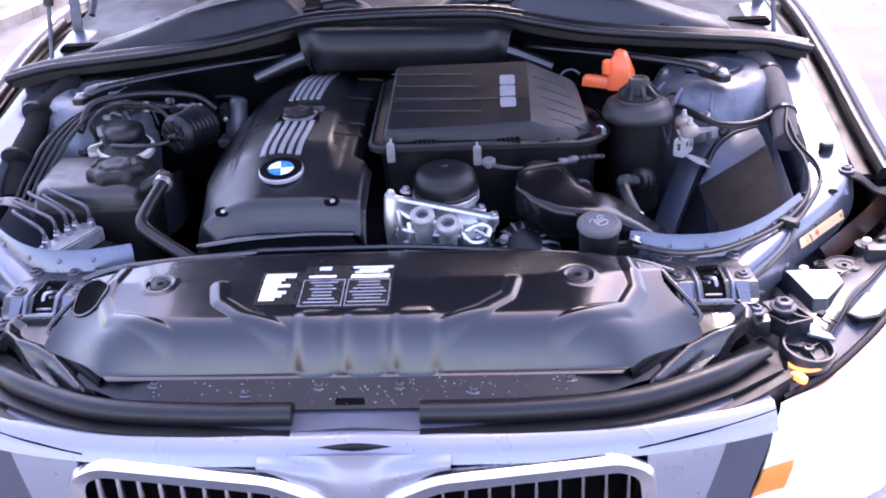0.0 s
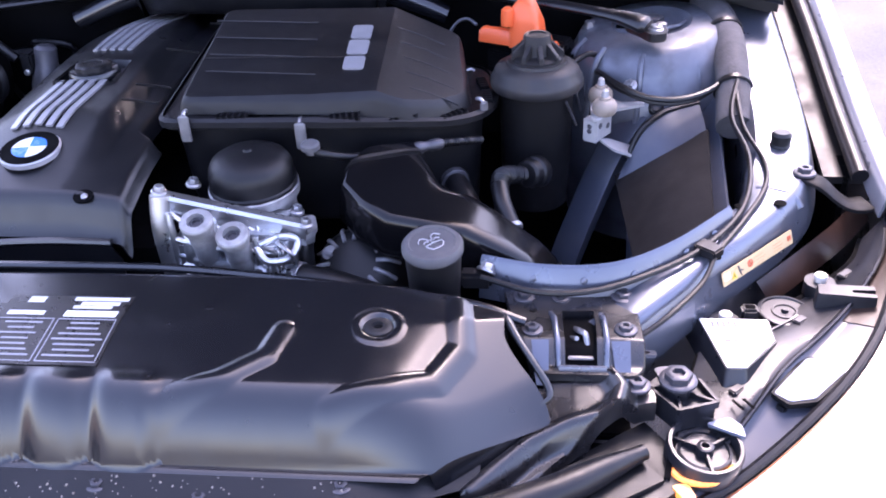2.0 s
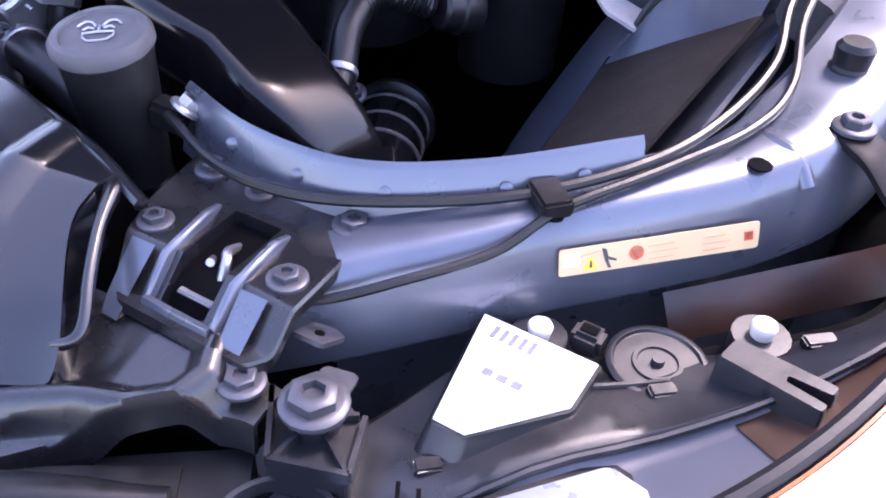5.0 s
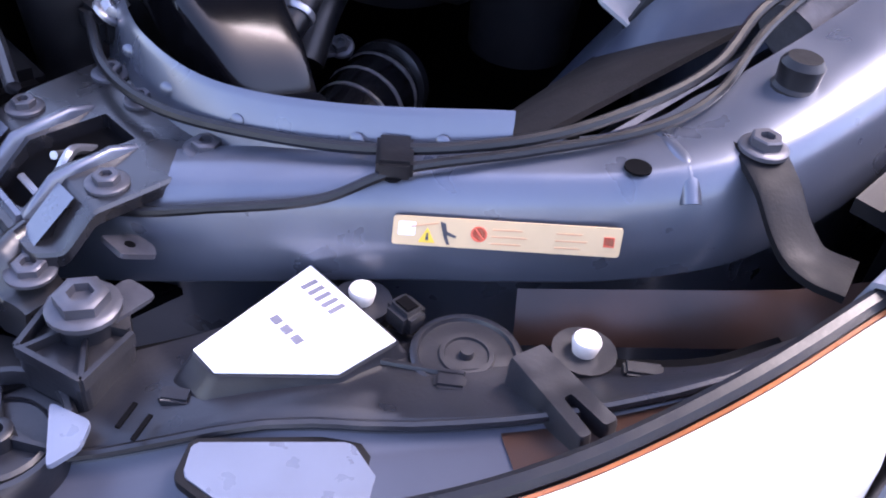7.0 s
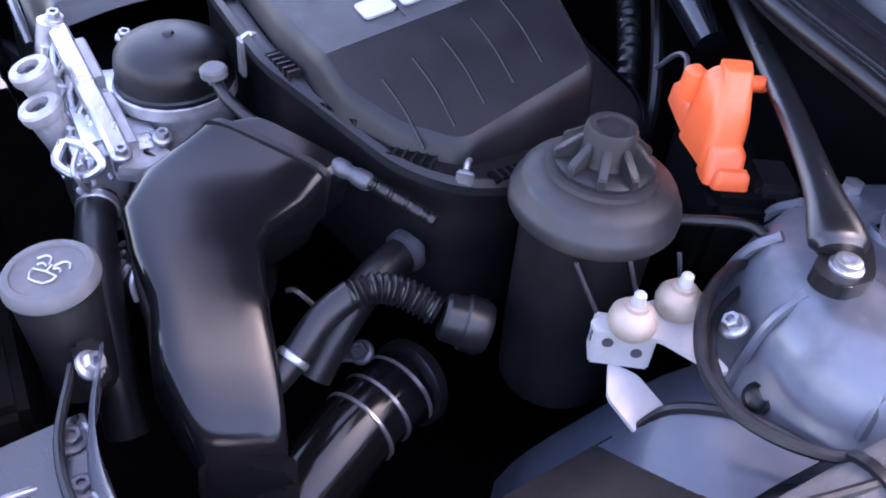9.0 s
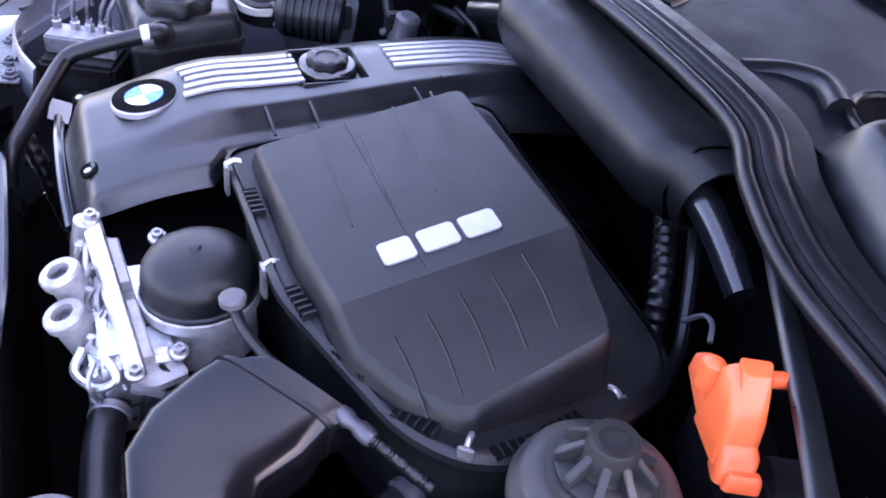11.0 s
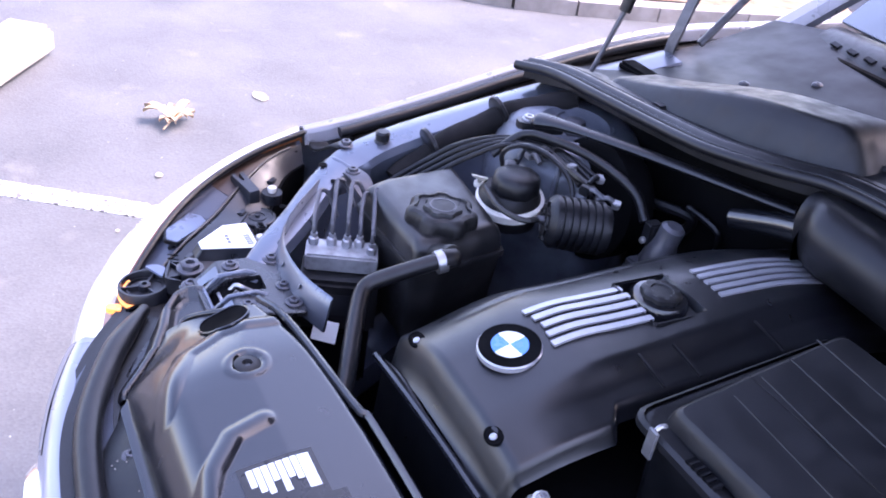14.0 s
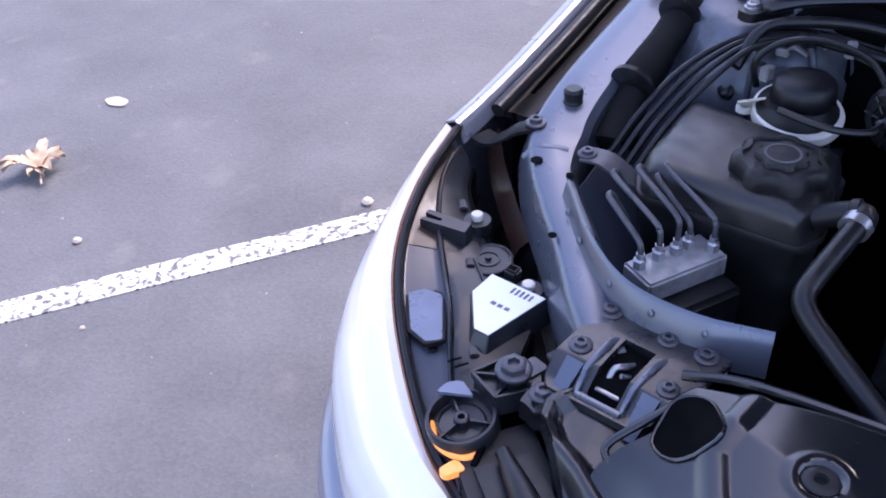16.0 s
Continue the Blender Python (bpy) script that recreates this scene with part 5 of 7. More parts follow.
for pts in (((0.0255, -0.0020), (0.0285, -0.0030), (0.0300, -0.0085), (0.0272, -0.0080)), ((0.0282, -0.0070), (0.0350, -0.0100), (0.0346, -0.0112), (0.0276, -0.0090)), ((0.0272, -0.0085), (0.0292, -0.0085), (0.0318, -0.0150), (0.0300, -0.0150))):
    part("bar_mark", slab(list(pts), 0.003, 0.0034, 0, None, LM), INK, lbl)
part("ring_bar", slab([(0.0438, -0.0050), (0.0446, -0.0044), (0.0504, -0.0110), (0.0496, -0.0116)], 0.003, 0.0036, 0, None, LM), RED, lbl)
part("corner_mark", lathe(LM @ Vector((0.1165, -0.0080, 0.003)), [(0.0040, 0), (0.0040, 0.0005), (0.0033, 0.0005), (0.0033, 0)], 4, nrm), RED, lbl)
part("ring", lathe(LM @ Vector((0.047, -0.008, 0.003)), [(0.0045, 0), (0.0045, 0.0005), (0.0034, 0.0005), (0.0034, 0)], 18, nrm), RED, lbl)
for k in range(3):
    part("print_line", box(0.054, 0.070 + 0.003 * (k % 2), -0.0054 - 0.004 * k, -0.0046 - 0.004 * k, 0.003, 0.0034, 0, None, LM), FADEDRED, lbl)
    part("print_line", box(0.088, 0.102 + 0.003 * (k % 2), -0.0054 - 0.004 * k, -0.0046 - 0.004 * k, 0.003, 0.0034, 0, None, LM), FADEDRED, lbl)

# cables along the right rail
cab = thing("rail_cable", (0.66, 0.17, 0.77), "thin black cables clipped along the rail", "cable")
part("upper_cable", tube([(0.40, 0.118, 0.775), (0.46, 0.098, 0.770), (0.52, 0.100, 0.771), (0.58, 0.125, 0.776), (0.640, 0.165, 0.783), (0.69, 0.222, 0.793), (0.715, 0.28, 0.803), (0.725, 0.35, 0.815), (0.715, 0.42, 0.835), (0.735, 0.50, 0.86)], 0.0035, 8, 8), RUBBER, cab)
part("lower_cable", tube([(0.560, 0.052, 0.742), (0.578, 0.062, 0.748), (0.602, 0.080, 0.757), (0.640, 0.125, 0.766), (0.662, 0.165, 0.782), (0.70, 0.222, 0.792), (0.733, 0.28, 0.802), (0.742, 0.33, 0.812), (0.728, 0.40, 0.828), (0.728, 0.47, 0.85)], 0.003, 8, 8), RUBBER, cab)
part("cable_clip", box(-0.010, 0.010, -0.014, 0.014, 0, 0.012, 0.002, None, Matrix.Translation((0.652, 0.168, 0.777)) @ Matrix.Rotation(radians(48), 4, "Z")), RUBBER, cab, "black cable clip")

# ---- engine cover ----
engine_cover = thing("engine_cover", (-0.18, 0.45, 0.76), "black moulded plastic engine cover with silver stripes", "engine cover")


def ec_z(x, y):
    """Height of the cover over the plan."""
    t = (y - 0.165) / 0.62
    crown = 0.835 + 0.045 * step(-0.02, 0.30, t) + 0.010 * step(0.3, 0.7, t) - 0.022 * step(0.75, 1.05, t)
    c = -0.155
    d = (x - c)
    z = crown - (1.6 * max(0, -d - 0.03) ** 2 * 2.2) - 0.35 * max(0, d - 0.05) ** 1.4
    return z


def ec_edge(y):
    t = (y - 0.165) / 0.62
    return -0.318 - 0.055 * step(0, 0.6, t) + 0.03 * step(0.55, 1.0, t), -0.022 - 0.022 * step(0.305, 0.325, y)


def ec_fn(u, v):
    y = 0.165 + 0.625 * v
    xl, xr = ec_edge(y)
    xl += 0.035 * step(0.05, 0.0, v)
    x = xl + (xr - xl) * u
    z = ec_z(x, y)
    z -= 0.045 * step(0.07, 0.0, u) ** 1.5 + 0.018 * step(0.96, 1.0, u)
    z -= 0.045 * step(0.045, 0.0, v) ** 1.3
    # shallow waist line and the recess of the oil filler
    gx = abs(x - (-0.262 - 0.050 * (y - 0.25)))
    z -= 0.0035 * (1 - step(0.002, 0.010, gx)) * step(0.22, 0.32, y) * step(0.72, 0.55, y)
    fold = -0.085 - 0.06 * (y - 0.30)
    z -= 0.016 * step(fold - 0.014, fold + 0.016, x) * step(0.22, 0.34, y)
    if abs(x + 0.172) < 0.040 and abs(y - 0.468) < 0.036:
        z -= 0.010
    return Vector((x, y, z))


part("shell", sheet(ec_fn, 90, 120, 0.003), COVER, engine_cover, "", 50)
part("front_skirt", sheet(lambda u, v: Vector((-0.285 + 0.250 * u, 0.167 - 0.004 * math.sin(math.pi * u) - 0.006 * v, ec_fn(0.12 + 0.88 * u, 0.0).z - 0.002 - 0.10 * v)), 24, 6, 0.003), COVER, engine_cover)
part("front_lip", tube([(-0.300, 0.160, 0.770), (-0.22, 0.157, 0.783), (-0.12, 0.157, 0.790), (-0.04, 0.160, 0.787)], 0.005, 8, 6), GLOSS, engine_cover)


def on_cover(x0, x1, y0, y1, lift, nu=6, nv=12, shear=0.0):
    return sheet(lambda u, v: Vector((x0 + (x1 - x0) * u + shear * v, y0 + (y1 - y0) * v, ec_z(x0 + (x1 - x0) * u + shear * v, y0 + (y1 - y0) * v) + lift)), nu, nv, 0.003)


for k in range(5):
    x = -0.212 + 0.0155 * k
    part("silver_stripe", on_cover(x, x + 0.0085, 0.302 - 0.010 * abs(k - 2) * 0.3, 0.432, 0.004, 2, 10, 0.004), SILVER, engine_cover, "silver trim stripe")
for k in range(5):
    x = -0.208 + 0.0135 * k
    part("silver_stripe", on_cover(x, x + 0.0075, 0.545, 0.775, 0.003, 2, 14, 0.006), SILVER, engine_cover, "silver trim stripe")
badge = part("roundel", lathe((-0.168, 0.257, ec_z(-0.168, 0.257) - 0.002), [(0.0375, 0), (0.0375, 0.006), (0.036, 0.0075), (0.034, 0.0072), (0.0, 0.007)], 40, (0, -0.16, 1)), SILVER, engine_cover, "round silver-rimmed badge")
part("black_ring", lathe((-0.168, 0.257, ec_z(-0.168, 0.257) - 0.002), [(0.0357, 0.006), (0.0357, 0.0084), (0.0225, 0.0084)], 40, (0, -0.16, 1)), BLACK, badge)
bq = Vector((0, 0, 1)).rotation_difference(Vector((0, -0.16, 1))).to_matrix().to_4x4()
for k in range(4):
    a0 = k * math.pi / 2 + 0.15
    pts = [(0, 0)] + [(0.0215 * math.cos(a0 + j * math.pi / 16), 0.0215 * math.sin(a0 + j * math.pi / 16)) for j in range(9)]
    part("quarter", slab(pts, 0.007, 0.0092, 0, None, Matrix.Translation((-0.168, 0.257, ec_z(-0.168, 0.257) - 0.002)) @ bq), BLUE if k % 2 == 0 else ENAMEL, badge)
for q in ((-0.258, 0.190), (-0.075, 0.188)):
    xl, xr = ec_edge(q[1])
    v = (q[1] - 0.165) / 0.625
    here = ec_fn((q[0] - xl - 0.035 * step(0.05, 0.0, v)) / (xr - xl - 0.035 * step(0.05, 0.0, v)), v).z
    part("screw_well", lathe((q[0], q[1], here - 0.002), [(0.0115, 0), (0.0110, 0.0032), (0.0100, 0.0036), (0.0092, 0.0028), (0.0, 0.0024)], 22, (0, -0.42, 1), None, lambda a: 1 + 0.12 * math.cos(2 * a)), BLACK, engine_cover, "dark recessed screw hole")
    part("cover_screw", lathe((q[0] + 0.002, q[1] - 0.002, here + 0.0002), [(0.0042, 0), (0.0042, 0.0012), (0.0028, 0.0020), (0.0, 0.0016)], 12, (0, -0.42, 1)), STEEL, engine_cover)
cap = part("oil_filler_cap", lathe((-0.172, 0.468, 0.868), [(0.034, 0), (0.036, 0.004), (0.036, 0.016), (0.033, 0.021), (0.024, 0.0225), (0.0, 0.0225)], 32), GLOSS, engine_cover, "round black oil filler cap")
part("cap_grip", lathe((-0.172, 0.468, 0.8885), [(0.025, 0), (0.0245, 0.007), (0.022, 0.009), (0.014, 0.009), (0.013, 0.0075), (0.0, 0.0075)], 40, (0, 0, 1), None, lambda a: 1 + 0.05 * math.tanh(2 * math.cos(8 * a))), PLASTIC, cap)
bm = bmesh.new()
for x0, x1, y0, y1 in ((-0.218, -0.212, 0.428, 0.51), (-0.132, -0.126, 0.428, 0.51), (-0.212, -0.132, 0.424, 0.430), (-0.212, -0.132, 0.508, 0.514)):
    box(x0, x1, y0, y1, 0.868, 0.886, 0.002, bm)
part("filler_frame", bm, COVER, engine_cover)
for y in (0.375, 0.425, 0.55):
    part("moulded_line", on_cover(-0.095, -0.045, y, y + 0.003, 0.0015, 6, 2), PLASTIC, engine_cover)
part("rear_lid", on_cover(-0.35, -0.05, 0.775, 0.84, -0.012, 10, 4), COVER, engine_cover)

# ---- air filter box ----
airbox = thing("air_filter_box", (0.18, 0.45, 0.80), "black plastic air filter box with ribbed lid", "air filter box")
RIM = [(-0.020, 0.322), (0.200, 0.330), (0.345, 0.385), (0.384, 0.420), (0.398, 0.465), (0.386, 0.560), (0.352, 0.628), (0.320, 0.645), (0.0, 0.600), (-0.018, 0.585)]


def rim_z(x, y):
    return 0.876 + 0.13 * (y - 0.33) * step(0.36, 0.1, x) - 0.030 * step(0.15, 0.40, x) - 0.016 * step(0.56, 0.64, y) * step(0.2, 0.3, x)


def rim_ring(grow, dz, r=0.022):
    c = Vector((0.18, 0.46))
    out = []
    for x, y in rounded(RIM, r, 4):
        d = Vector((x, y)) - c
        p = c + d * (1 + grow / d.length)
        out.append(Vector((p.x, p.y, rim_z(x, y) + dz)))
    return out


bm = bmesh.new()
join_rings(bm, [rim_ring(-0.020, -0.16), rim_ring(-0.014, -0.05), rim_ring(-0.010, -0.020), rim_ring(0.004, -0.016), rim_ring(0.005, -0.006), rim_ring(0.0, -0.002), rim_ring(-0.006, -0.002)], True, True)
part("lower_case", bm, PLASTIC, airbox)
TOP = [(0.002, 0.345), (0.175, 0.350), (0.255, 0.3572), (0.288, 0.362), (0.332, 0.392), (0.364, 0.432), (0.346, 0.564), (0.255, 0.562), (0.008, 0.560)]


def lid_z(x, y):
    z = 0.8935 + 0.235 * (y - 0.345)
    return z - 0.47 * max(0, x - 0.255)


bm = bmesh.new()


def top_ring(grow, dz):
    c = Vector((0.18, 0.455))
    out = []
    for x, y in rounded(TOP, 0.012, 4):
        d = Vector((x, y)) - c
        p = c + d * (1 + grow / d.length)
        out.append(Vector((p.x, p.y, lid_z(p.x, p.y) + dz)))
    return out


low = [Vector((p.x, p.y, rim_z(p.x, p.y) - 0.005)) for p in [Vector((q.x, q.y)) for q in top_ring(0.009, 0)]]
join_rings(bm, [low, [a.lerp(b, 0.75) for a, b in zip(low, top_ring(0.004, -0.004))], top_ring(0.002, -0.003), top_ring(-0.003, 0.0)], True, False)
part("lid_skirt", bm, PLASTIC, airbox)
ring = top_ring(-0.003, 0.0)
bm = bmesh.new()
# lid plate: strips across, following the fold
bmf = bm.faces.new([bm.verts.new(p) for p in ring])
bmesh.ops.bisect_plane(bm, geom=bm.verts[:] + bm.edges[:] + bm.faces[:], plane_co=(0.255, 0, 0), plane_no=(1, 0, 0))
for v in bm.verts:
    v.co.z = lid_z(v.co.x, v.co.y)
part("lid_plate", bm, PLASTIC, airbox, "", 5)
part("rim_band", loft([rim_ring(0.006, -0.014), rim_ring(0.010, -0.012), rim_ring(0.010, -0.004), rim_ring(0.004, 0.0)], True, False), PLASTIC, airbox)
part("lid_crease", box(0.005, 0.245, 0.4345, 0.4355, 0, 0.0008, 0, None, Matrix.Translation((0, 0, lid_z(0, 0.435))) @ Matrix.Identity(4)), PLASTIC, airbox)
for k, y in enumerate((0.405, 0.445, 0.487, 0.530)):
    x0 = 0.018 - 0.006 * k
    part("lid_rib", tube([(x, y - 0.06 * (x - x0), lid_z(x, y - 0.06 * (x - x0)) - 0.0004) for x in (x0, x0 + 0.05, x0 + 0.10, x0 + 0.150)], 0.0014, 6, 4), PLASTIC, airbox)
for k in range(5):
    y = 0.402 + 0.030 * k
    x0 = 0.292 - 0.007 * k
    part("lid_rib", tube([(x0, y - 0.008, lid_z(x0, y - 0.008) - 0.0004), (x0 + 0.03, y - 0.002, lid_z(x0 + 0.03, y - 0.002) - 0.0004), (x0 + 0.064, y, lid_z(x0 + 0.064, y) - 0.0004)], 0.0014, 6, 4), PLASTIC, airbox)
# three raised silver blocks of the maker's name, read from the right
nm = Matrix.Translation((0.217, 0.458, lid_z(0.217, 0.458))) @ Matrix.Rotation(math.atan(0.235), 4, "X")
for k, (a, b) in enumerate(((-0.054, -0.024), (-0.018, 0.016), (0.021, 0.054))):
    part("silver_bar", slab(rounded([(-0.014, a), (0.014, a), (0.014, b), (-0.014, b)], 0.004), 0.0, 0.002, 0.0006, None, nm), SILVER, airbox, "raised silver block of the maker's mark")
# vents through the rim band
for x, y, a in ((0.215, 0.334, 12), (0.285, 0.360, 24), (0.350, 0.392, 40), (0.07, 0.326, 2), (0.394, 0.462, 95), (0.385, 0.510, 103)):
    m = Matrix.Translation((x, y, rim_z(x, y) + 0.001)) @ Matrix.Rotation(radians(a), 4, "Z")
    for k in range(5):
        part("vent_slot", box(-0.016 + k * 0.008 - 0.0022, -0.016 + k * 0.008 + 0.0022, -0.004, 0.009, -0.010, 0.0006, 0.0, None, m, 1), BLACK, airbox)
        part("vent_fin", box(-0.016 + k * 0.008 + 0.0026, -0.016 + k * 0.008 + 0.0048, -0.004, 0.009, -0.010, 0.0018, 0.0, None, m, 1), PLASTIC, airbox)
for q, a in (((0.012, 0.324, 0.880), 0), ((0.160, 0.328, 0.868), 5), ((0.381, 0.428, 0.853), 50), ((0.357, 0.572, 0.840), 110)):
    m = Matrix.Translation(q) @ Matrix.Rotation(radians(a), 4, "Z")
    clip = part("lid_clip", box(-0.007, 0.007, -0.012, -0.008, -0.014 if a > 9 else -0.034, 0.002, 0.0015, None, m), STEEL, airbox, "bright steel lid clip")
    part("clip_hook", tube([m @ Vector((0, -0.009, 0.002)), m @ Vector((0, -0.003, 0.005)), m @ Vector((0, 0.004, 0.003))], 0.0026, 6, 4, None, 1.0), STEEL, clip)

# ---- oil filter housing ----
ofh = thing("oil_filter_housing", (0.09, 0.24, 0.70), "cast aluminium oil filter housing with black screw cap", "oil filter")
part("screw_cap", lathe((0.106, 0.270, 0.808), [(0.0545, 0), (0.0555, 0.002), (0.0555, 0.006), (0.0535, 0.008), (0.053, 0.022), (0.0515, 0.030), (0.047, 0.037), (0.038, 0.0425), (0.026, 0.046), (0.012, 0.048), (0.006, 0.0485), (0.0045, 0.051), (0.0, 0.0515)], 48, (0, -0.06, 1), None, lambda a: 1 + 0.005 * math.cos(16 * a)), PLASTIC, ofh, "ribbed black screw cap")
part("cap_collar", lathe((0.106, 0.270, 0.795), [(0.050, -0.05), (0.050, 0.0), (0.057, 0.003), (0.057, 0.014), (0.052, 0.017)], 40, (0, -0.06, 1)), DULLALU, ofh)
part("casting", box(0.030, 0.170, 0.163, 0.245, 0.690, 0.792, 0.010), ALU, ofh, "bright ribbed aluminium casting")
P0, P1 = Vector((0.022, 0.184, 0.838)), Vector((0.186, 0.203, 0.788))
spine = P1 - P0
part("top_plate", sheet(lambda u, v: P0 + spine * u + Vector((0.004 * v, 0.026 * v - 0.006, -0.012 - 0.010 * v - 0.003 * math.sin(9 * u))), 16, 6, 0.010), DULLALU, ofh)
part("corner_plate", slab(rounded([(0.140, 0.196), (0.186, 0.192), (0.196, 0.214), (0.186, 0.246), (0.168, 0.240)], 0.006), 0, 0.007, 0.002, None, Matrix.Translation((0, 0, 0.772))), DULLALU, ofh)
for u0, u1 in ((0.10, 0.40), (0.52, 0.88)):
    part("cover_step", sweep([P0 + spine * u0 + Vector((0.003, 0.012, -0.004)), P0 + spine * u1 + Vector((0.003, 0.012, -0.004))], [(-0.006, -0.012), (0.006, -0.012), (0.006, -0.001), (0.004, 0.001), (-0.004, 0.001), (-0.006, -0.001)], 2), DULLALU, ofh)
part("cover_strip", sweep([P0 + Vector((0, -0.002, 0.004)), P0 + spine * 0.5 + Vector((0, -0.002, 0.004)), P1 + Vector((0, -0.002, 0.004))], [(-0.008, -0.018), (0.008, -0.018), (0.009, -0.002), (0.006, 0.002), (-0.006, 0.002), (-0.009, -0.002)], 4), ALU, ofh)
for q in ((0.074, 0.148, 0.826), (0.114, 0.147, 0.810)):
    boss = part("port_boss", lathe((q[0], q[1] + 0.012, q[2] - 0.034), [(0.0145, -0.09), (0.0155, 0.014), (0.0155, 0.021), (0.0185, 0.0235), (0.0195, 0.027), (0.0195, 0.033), (0.0180, 0.0355), (0.0105, 0.036), (0.0100, 0.028), (0.0, 0.028)], 28, (0, -0.34, 0.94)), DULLALU, ofh, "", 30)
    part("port_plug", lathe((q[0], q[1] + 0.002, q[2] - 0.006), [(0.0095, -0.004), (0.0095, 0.001), (0.006, 0.002), (0.005, -0.001)], 6, (0, -0.34, 0.94)), DARKSTEEL, boss)
for k in range(6):
    u = 0.06 + 0.15 * k
    a = P0 + spine * u + Vector((0, -0.008, -0.010))
    part("casting_rib", tube([a, a + Vector((0.004, -0.010, -0.026)), a + Vector((0.006, 0.002, -0.075))], 0.0032, 8, 4), ALU, ofh)
for a, b in ((0.05, 0.36), (0.30, 0.62), (0.60, 0.92)):
    p, q = P0 + spine * a + Vector((0, -0.010, -0.014)), P0 + spine * b + Vector((0, -0.010, -0.034))
    part("casting_rib", tube([p, p.lerp(q, 0.5) + Vector((0, -0.006, 0)), q], 0.003, 8, 4), ALU, ofh)
part("left_column", tube([(0.024, 0.178, 0.842), (0.022, 0.170, 0.80), (0.026, 0.168, 0.73)], 0.012, 12, 4), ALU, ofh)
part("open_web", tube([(0.135, 0.160, 0.782), (0.150, 0.150, 0.770), (0.172, 0.166, 0.766), (0.178, 0.184, 0.778), (0.160, 0.178, 0.788), (0.138, 0.164, 0.784)], 0.0045, 8, 6), ALU, ofh)
for q in ((0.022, 0.182, 0.842), (0.186, 0.200, 0.790), (0.040, 0.240, 0.822), (0.165, 0.240, 0.785)):
    bolt(q, 0.0062, STEEL, ofh, "housing_bolt", (0.2, 0, 1), 0.010, 1.5)
for k in range(9):
    x = 0.034 + 0.0165 * k
    zt = 0.826 - 0.30 * (x - 0.022) - 0.018 * (k % 3)
    part("casting_column", tube([(x, 0.168 + 0.004 * (k % 2), zt), (x + 0.002, 0.164, zt - 0.03), (x, 0.167, 0.695)], 0.0042 + 0.0024 * (k % 3), 10, 3), ALU, ofh)
for k in range(4):
    z = 0.715 + 0.022 * k
    part("casting_rib", tube([(0.026, 0.166, z + 0.012), (0.09, 0.160, z), (0.165, 0.168, z - 0.010)], 0.0035, 8, 4), ALU, ofh)
for q in ((0.050, 0.160, 0.752), (0.095, 0.157, 0.735), (0.135, 0.160, 0.748), (0.062, 0.158, 0.722)):
    part("casting_boss", lathe(q, [(0.009, 0.006), (0.009, -0.004), (0.006, -0.006), (0.004, -0.004)], 14, (0, 0.95, -0.3)), ALU, ofh)
part("wire_clip", tube([(0.158, 0.168, 0.785), (0.175, 0.160, 0.775), (0.178, 0.168, 0.755), (0.158, 0.168, 0.75)], 0.0025, 6, 6), STEEL, ofh)

# ---- intake duct and hoses ----
duct = thing("intake_duct", (0.34, 0.22, 0.72), "shiny black moulded intake duct", "duct")


def duct_section(left, right, h, back=0.0):
    """A rounded oblong hung from its two upper edges; back leans its foot along y."""
    a, b = Vector(left), Vector(right)
    mid, half = (a + b) / 2, (b - a) / 2
    down = Vector((0, back, -1)).normalized()
    down = (down - half.normalized() * down.dot(half.normalized())).normalized()
    out = []
    for k in range(40):
        t = 2 * math.pi * (k + 0.5) / 40
        c, s = math.cos(t), math.sin(t)
        out.append(mid + half * 1.05 * math.copysign(abs(c) ** 0.42, c) + down * (h / 2 - h / 2 * math.copysign(abs(s) ** 0.36, s) - 0.004))
    return out


DUCT = (((0.24, 0.3, 0.842), (0.31, 0.36, 0.822), 0.06, 0.0), ((0.228, 0.262, 0.836), (0.312, 0.336, 0.82), 0.062, 0.1), ((0.226, 0.246, 0.8245), (0.328, 0.312, 0.8145), 0.07, 0.2), ((0.255, 0.206, 0.822), (0.342, 0.276, 0.81), 0.07, 0.2), ((0.289, 0.181, 0.815), (0.356, 0.266, 0.806), 0.066, 0.2), ((0.335, 0.178, 0.807), (0.384, 0.26, 0.8), 0.062, 0.2), ((0.376, 0.181, 0.798), (0.412, 0.255, 0.782), 0.058, 0.1), ((0.42, 0.174, 0.7776), (0.444, 0.25, 0.7598), 0.054, 0.1), ((0.45, 0.178, 0.7565), (0.465, 0.245, 0.7455), 0.05, 0.0), ((0.473, 0.184, 0.731), (0.486, 0.239, 0.725), 0.044, 0.0), ((0.482, 0.184, 0.7), (0.495, 0.239, 0.695), 0.04, 0.0), ((0.484, 0.186, 0.64), (0.496, 0.237, 0.636), 0.038, 0.0))
part("shell", loft([duct_section(*q) for q in DUCT]), DUCTBLACK, duct, "", 60)
part("neck_flange", loft([duct_section((0.231, 0.272, 0.842), (0.312, 0.342, 0.824), 0.068, 0.1), duct_section((0.228, 0.264, 0.840), (0.314, 0.337, 0.823), 0.068, 0.1)]), PLASTIC, duct, "", 40)
for k in range(6):
    z = 0.722 - 0.0085 * k
    part("bellows_rib", loft([duct_section((0.474 + 0.0012 * k, 0.180, z), (0.492 + 0.0012 * k, 0.243, z - 0.004), 0.050), duct_section((0.475 + 0.0012 * k, 0.180, z - 0.004), (0.493 + 0.0012 * k, 0.243, z - 0.008), 0.050)]), RUBBER, duct)

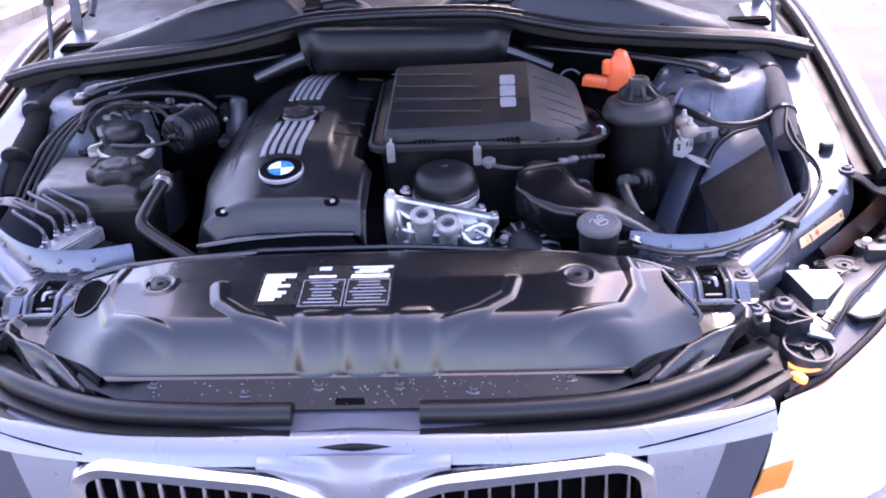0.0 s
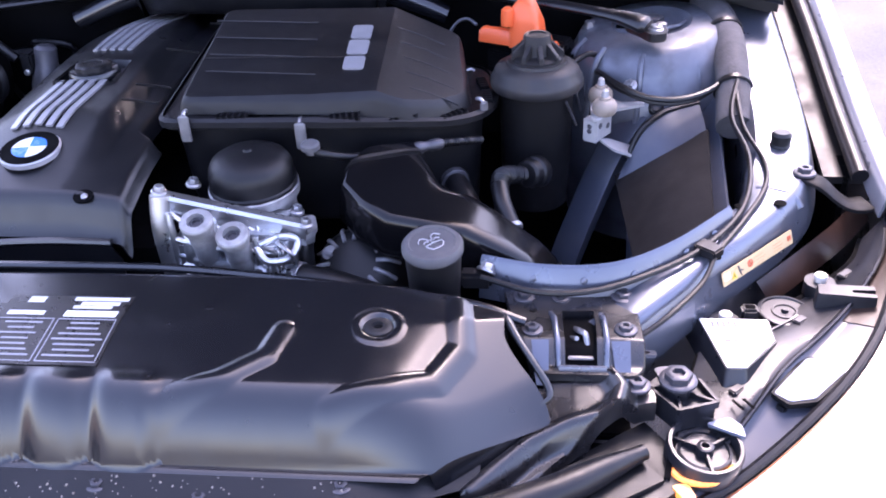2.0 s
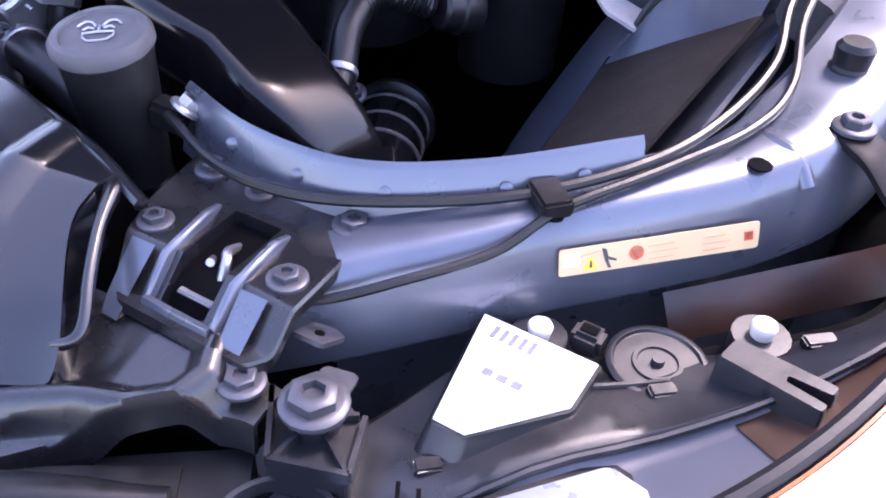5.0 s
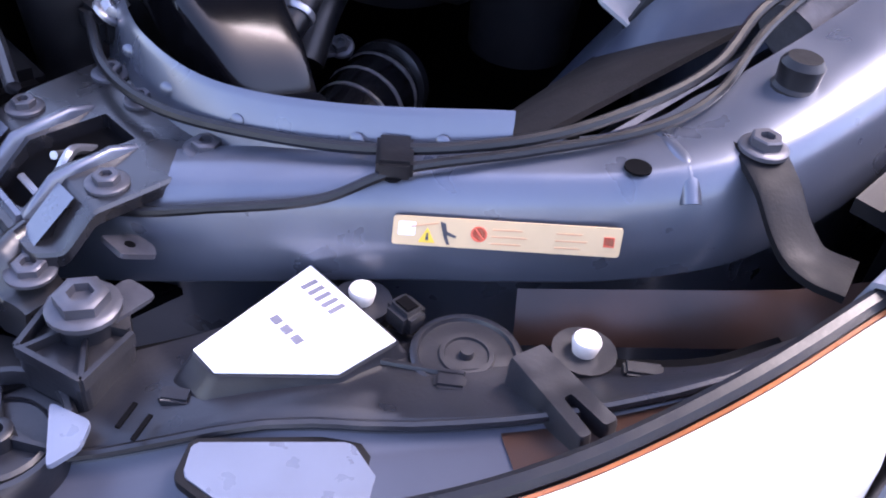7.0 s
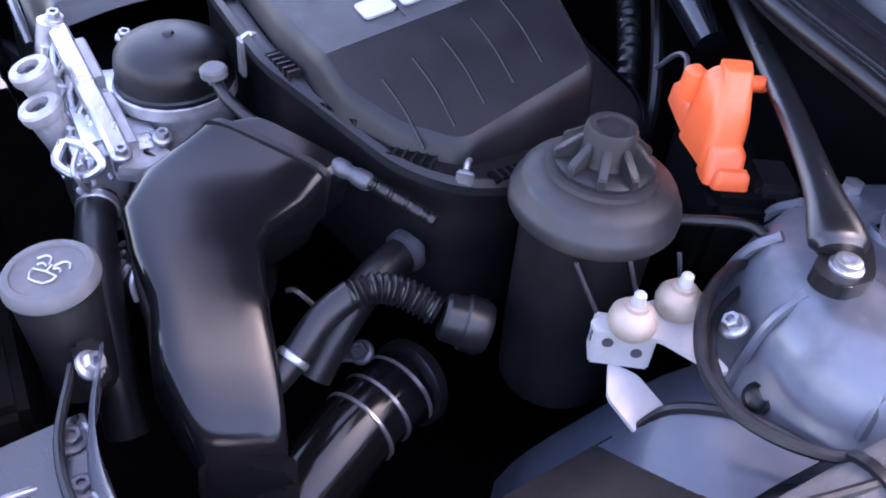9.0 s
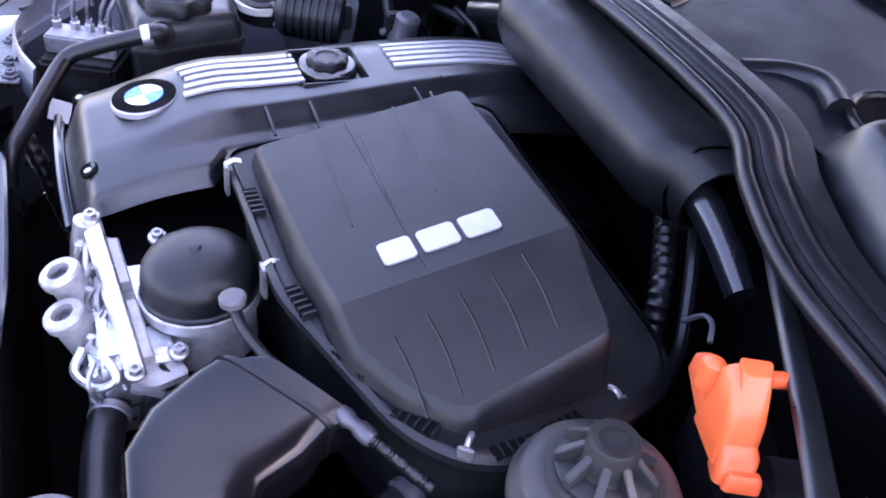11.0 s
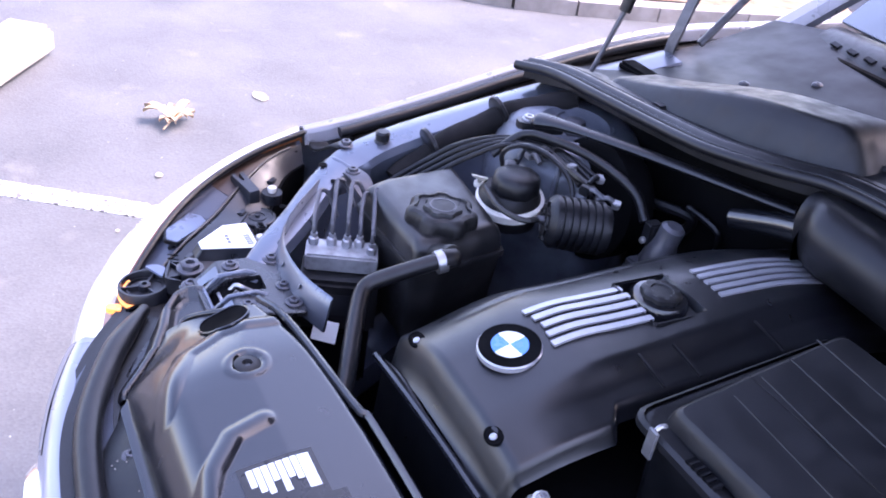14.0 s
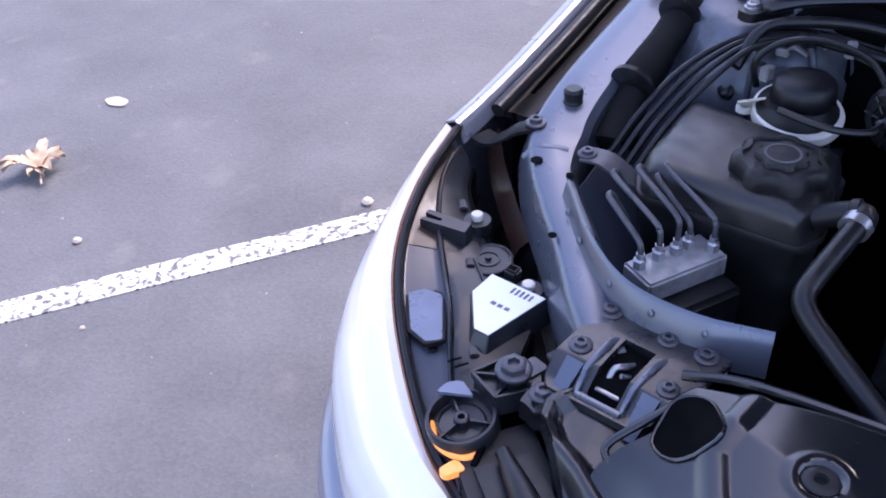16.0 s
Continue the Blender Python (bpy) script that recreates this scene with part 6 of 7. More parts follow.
ribbed = lambda base, amp, n: (lambda u: base + amp * (0.5 + 0.5 * math.sin(u * n * 2 * math.pi)))
breather = thing("breather_hose", (0.42, 0.33, 0.74), "black corrugated breather hose with a plug", "hose")
part("smooth_end", tube([(0.438, 0.245, 0.740), (0.430, 0.266, 0.752), (0.418, 0.292, 0.771), (0.413, 0.318, 0.783)], 0.0118, 12, 5), RUBBER, breather)
part("corrugated_run", tube([(0.413, 0.314, 0.781), (0.415, 0.338, 0.784), (0.424, 0.360, 0.777), (0.442, 0.378, 0.768)], ribbed(0.0098, 0.0032, 15), 14, 22), RUBBER, breather)
part("plug", lathe((0.446, 0.380, 0.767), [(0.016, 0), (0.019, 0.003), (0.020, 0.016), (0.0225, 0.018), (0.0225, 0.032), (0.019, 0.038), (0.012, 0.038)], 20, (0.50, 0.78, -0.22)), RUBBER, breather, "round black hose plug")
part("clamp", lathe((0.432, 0.262, 0.750), [(0.0130, 0), (0.0135, 0.001), (0.0135, 0.005), (0.0125, 0.006)], 14, (-0.35, 0.75, 0.5)), STEEL, breather)
big = thing("intake_hose", (0.43, 0.34, 0.68), "thick black intake hose with bright clamps", "hose")
part("hose", tube([(0.470, 0.235, 0.600), (0.445, 0.285, 0.622), (0.422, 0.330, 0.636), (0.408, 0.362, 0.640), (0.398, 0.392, 0.632)], 0.036, 22, 6), DUCTBLACK, big)
for q in ((0.426, 0.323, 0.634), (0.416, 0.344, 0.638), (0.405, 0.370, 0.639)):
    part("hose_clamp", lathe(q, [(0.0362, 0), (0.0374, 0.0005), (0.0374, 0.0035), (0.0362, 0.004)], 28, (-0.42, 0.90, 0.12)), STEEL, big, "bright steel hose clamp")
part("hose_mouth", lathe((0.402, 0.378, 0.638), [(0.037, 0), (0.041, 0.003), (0.041, 0.013), (0.036, 0.018)], 26, (-0.35, 0.92, -0.15)), RUBBER, big)
bolt((0.385, 0.343, 0.680), 0.008, DARKSTEEL, big, "hose_bolt", (0.3, -0.5, 0.8), 0.012, 1.4)
part("hose_stay", box(-0.006, 0.006, -0.03, 0.012, 0, 0.004, 0.001, None, Matrix.Translation((0.384, 0.338, 0.675)) @ Matrix.Rotation(radians(-20), 4, "Z")), DARKSTEEL, big)
pipe = thing("vacuum_line", (0.27, 0.31, 0.84), "thin black vacuum line with a grey valve", "hose")
part("line", tube([(0.180, 0.288, 0.846), (0.200, 0.290, 0.840), (0.225, 0.300, 0.832), (0.248, 0.311, 0.829), (0.275, 0.332, 0.823), (0.300, 0.350, 0.820)], 0.0055, 10, 8), RUBBER, pipe)
part("valve", lathe((0.300, 0.350, 0.820), [(0.0070, 0), (0.0082, 0.004), (0.0082, 0.012), (0.0065, 0.015), (0.0065, 0.022), (0.0082, 0.024), (0.0082, 0.036), (0.0060, 0.040)], 14, (0.90, 0.43, 0.0)), DARKSTEEL, pipe, "grey plastic valve")
part("tail", tube([(0.334, 0.367, 0.820), (0.358, 0.382, 0.816), (0.386, 0.401, 0.809)], ribbed(0.0048, 0.0015, 14), 10, 16), RUBBER, pipe)
part("end_cap", lathe((0.180, 0.288, 0.842), [(0.006, 0), (0.007, 0.006), (0.012, 0.008), (0.012, 0.014), (0.010, 0.016)], 16, (0, -0.1, 1)), GREYCAP, pipe, "grey valve cap")

# washer bottle filler
washer = thing("washer_filler", (0.35, 0.12, 0.70), "washer fluid filler neck with grey flip cap", "filler cap")
part("cap", lathe((0.348, 0.120, 0.806), [(0.031, 0), (0.034, 0.003), (0.034, 0.009), (0.031, 0.013), (0.026, 0.0135), (0.025, 0.012), (0.0, 0.012)], 36, (0, -0.12, 1)), GREYCAP, washer, "round grey flip cap with washer symbol")
WM = Matrix.Translation((0.348, 0.1185, 0.8192)) @ Matrix.Rotation(radians(6.8), 4, "X") @ Matrix.Rotation(radians(40), 4, "Z")
for line in (((-0.006, -0.012), (-0.010, -0.003), (0.010, -0.003), (0.006, -0.012), (-0.006, -0.012)), ((0.0, -0.002), (0.0, 0.005)), ((-0.002, 0.004), (-0.005, 0.010), (-0.010, 0.011), (-0.014, 0.006)), ((0.002, 0.004), (0.005, 0.010), (0.010, 0.011), (0.014, 0.006)), ((-0.003, 0.002), (-0.007, 0.004), (-0.010, 0.001)), ((0.003, 0.002), (0.007, 0.004), (0.010, 0.001))):
    part("symbol", tube([WM @ Vector((x, y, 0)) for x, y in line], 0.0008, 6, 2), SILVER, washer)
part("neck", lathe((0.348, 0.120, 0.806), [(0.026, -0.10), (0.029, -0.04), (0.031, -0.006), (0.031, 0.0)], 28, (0, -0.05, 1)), DUSTY, washer)
bolt((0.405, 0.128, 0.775), 0.008, STEEL, washer, "neck_bolt", (0.3, 0.5, 0.6), 0.010, 1.4)
part("neck_bracket", box(0.375, 0.412, 0.120, 0.140, 0.755, 0.775, 0.004), DUSTY, washer)

# coolant hose beside the housing
hose = thing("coolant_hose", (0.2, 0.18, 0.72), "dark upright coolant hose with a grey clamp", "hose")
part("hose", tube([(0.170, 0.232, 0.775), (0.174, 0.222, 0.758), (0.176, 0.212, 0.73), (0.178, 0.205, 0.66)], 0.012, 14, 6), RUBBER, hose)
part("clamp", lathe((0.1735, 0.224, 0.760), [(0.0125, 0), (0.0138, 0.001), (0.0138, 0.009), (0.0125, 0.010)], 18, (0.15, -0.4, -0.9)), GREYCAP, hose)
hose = thing("coolant_hose", (0.15, 0.13, 0.72), "dark coolant hose with a steel clamp behind the radiator", "hose")
part("hose", tube([(0.10, 0.205, 0.730), (0.15, 0.182, 0.732), (0.20, 0.167, 0.732), (0.24, 0.160, 0.726), (0.32, 0.149, 0.698), (0.36, 0.147, 0.640)], 0.018, 14, 6), RUBBER, hose)
part("clamp", lathe((0.172, 0.1755, 0.732), [(0.0185, 0), (0.0198, 0.001), (0.0198, 0.009), (0.0185, 0.010)], 18, (0.95, -0.30, 0.0)), STEEL, hose)
alt = thing("alternator", (0.24, 0.22, 0.70), "dark finned alternator casing", "alternator")
part("casing", lathe((0.245, 0.236, 0.692), [(0.012, 0.052), (0.030, 0.052), (0.046, 0.048), (0.056, 0.036), (0.058, 0.0), (0.058, -0.05)], 30, (-0.15, -0.55, 0.8)), PLASTIC, alt)
aq = Vector((0, 0, 1)).rotation_difference(Vector((-0.15, -0.55, 0.8))).to_matrix()
for k in range(16):
    a = k * 2 * math.pi / 16
    d = Vector((math.cos(a), math.sin(a), 0))
    part("fin", tube([Vector((0.245, 0.236, 0.692)) + aq @ (d * r + Vector((0, 0, h))) for r, h in ((0.030, 0.053), (0.046, 0.049), (0.056, 0.037))], 0.0028, 6, 3), DULLALU, alt)
part("casing_lug", lathe((0.205, 0.225, 0.735), [(0.012, -0.02), (0.012, 0.0), (0.009, 0.004), (0.004, 0.004)], 14, (-0.15, -0.55, 0.8)), DULLALU, alt)

ap = thing("air_pipe", (0.38, 0.36, 0.77), "smooth dark air pipe under the filter box", "hose")
part("pipe", tube([(0.402, 0.290, 0.690), (0.384, 0.322, 0.722), (0.364, 0.360, 0.742), (0.347, 0.398, 0.748)], 0.0165, 14, 6), RUBBER, ap)
part("fitting", lathe((0.350, 0.392, 0.748), [(0.017, 0), (0.020, 0.002), (0.020, 0.010), (0.013, 0.012), (0.012, 0.022), (0.008, 0.024)], 16, (-0.35, 0.92, 0.1)), DARKSTEEL, ap, "dull steel fitting")
part("wire_hook", tube([(0.330, 0.296, 0.722), (0.338, 0.300, 0.728), (0.348, 0.308, 0.722), (0.346, 0.314, 0.712)], 0.0022, 6, 5), STEEL, ap)

# ---- power steering reservoir ----
ps = thing("steering_fluid_reservoir", (0.452, 0.50, 0.68), "black power steering fluid reservoir with screw cap", "reservoir")
part("canister", lathe((0.459, 0.493, 0.672), [(0.047, 0), (0.050, 0.06), (0.0525, 0.19), (0.0525, 0.197)], 40), MATTBLACK, ps)
part("lid_flange", lathe((0.459, 0.493, 0.672), [(0.0545, 0.178), (0.0630, 0.179), (0.0650, 0.182), (0.0652, 0.190), (0.0640, 0.194), (0.0605, 0.198), (0.0590, 0.204), (0.0560, 0.208), (0.0460, 0.213), (0.0420, 0.2135), (0.0410, 0.217), (0.036, 0.218)], 44), RESLID, ps, "dusty grey stepped lid flange")
cap = part("screw_cap", lathe((0.459, 0.493, 0.889), [(0.036, 0), (0.036, 0.004), (0.034, 0.006), (0.022, 0.009), (0.0205, 0.012), (0.0190, 0.033), (0.0175, 0.0355), (0.012, 0.0360), (0.0115, 0.034), (0.0, 0.034)], 32), TAN, ps, "dusty black screw cap with star webs")
for k in range(9):
    a = k * 2 * math.pi / 9
    m = Matrix.Translation((0.459, 0.493, 0.890)) @ Matrix.Rotation(a, 4, "Z") @ Matrix.Rotation(math.pi / 2, 4, "X")
    part("grip", slab([(0.014, 0.002), (0.0370, 0.002), (0.0370, 0.011), (0.031, 0.0150), (0.0215, 0.024), (0.014, 0.026)], -0.0032, 0.0032, 0.0010, None, m), RESLID, cap)
part("outlet", tube([(0.50, 0.545, 0.855), (0.53, 0.575, 0.865), (0.545, 0.585, 0.862)], 0.0045, 10, 4), RUBBER, ps)

# cream nuts on their white bracket
br = thing("suspension_valve_bracket", (0.56, 0.48, 0.78), "white-painted steel bracket with two pale plastic nuts", "bracket")
bmx = Matrix.Translation((0.542, 0.447, 0.0)) @ Matrix.Rotation(radians(57), 4, "Z")
part("bracket_box", box(0.0, 0.044, 0.0, 0.022, 0.781, 0.8145, 0.002, None, bmx), PALESTEEL, br)
for hx, hz in ((0.010, 0.805), (0.032, 0.798)):
    part("bracket_hole", lathe(bmx @ Vector((hx, -0.0002, hz)), [(0.0042, -0.001), (0.0042, 0.0006), (0.0, 0.0006)], 14, bmx.to_3x3() @ Vector((0, -1, 0))), INK, br)
    part("bracket_hole", lathe(bmx @ Vector((-0.0002, 0.011, hz)), [(0.0036, -0.001), (0.0036, 0.0006), (0.0, 0.0006)], 14, bmx.to_3x3() @ Vector((-1, 0, 0))), INK, br)
part("bracket_plate", slab(rounded([(0.534, 0.446), (0.545, 0.444), (0.570, 0.482), (0.612, 0.500), (0.612, 0.508), (0.578, 0.508), (0.562, 0.530), (0.536, 0.532)], 0.004), 0.815, 0.819, 0.0012), PALESTEEL, br)
part("bracket_tab", loft([[Vector((x, y, 0.780 - 0.50 * (x - 0.545) + dz)) for x, y in rounded([(0.547, 0.462), (0.568, 0.449), (0.602, 0.460), (0.613, 0.470), (0.611, 0.488), (0.601, 0.495), (0.562, 0.480)], 0.004)] for dz in (0.0, 0.003, 0.0036)]), PALESTEEL, br)
part("tab_hole", lathe((0.592, 0.474, 0.7595), [(0.004, 0), (0.004, 0.0008), (0.003, 0.0008)], 12, (0.3, 0, 0.95)), INK, br)
for x, y in ((0.553, 0.467), (0.550, 0.511)):
    part("pale_nut", lathe((x, y, 0.819), [(0.0145, 0), (0.0165, 0.003), (0.0175, 0.009), (0.0165, 0.015), (0.012, 0.020), (0.0085, 0.021), (0.0080, 0.024), (0.004, 0.025)], 20), NUTCREAM, br, "aged cream plastic nut")
    part("nut_stem", lathe((x, y, 0.845), [(0.005, -0.004), (0.0055, 0.001), (0.0045, 0.004), (0.0045, 0.007), (0.0025, 0.009)], 10), PALESTEEL, br)
for p, q in (((0.515, 0.47, 0.80), (0.50, 0.452, 0.842)), ((0.522, 0.50, 0.81), (0.512, 0.487, 0.852)), ((0.53, 0.535, 0.81), (0.525, 0.525, 0.848))):
    part("wire_stop", tube([p, q], 0.0018, 6, 2), DARKSTEEL, br)

# jump-start terminal
term = thing("jump_start_terminal", (0.45, 0.61, 0.85), "bright orange jump-start terminal cap", "terminal cap")
CAP = Matrix(((0.894, 0.447, 0, 0.370), (-0.447, 0.894, 0, 0.643), (0, 0, 1, 0), (0, 0, 0, 1)))


def cap_block(s0, s1, w0, w1, levels, r=0.007):
    """Levels of (height, inset at the front, inset all round)."""
    return loft([[CAP @ Vector((x, y, z)) for x, y in rounded([(s0 + g, w0 + g), (s1 - g + f, w0 + g), (s1 - g + f, w1 - g), (s0 + g, w1 - g)], r)] for z, f, g in levels])


part("cap_dome", loft([[CAP @ Vector((x, y, z)) for x, y in rounded([(0.056 + g, -0.013 + g), (0.104 - g - f, -0.005 + g), (0.104 - g - f, 0.026 - g), (0.056 + g, 0.034 - g)], 0.008)] for z, f, g in ((0.866, -0.004, 0.0), (0.905, 0.002, 0.001), (0.926, 0.010, 0.003), (0.934, 0.016, 0.008), (0.937, 0.020, 0.014))]), ORANGE, term, "", 45)
part("cap_panel", loft([[CAP @ Vector((x, y, z)) for x, y in rounded([(0.064, 0.000), (0.094 - f, 0.001), (0.094 - f, 0.022), (0.064, 0.026)], 0.005)] for z, f in ((0.920, 0.0), (0.9385, 0.010), (0.940, 0.014))]), ORANGE, term, "", 45)
part("cap_foot", cap_block(0.092, 0.118, -0.004, 0.028, ((0.858, 0.0, 0.0), (0.882, -0.004, 0.001), (0.889, -0.010, 0.005))), ORANGE, term, "", 45)
part("cap_toe", cap_block(0.110, 0.124, 0.002, 0.032, ((0.858, 0.0, 0.0), (0.869, 0.0, 0.001), (0.873, 0.0, 0.004)), 0.005), ORANGE, term, "", 45)
part("cap_tongue", cap_block(0.002, 0.066, -0.010, 0.012, ((0.868, 0.0, 0.0), (0.884, 0.0, 0.001), (0.889, 0.0, 0.005)), 0.006), ORANGE, term, "", 45)
part("cap_knob", lathe(CAP @ Vector((0.056, -0.012, 0.900)), [(0.009, 0), (0.010, 0.012), (0.009, 0.024), (0.004, 0.028)], 16), ORANGE, term)
part("cap_tail", tube([CAP @ Vector((0.060, 0.030, 0.918)), CAP @ Vector((0.056, 0.045, 0.916))], 0.007, 10, 3), ORANGE, term)
part("cable_shoe", box(0.086, 0.130, 0.036, 0.072, 0.845, 0.868, 0.005, None, CAP), PLASTIC, term, "black cable shoe")
part("strap", tube([(0.366, 0.650, 0.888), (0.352, 0.660, 0.894), (0.335, 0.664, 0.888), (0.318, 0.662, 0.866)], 0.0025, 6, 5), DARKSTEEL, term)
part("terminal_base", box(0.01, 0.14, 0.0, 0.06, 0.78, 0.858, 0.008, None, CAP), BLACK, term)

# strut braces
for s in (-1, 1):
    brace = thing("strut_brace", sx((0.626, 0.555, 0.90), s), "black steel strut brace bolted to the tower", "brace", "strut braces")
    pts = [sx(p, s) for p in ((0.616, 0.560, 0.911), (0.596, 0.572, 0.916), (0.567, 0.590, 0.919), (0.492, 0.638, 0.920), (0.392, 0.701, 0.918), (0.262, 0.783, 0.914))]
    part("bar", tube(pts, lambda u: 0.0200 - 0.0085 * step(0.06, 0.55, u) - 0.005 * step(0.06, 0.0, u), 14, 8, None, 0.60), COVER, brace)
    part("foot", slab(rounded([(0.604, 0.560), (0.618, 0.532), (0.640, 0.538), (0.642, 0.565), (0.618, 0.590), (0.590, 0.605), (0.585, 0.588)], 0.008), 0.896, 0.908, 0.003) if s > 0 else mirror(slab(rounded([(0.604, 0.560), (0.618, 0.532), (0.640, 0.538), (0.642, 0.565), (0.618, 0.590), (0.590, 0.605), (0.585, 0.588)], 0.008), 0.896, 0.908, 0.003)), COVER, brace)
    bolt(sx((0.626, 0.555, 0.908), s), 0.0085, STEEL, brace, "brace_bolt", (0, 0, 1), 0.007, 1.3, False)

# hoses round the right tower
th = thing("tower_cable", (0.60, 0.52, 0.84), "black cables looping round the strut tower", "cable")
part("cable", tube([(0.545, 0.60, 0.83), (0.55, 0.555, 0.845), (0.572, 0.51, 0.845), (0.61, 0.478, 0.838), (0.655, 0.47, 0.838), (0.70, 0.49, 0.845), (0.735, 0.53, 0.86)], 0.0045, 8, 8), RUBBER, th)
part("cable", tube([(0.55, 0.61, 0.82), (0.562, 0.555, 0.832), (0.585, 0.51, 0.832), (0.63, 0.485, 0.826), (0.68, 0.49, 0.83), (0.72, 0.52, 0.845)], 0.0036, 8, 8), RUBBER, th)
bolt((0.592, 0.523, 0.836), 0.007, STEEL, th, "cable_bolt", (-0.3, -0.5, 0.8), 0.010, 1.5)
lh = thing("rail_hose", (0.74, 0.55, 0.86), "thick dark insulated hose beside the rail", "hose")
part("hose", tube([(0.725, 0.44, 0.81), (0.733, 0.52, 0.845), (0.738, 0.60, 0.87), (0.735, 0.68, 0.885), (0.72, 0.74, 0.89)], 0.024, 14, 6), FABRIC, lh)
lh = thing("rail_hose", (-0.74, 0.55, 0.86), "thick dark insulated hose beside the rail", "hose")
part("hose", tube([(-0.712, 0.375, 0.765), (-0.722, 0.44, 0.805), (-0.728, 0.53, 0.848), (-0.722, 0.62, 0.878), (-0.70, 0.70, 0.896)], lambda u: 0.027 - 0.006 * u + 0.002 * math.sin(u * 22), 14, 6), CARDBOARD, lh)

lug = thing("rail_lug", (0.72, 0.46, 0.80), "small grey steel lug beside the rail", "bracket")
part("plate", slab(rounded([(-0.016, -0.014), (0.016, -0.014), (0.012, 0.016), (-0.010, 0.016)], 0.006), 0, 0.003, 0.0008, None, Matrix.Translation((0.722, 0.462, 0.812)) @ Matrix.Rotation(radians(20), 4, "X")), BAYSHADEPAINT, lug)
part("lug_hole", lathe((0.722, 0.458, 0.8135), [(0.004, 0), (0.004, 0.0012), (0.003, 0.0012)], 12, (0, -0.34, 0.94)), BLACK, lug)

for hx, pts in ((1, ((0.731, 0.50, 0.838), (0.737, 0.63, 0.876))), (-1, ((-0.720, 0.43, 0.826), (-0.727, 0.56, 0.872)))):
    owner = [o for o in PLACE if o.name.startswith("rail_hose") and PLACE[o].translation.x * hx > 0][0]
    for p in pts:
        part("hose_band", lathe(p, [(0.0255 if hx > 0 else 0.029, 0), (0.027 if hx > 0 else 0.0305, 0.001), (0.027 if hx > 0 else 0.0305, 0.007), (0.0255 if hx > 0 else 0.029, 0.008)], 20, (0, 0.93, 0.36)), RUBBER, owner, "black hose band")

# cables behind the air box
rc = thing("engine_harness", (0.33, 0.70, 0.85), "black corrugated cable harness beside the air box", "cable")
part("conduit", tube([(0.11, 0.775, 0.885), (0.135, 0.76, 0.876), (0.19, 0.73, 0.85), (0.241, 0.70, 0.821), (0.26, 0.69, 0.76)], ribbed(0.010, 0.003, 22), 12, 24), RUBBER, rc)
part("cable", tube([(0.17, 0.775, 0.885), (0.20, 0.755, 0.87), (0.25, 0.725, 0.84), (0.29, 0.70, 0.80), (0.30, 0.69, 0.76)], 0.007, 8, 6), RUBBER, rc)

# ---- cowl duct and microfilter housings ----
cd = thing("cowl_air_duct", (0, 0.72, 0.90), "black moulded cowl air duct above the engine", "duct")


def cowl_duct_fn(u, v):
    x = -0.188 + 0.392 * u + (2 * u - 1) * 0.035 * (1 - v)
    e = step(0.12, 0.0, u) + step(0.88, 1.0, u)
    prof = ((0.775, 0.974), (0.718, 0.982), (0.702, 0.979), (0.690, 0.970), (0.682, 0.954), (0.682, 0.936), (0.690, 0.914), (0.697, 0.904), (0.73, 0.897))
    k = v * (len(prof) - 1)
    i = min(int(k), len(prof) - 2)
    f = k - i
    y, z = prof[i][0] + (prof[i + 1][0] - prof[i][0]) * f, prof[i][1] + (prof[i + 1][1] - prof[i][1]) * f
    return Vector((x, y + 0.03 * e, z - 0.012 * e - 0.012 * u))


part("shell", sheet(cowl_duct_fn, 40, 16, 0.004), PLASTIC, cd, "", 45)
for s in (-1, 1):
    x = -0.188 if s < 0 else 0.204
    bm = bmesh.new()
    rim = [Vector((x, y, z)) for y, z in ((0.775, 0.963), (0.745, 0.972), (0.72, 0.972), (0.705, 0.955), (0.695, 0.925), (0.705, 0.89), (0.775, 0.88))]
    bm.faces.new([bm.verts.new(p) for p in rim])
    bmesh.ops.solidify(bm, geom=bm.faces[:], thickness=0.004)
    part("end_wall", bm, COVER, cd)
    part("side_pipe", tube([(s * 0.19, 0.735, 0.925), (s * 0.25, 0.735, 0.905), (s * 0.315, 0.725, 0.880)], lambda u: 0.020 - 0.004 * u, 14, 5), GLOSS, cd)

for s in (-1, 1):
    mf = thing("microfilter_housing", sx((0.45, 0.86, 0.92), s), "large smooth black cabin filter housing on the cowl", "filter housing", "cabin filter housings")

    def dome_fn(u, v, s=s):
        x = 0.20 + 0.52 * u
        base_y0, base_y1 = 0.835 - 0.22 * u + 0.12 * u * u, 0.99 - 0.10 * u
        y = base_y0 + (base_y1 - base_y0) * v
        hump = min(1.0, (math.sin(math.pi * min(max(v, 0.0), 1.0)) * 1.6)) ** 0.8
        along = step(0.0, 0.16, u) * (1 - 0.55 * step(0.35, 1.0, u)) * step(1.0, 0.93, u)
        return Vector((s * x, y, 0.955 - 0.055 * u + 0.085 * hump * along))

    part("lid", sheet(dome_fn, 44, 20, 0.003), DUSTY if s < 0 else COVER, mf, "", 60)
    part("catch", box(s * 0.55 - 0.012, s * 0.55 + 0.012, 0.742, 0.765, 0.925, 0.955, 0.003), RUBBER, mf)
    part("hose_elbow", tube([sx((0.19, 0.90, 0.985), s), sx((0.14, 0.92, 0.985), s), sx((0.10, 0.90, 0.98), s), sx((0.08, 0.86, 0.975), s)], 0.016, 10, 6), RUBBER, mf)

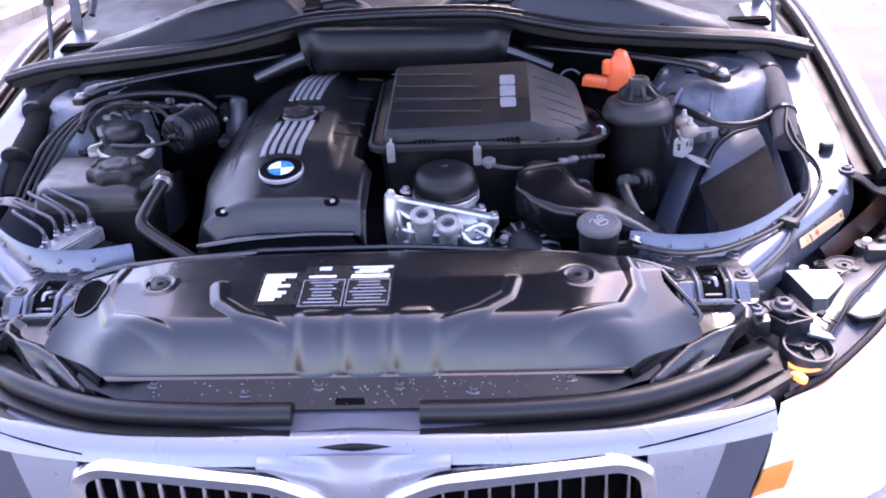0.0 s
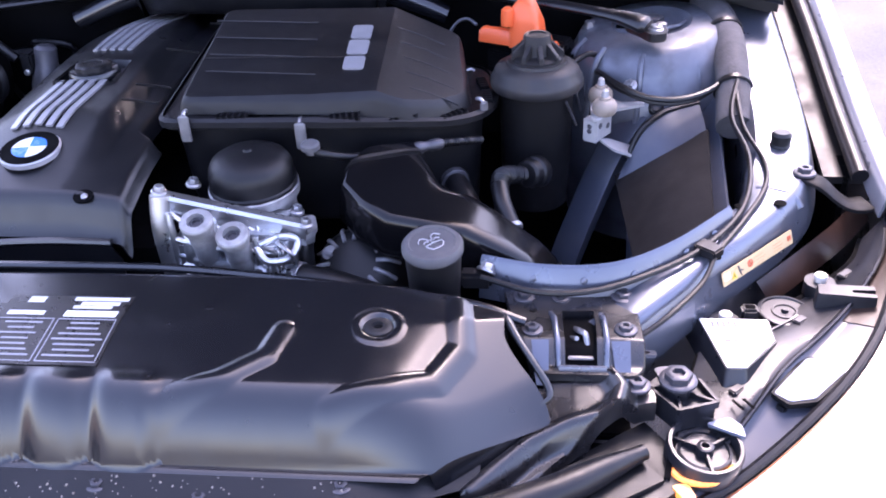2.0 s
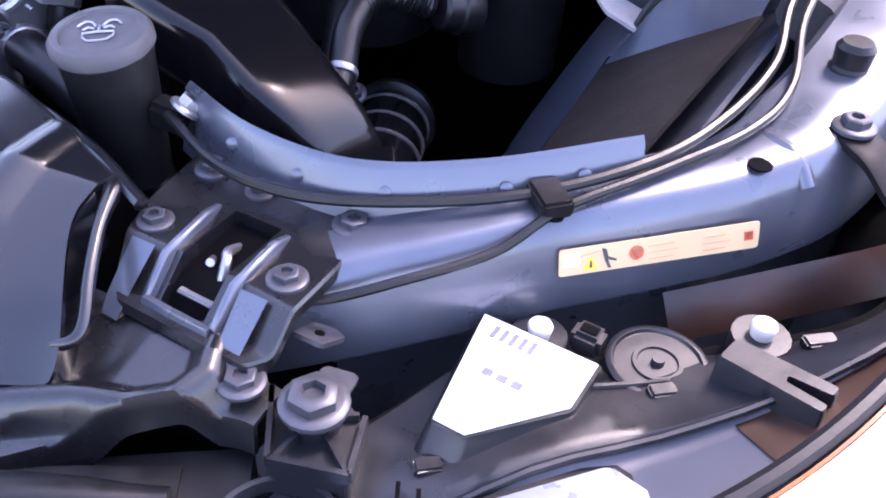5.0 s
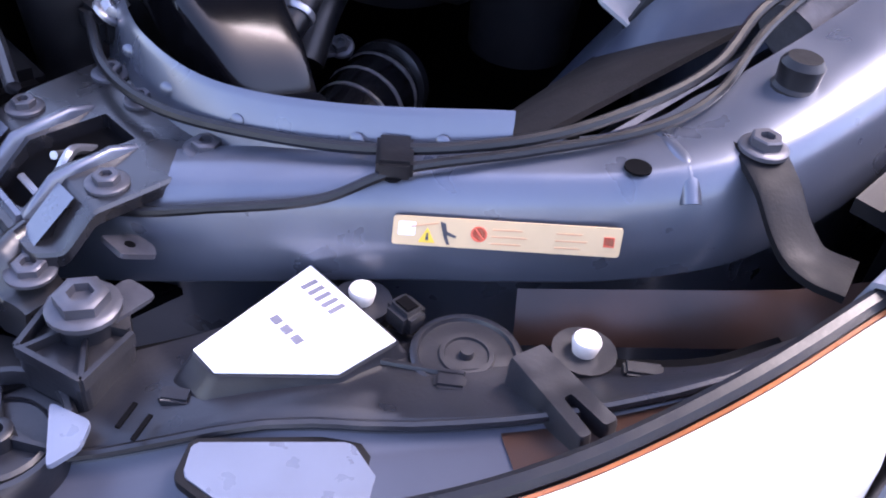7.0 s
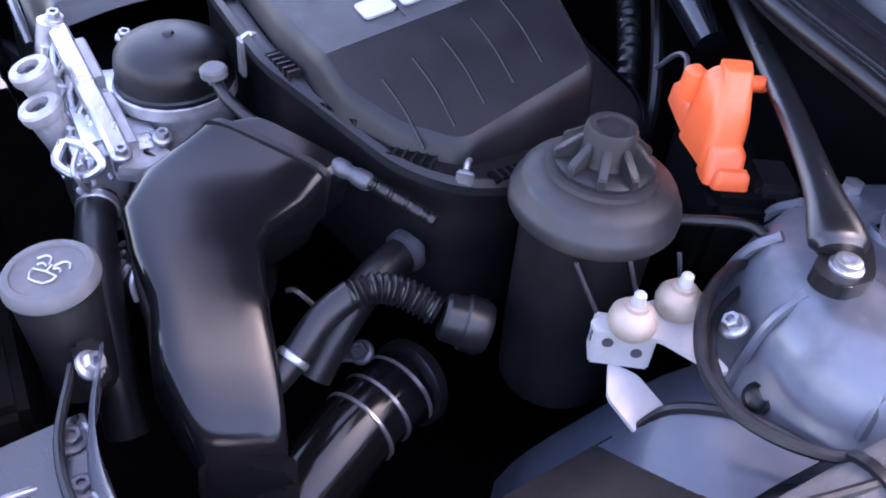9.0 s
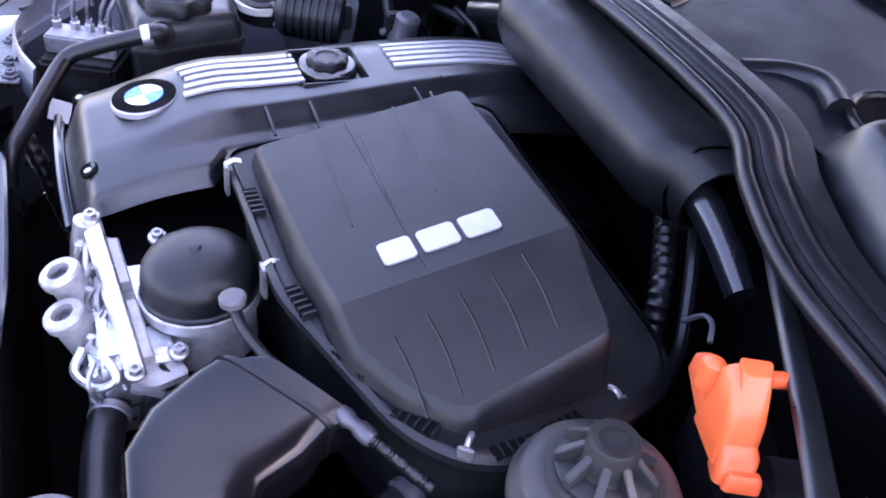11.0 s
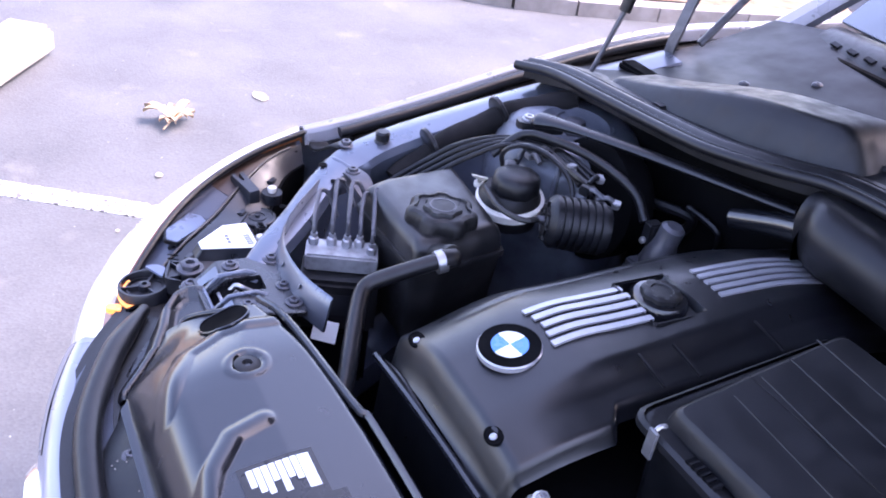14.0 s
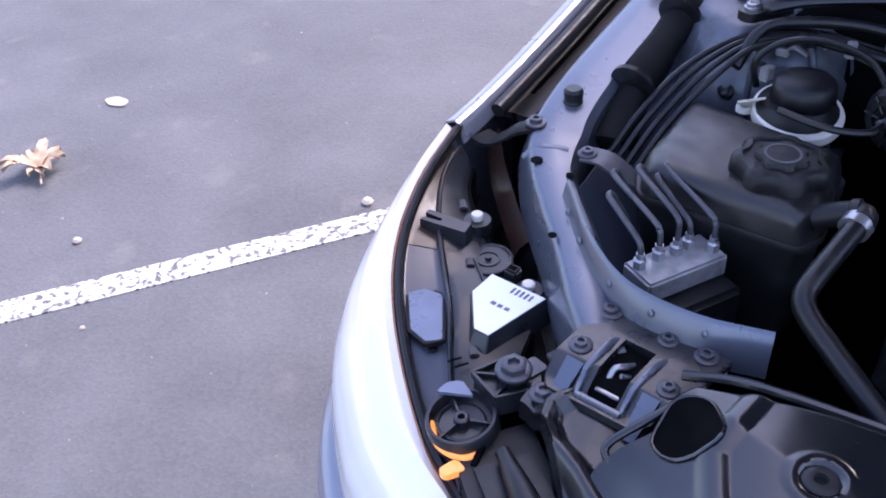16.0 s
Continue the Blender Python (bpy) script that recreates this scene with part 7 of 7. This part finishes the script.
# ---- left side: coolant tank, ABS unit, brake gear ----
tank = thing("coolant_tank", (-0.54, 0.34, 0.78), "dusty dark grey coolant expansion tank", "coolant tank")
OUT = [(-0.612, 0.262), (-0.432, 0.268), (-0.420, 0.300), (-0.440, 0.420), (-0.645, 0.440), (-0.632, 0.300)]


def tank_ring(z, g, r=0.010):
    c = Vector((-0.53, 0.35))
    out = []
    for x, y in rounded(OUT, r, 4):
        d = Vector((x, y)) - c
        p = c + d * (1 + g / d.length)
        out.append(Vector((p.x, p.y, z)))
    return out


part("lower_half", loft([tank_ring(0.66, -0.012), tank_ring(0.786, 0.0)]), TAN, tank)
part("seam", loft([tank_ring(0.786, 0.004), tank_ring(0.792, 0.005), tank_ring(0.796, 0.003)]), TAN, tank)
part("upper_half", loft([tank_ring(0.795, -0.001), tank_ring(0.815, -0.004), tank_ring(0.825, -0.009), tank_ring(0.831, -0.017), tank_ring(0.833, -0.028)]), TANKTOP, tank, "", 35)
cap = part("pressure_cap", lathe((-0.486, 0.335, 0.830), [(0.042, 0), (0.044, 0.003), (0.043, 0.016), (0.040, 0.021), (0.034, 0.023), (0.033, 0.020), (0.024, 0.020), (0.022, 0.025), (0.0, 0.026)], 64, (0, 0, 1), None, lambda a: 1.14 + 0.08 * math.tanh(2.5 * math.cos(7 * a))), TAN, tank, "ribbed black pressure cap")
part("cap_mark", lathe((-0.486, 0.335, 0.8545), [(0.020, 0), (0.020, 0.0014), (0.017, 0.0014), (0.017, 0)], 24), GREYCAP, cap)
part("outlet", tube([(-0.43, 0.300, 0.815), (-0.405, 0.303, 0.828), (-0.386, 0.300, 0.835), (-0.384, 0.285, 0.836)], 0.0135, 12, 4), TAN, tank)
part("outlet_collar", lathe((-0.392, 0.302, 0.832), [(0.014, -0.006), (0.0175, -0.004), (0.0175, 0.004), (0.014, 0.006)], 18, (0.9, 0.1, 0.3)), TAN, tank)
ch = thing("coolant_hose", (-0.37, 0.23, 0.80), "black coolant hose bending from the tank to the radiator", "hose")
part("hose", tube([(-0.384, 0.287, 0.836), (-0.388, 0.255, 0.828), (-0.394, 0.205, 0.814), (-0.394, 0.184, 0.806), (-0.382, 0.170, 0.797), (-0.34, 0.146, 0.781), (-0.29, 0.119, 0.762), (-0.262, 0.102, 0.748), (-0.25, 0.095, 0.71)], 0.0113, 12, 8), RUBBER, ch)
part("clamp", lathe((-0.386, 0.2905, 0.833), [(0.0125, -0.001), (0.0158, 0), (0.0158, 0.013), (0.0125, 0.014)], 18, (-0.1, -0.95, -0.2)), STEEL, ch, "bright spring clamp")

absu = thing("abs_unit", (-0.53, 0.20, 0.70), "aluminium ABS block on a black control box with brake pipes", "ABS unit")
am = Matrix.Translation((-0.535, 0.208, 0.0)) @ Matrix.Rotation(radians(66), 4, "Z")
part("valve_block", box(-0.052, 0.052, -0.024, 0.024, 0.745, 0.772, 0.003, None, am), DULLALU, absu)
part("control_box", box(-0.056, 0.056, -0.050, 0.030, 0.66, 0.744, 0.006, None, am), DUSTY, absu)
part("box_label", box(-0.03, 0.03, -0.0515, -0.0505, 0.69, 0.725, 0, None, am), LAMPGREY, absu)
for k, (px, py) in enumerate(((-0.042, 0.008), (-0.016, 0.010), (0.006, 0.008), (0.024, 0.010), (0.042, -0.008))):
    b = am @ Vector((px, py, 0.772))
    part("union_nut", lathe(b, [(0.0075, 0), (0.0075, 0.010), (0.005, 0.012), (0.005, 0.018)], 6), STEEL, absu)
    d = Vector((-0.93, 0.36, 0)).normalized()
    e = Vector((0.36, 0.93, 0))
    h, far = 0.030 + 0.006 * (k % 3), 0.066 + 0.012 * ((k * 2) % 3)
    part("brake_pipe", tube([b, b + Vector((0, 0, h - 0.008)), b + d * 0.003 + Vector((0, 0, h)), b + d * 0.012 + Vector((0, 0, h + 0.006)), b + d * (far - 0.010) + e * 0.004 + Vector((0, 0, h + 0.020)), b + d * far + e * 0.008 + Vector((0, 0, h + 0.022)), b + d * (far + 0.004) + e * 0.018 + Vector((0, 0, h + 0.014)), b + d * (far - 0.004) + e * 0.034 + Vector((0, 0, h - 0.02))], 0.0034, 8, 6), DARKSTEEL, absu, "bent dark brake pipe")
box_lower = thing("relay_box", (-0.47, 0.17, 0.60), "black relay box with a white tag below the ABS unit", "relay box")
part("case", box(-0.05, 0.05, -0.045, 0.05, 0.56, 0.66, 0.006, None, am), BLACK, box_lower)
part("tag", slab([(-0.018, 0), (0.018, 0), (0.018, 0.03), (-0.018, 0.03)], 0, 0.001, 0, None, Matrix.Translation((-0.455, 0.155, 0.675)) @ Matrix.Rotation(radians(50), 4, "Z") @ Matrix.Rotation(radians(60), 4, "X")), PAPER, box_lower)

booster = thing("brake_booster", (-0.47, 0.55, 0.75), "black brake booster and fluid reservoir with pale band", "brake booster")
part("drum", lathe((-0.53, 0.70, 0.80), [(0.04, 0), (0.085, 0.005), (0.098, 0.03), (0.10, 0.07), (0.08, 0.085)], 32, (0.05, -1, 0.1)), BLACK, booster)
part("fluid_tank", lathe((-0.525, 0.475, 0.79), [(0.045, 0), (0.050, 0.02), (0.050, 0.045), (0.042, 0.055)], 28), TAN, booster, "cloudy brake fluid tank")
part("fluid_cap", lathe((-0.520, 0.478, 0.845), [(0.036, 0), (0.038, 0.004), (0.036, 0.022), (0.030, 0.028), (0.012, 0.030)], 24, (0, 0, 1), None, lambda a: 1 + 0.03 * math.cos(10 * a)), PLASTIC, booster, "black fluid cap")
part("pale_band", lathe((-0.522, 0.474, 0.820), [(0.0505, 0), (0.0530, 0.002), (0.0530, 0.014), (0.0505, 0.016), (0.049, 0.016)], 36, (0.14, -0.16, 1)), WHITE, booster, "white plastic collar round the fluid tank")
part("collar_stay", sweep([(-0.580, 0.470, 0.815), (-0.574, 0.450, 0.838), (-0.560, 0.436, 0.852)], [(-0.012, -0.0015), (0.012, -0.0015), (0.012, 0.0015), (-0.012, 0.0015)], 4), WHITE, booster)
part("loop_hose", tube([(-0.585, 0.500, 0.835), (-0.588, 0.490, 0.872), (-0.562, 0.505, 0.897), (-0.520, 0.525, 0.900), (-0.470, 0.535, 0.885), (-0.440, 0.530, 0.855)], 0.0042, 8, 8), RUBBER, booster)
part("band_eye", lathe((-0.578, 0.452, 0.824), [(0.010, 0), (0.010, 0.007), (0.006, 0.007), (0.006, 0)], 18), WHITE, booster)
valve = thing("vacuum_regulator", (-0.41, 0.46, 0.80), "round black ribbed vacuum regulator", "valve")
ax = Vector((0.42, 0.86, -0.05)).normalized()
vc = Vector((-0.402, 0.508, 0.848))
prof = [(0.016, -0.044), (0.030, -0.043), (0.036, -0.038)]
for k in range(7):
    z = -0.034 + 0.011 * k
    prof += [(0.039, z), (0.039, z + 0.006), (0.0355, z + 0.007), (0.0355, z + 0.010)]
part("body", lathe(vc, prof + [(0.034, 0.047), (0.012, 0.050)], 36, ax), PLASTIC, valve, "", 30)
part("face_ring", lathe(vc, [(0.024, -0.043), (0.024, -0.047), (0.019, -0.047), (0.018, -0.044)], 28, ax), RUBBER, valve)
side_a = ax.cross(Vector((0, 0, 1))).normalized()
side_b = ax.cross(side_a)
for k in range(8):
    d = side_a * math.cos(k * math.pi / 4) + side_b * math.sin(k * math.pi / 4)
    part("face_rib", tube([vc - ax * 0.0455 + d * 0.010, vc - ax * 0.0450 + d * 0.031], 0.0020, 6, 2), PLASTIC, valve)
part("nipple", lathe(vc - ax * 0.044, [(0.006, 0), (0.005, -0.012), (0.003, -0.013)], 10, ax), DARKSTEEL, valve)
part("hose", tube([vc - ax * 0.05, (-0.43, 0.435, 0.850), (-0.47, 0.420, 0.850), (-0.53, 0.43, 0.850)], 0.0045, 8, 6), RUBBER, valve)

# pipes and cables over the left tower
lp = thing("brake_line", (-0.6, 0.5, 0.86), "bundle of black brake lines over the tower", "pipe")
for k in range(4):
    o = 0.014 * k
    part("line", tube([(-0.70 + o, 0.34, 0.77), (-0.69 + o, 0.40, 0.81), (-0.665 + o, 0.46, 0.855), (-0.62 + o * 0.6, 0.525 - o * 0.4, 0.882), (-0.55 + o * 0.3, 0.575 - o * 0.5, 0.885), (-0.47, 0.60 - o, 0.87)], 0.0042, 8, 8), RUBBER, lp)
wh = thing("wiring_harness", (-0.45, 0.55, 0.86), "black wiring harness under the cowl", "cable")
part("trunk", tube([(-0.61, 0.485, 0.86), (-0.60, 0.53, 0.895), (-0.56, 0.56, 0.902), (-0.50, 0.60, 0.895), (-0.42, 0.62, 0.88), (-0.38, 0.62, 0.85)], 0.0075, 10, 8), RUBBER, wh)
part("branch", tube([(-0.56, 0.545, 0.89), (-0.50, 0.555, 0.882), (-0.43, 0.56, 0.875), (-0.40, 0.55, 0.85)], 0.006, 8, 6), RUBBER, wh)
for q in ((-0.36, 0.62, 0.845), (-0.395, 0.555, 0.845)):
    part("connector", box(q[0] - 0.010, q[0] + 0.010, q[1] - 0.012, q[1] + 0.012, q[2] - 0.02, q[2] + 0.016, 0.003), PLASTIC, wh)
    part("connector_tip", lathe((q[0], q[1] - 0.012, q[2] - 0.012), [(0.005, 0), (0.005, 0.006), (0.003, 0.007)], 8, (0.2, -0.9, 0)), STEEL, wh)
vt = thing("vacuum_valve", (-0.345, 0.62, 0.80), "upright dark vacuum valve beside the engine cover", "valve")
part("body", lathe((-0.345, 0.625, 0.79), [(0.022, 0), (0.026, 0.01), (0.022, 0.04), (0.018, 0.05), (0.018, 0.075), (0.012, 0.08)], 18, (0.15, 0.1, 1)), DARKSTEEL, vt)
part("foot", box(-0.385, -0.325, 0.605, 0.645, 0.77, 0.79, 0.004), DARKSTEEL, vt)
fill = thing("bulkhead_clutter", (-0.5, 0.72, 0.78), "dark brackets and pipes before the bulkhead", "pipe")
rg = random.Random(11)
for k in range(9):
    x, y, z = rg.uniform(-0.64, -0.36), rg.uniform(0.62, 0.78), rg.uniform(0.76, 0.86)
    part("pipe_run", tube([(x, y, z - 0.05), (x + rg.uniform(-0.03, 0.03), y - 0.02, z), (x + rg.uniform(-0.08, 0.08), y + rg.uniform(-0.03, 0.03), z + 0.01), (x + rg.uniform(-0.1, 0.1), y + 0.03, z - 0.03)], rg.uniform(0.005, 0.011), 8, 6), RUBBER if k % 3 else DARKSTEEL, fill)
low = thing("fan_hose", (-0.35, 0.13, 0.60), "dark hoses and plugs beside the radiator fan", "hose")
part("hose", tube([(-0.40, 0.11, 0.70), (-0.375, 0.125, 0.66), (-0.36, 0.14, 0.60), (-0.35, 0.16, 0.52)], ribbed(0.010, 0.002, 10), 10, 16), RUBBER, low)
part("plug", lathe((-0.385, 0.12, 0.672), [(0.013, 0), (0.013, 0.02), (0.009, 0.022)], 12, (0.2, 0.3, -1)), STEEL, low)

# bay wall behind the left headlight, with its rubber block and cover plate
lb = thing("tank_bracket", (-0.66, 0.30, 0.80), "dark steel bracket fixing the tank to the rail", "bracket")
part("strap", sweep([(-0.700, 0.285, 0.806), (-0.675, 0.290, 0.806), (-0.650, 0.290, 0.798), (-0.630, 0.295, 0.788)], [(-0.016, -0.003), (0.016, -0.003), (0.016, 0.0), (-0.016, 0.0)], 4), DARKSTEEL, lb)
bolt((-0.695, 0.286, 0.806), 0.008, DARKSTEEL, lb, "bracket_bolt", (0, 0, 1), 0.007, 1.5)

# grit and specks that have settled on the flange and ledges at the front
rg = random.Random(21)
bm = bmesh.new()
for k in range(170):
    x = rg.uniform(-0.30, 0.40) if k % 3 else rg.gauss(0.06, 0.07)
    y = rg.uniform(-0.171, -0.134)
    z = 0.7155 - 0.49 * max(0.0, -0.129 - y) + 0.0036
    r = rg.uniform(0.0005, 0.0016)
    if abs(x) < 0.29:
        lathe((x, y, z - 0.001), [(r, 0), (r * 0.8, r), (r * 0.2, r * 1.4)], 5, (rg.uniform(-0.4, 0.4), rg.uniform(-0.4, 0.4), 1), bm)
single("grit", bm, KERBSTONE, "pale grit and specks on the black front flange", "grit", "", "stuff")

# small fittings round the brake gear
fit = thing("brake_fitting", (-0.5, 0.55, 0.85), "small steel fittings and clips round the brake booster", "fitting")
for k, (x, y, z) in enumerate(((-0.57, 0.53, 0.868), (-0.545, 0.545, 0.880), (-0.50, 0.56, 0.872), (-0.46, 0.585, 0.878), (-0.44, 0.545, 0.872), (-0.575, 0.50, 0.846), (-0.40, 0.575, 0.868))):
    part("clip", box(-0.008, 0.008, -0.006, 0.006, 0, 0.010 + 0.004 * (k % 3), 0.0015, None, Matrix.Translation((x, y, z)) @ Matrix.Rotation(k * 0.9, 4, "Z")), (STEEL, PLASTIC, DULLALU)[k % 3], fit)
    part("stub", tube([(x, y, z), (x + 0.012 * math.cos(k * 1.7), y + 0.012 * math.sin(k * 1.7), z + 0.012), (x + 0.03 * math.cos(k * 1.7), y + 0.03 * math.sin(k * 1.7), z + 0.006)], 0.004, 8, 4), RUBBER if k % 2 else DARKSTEEL, fit)
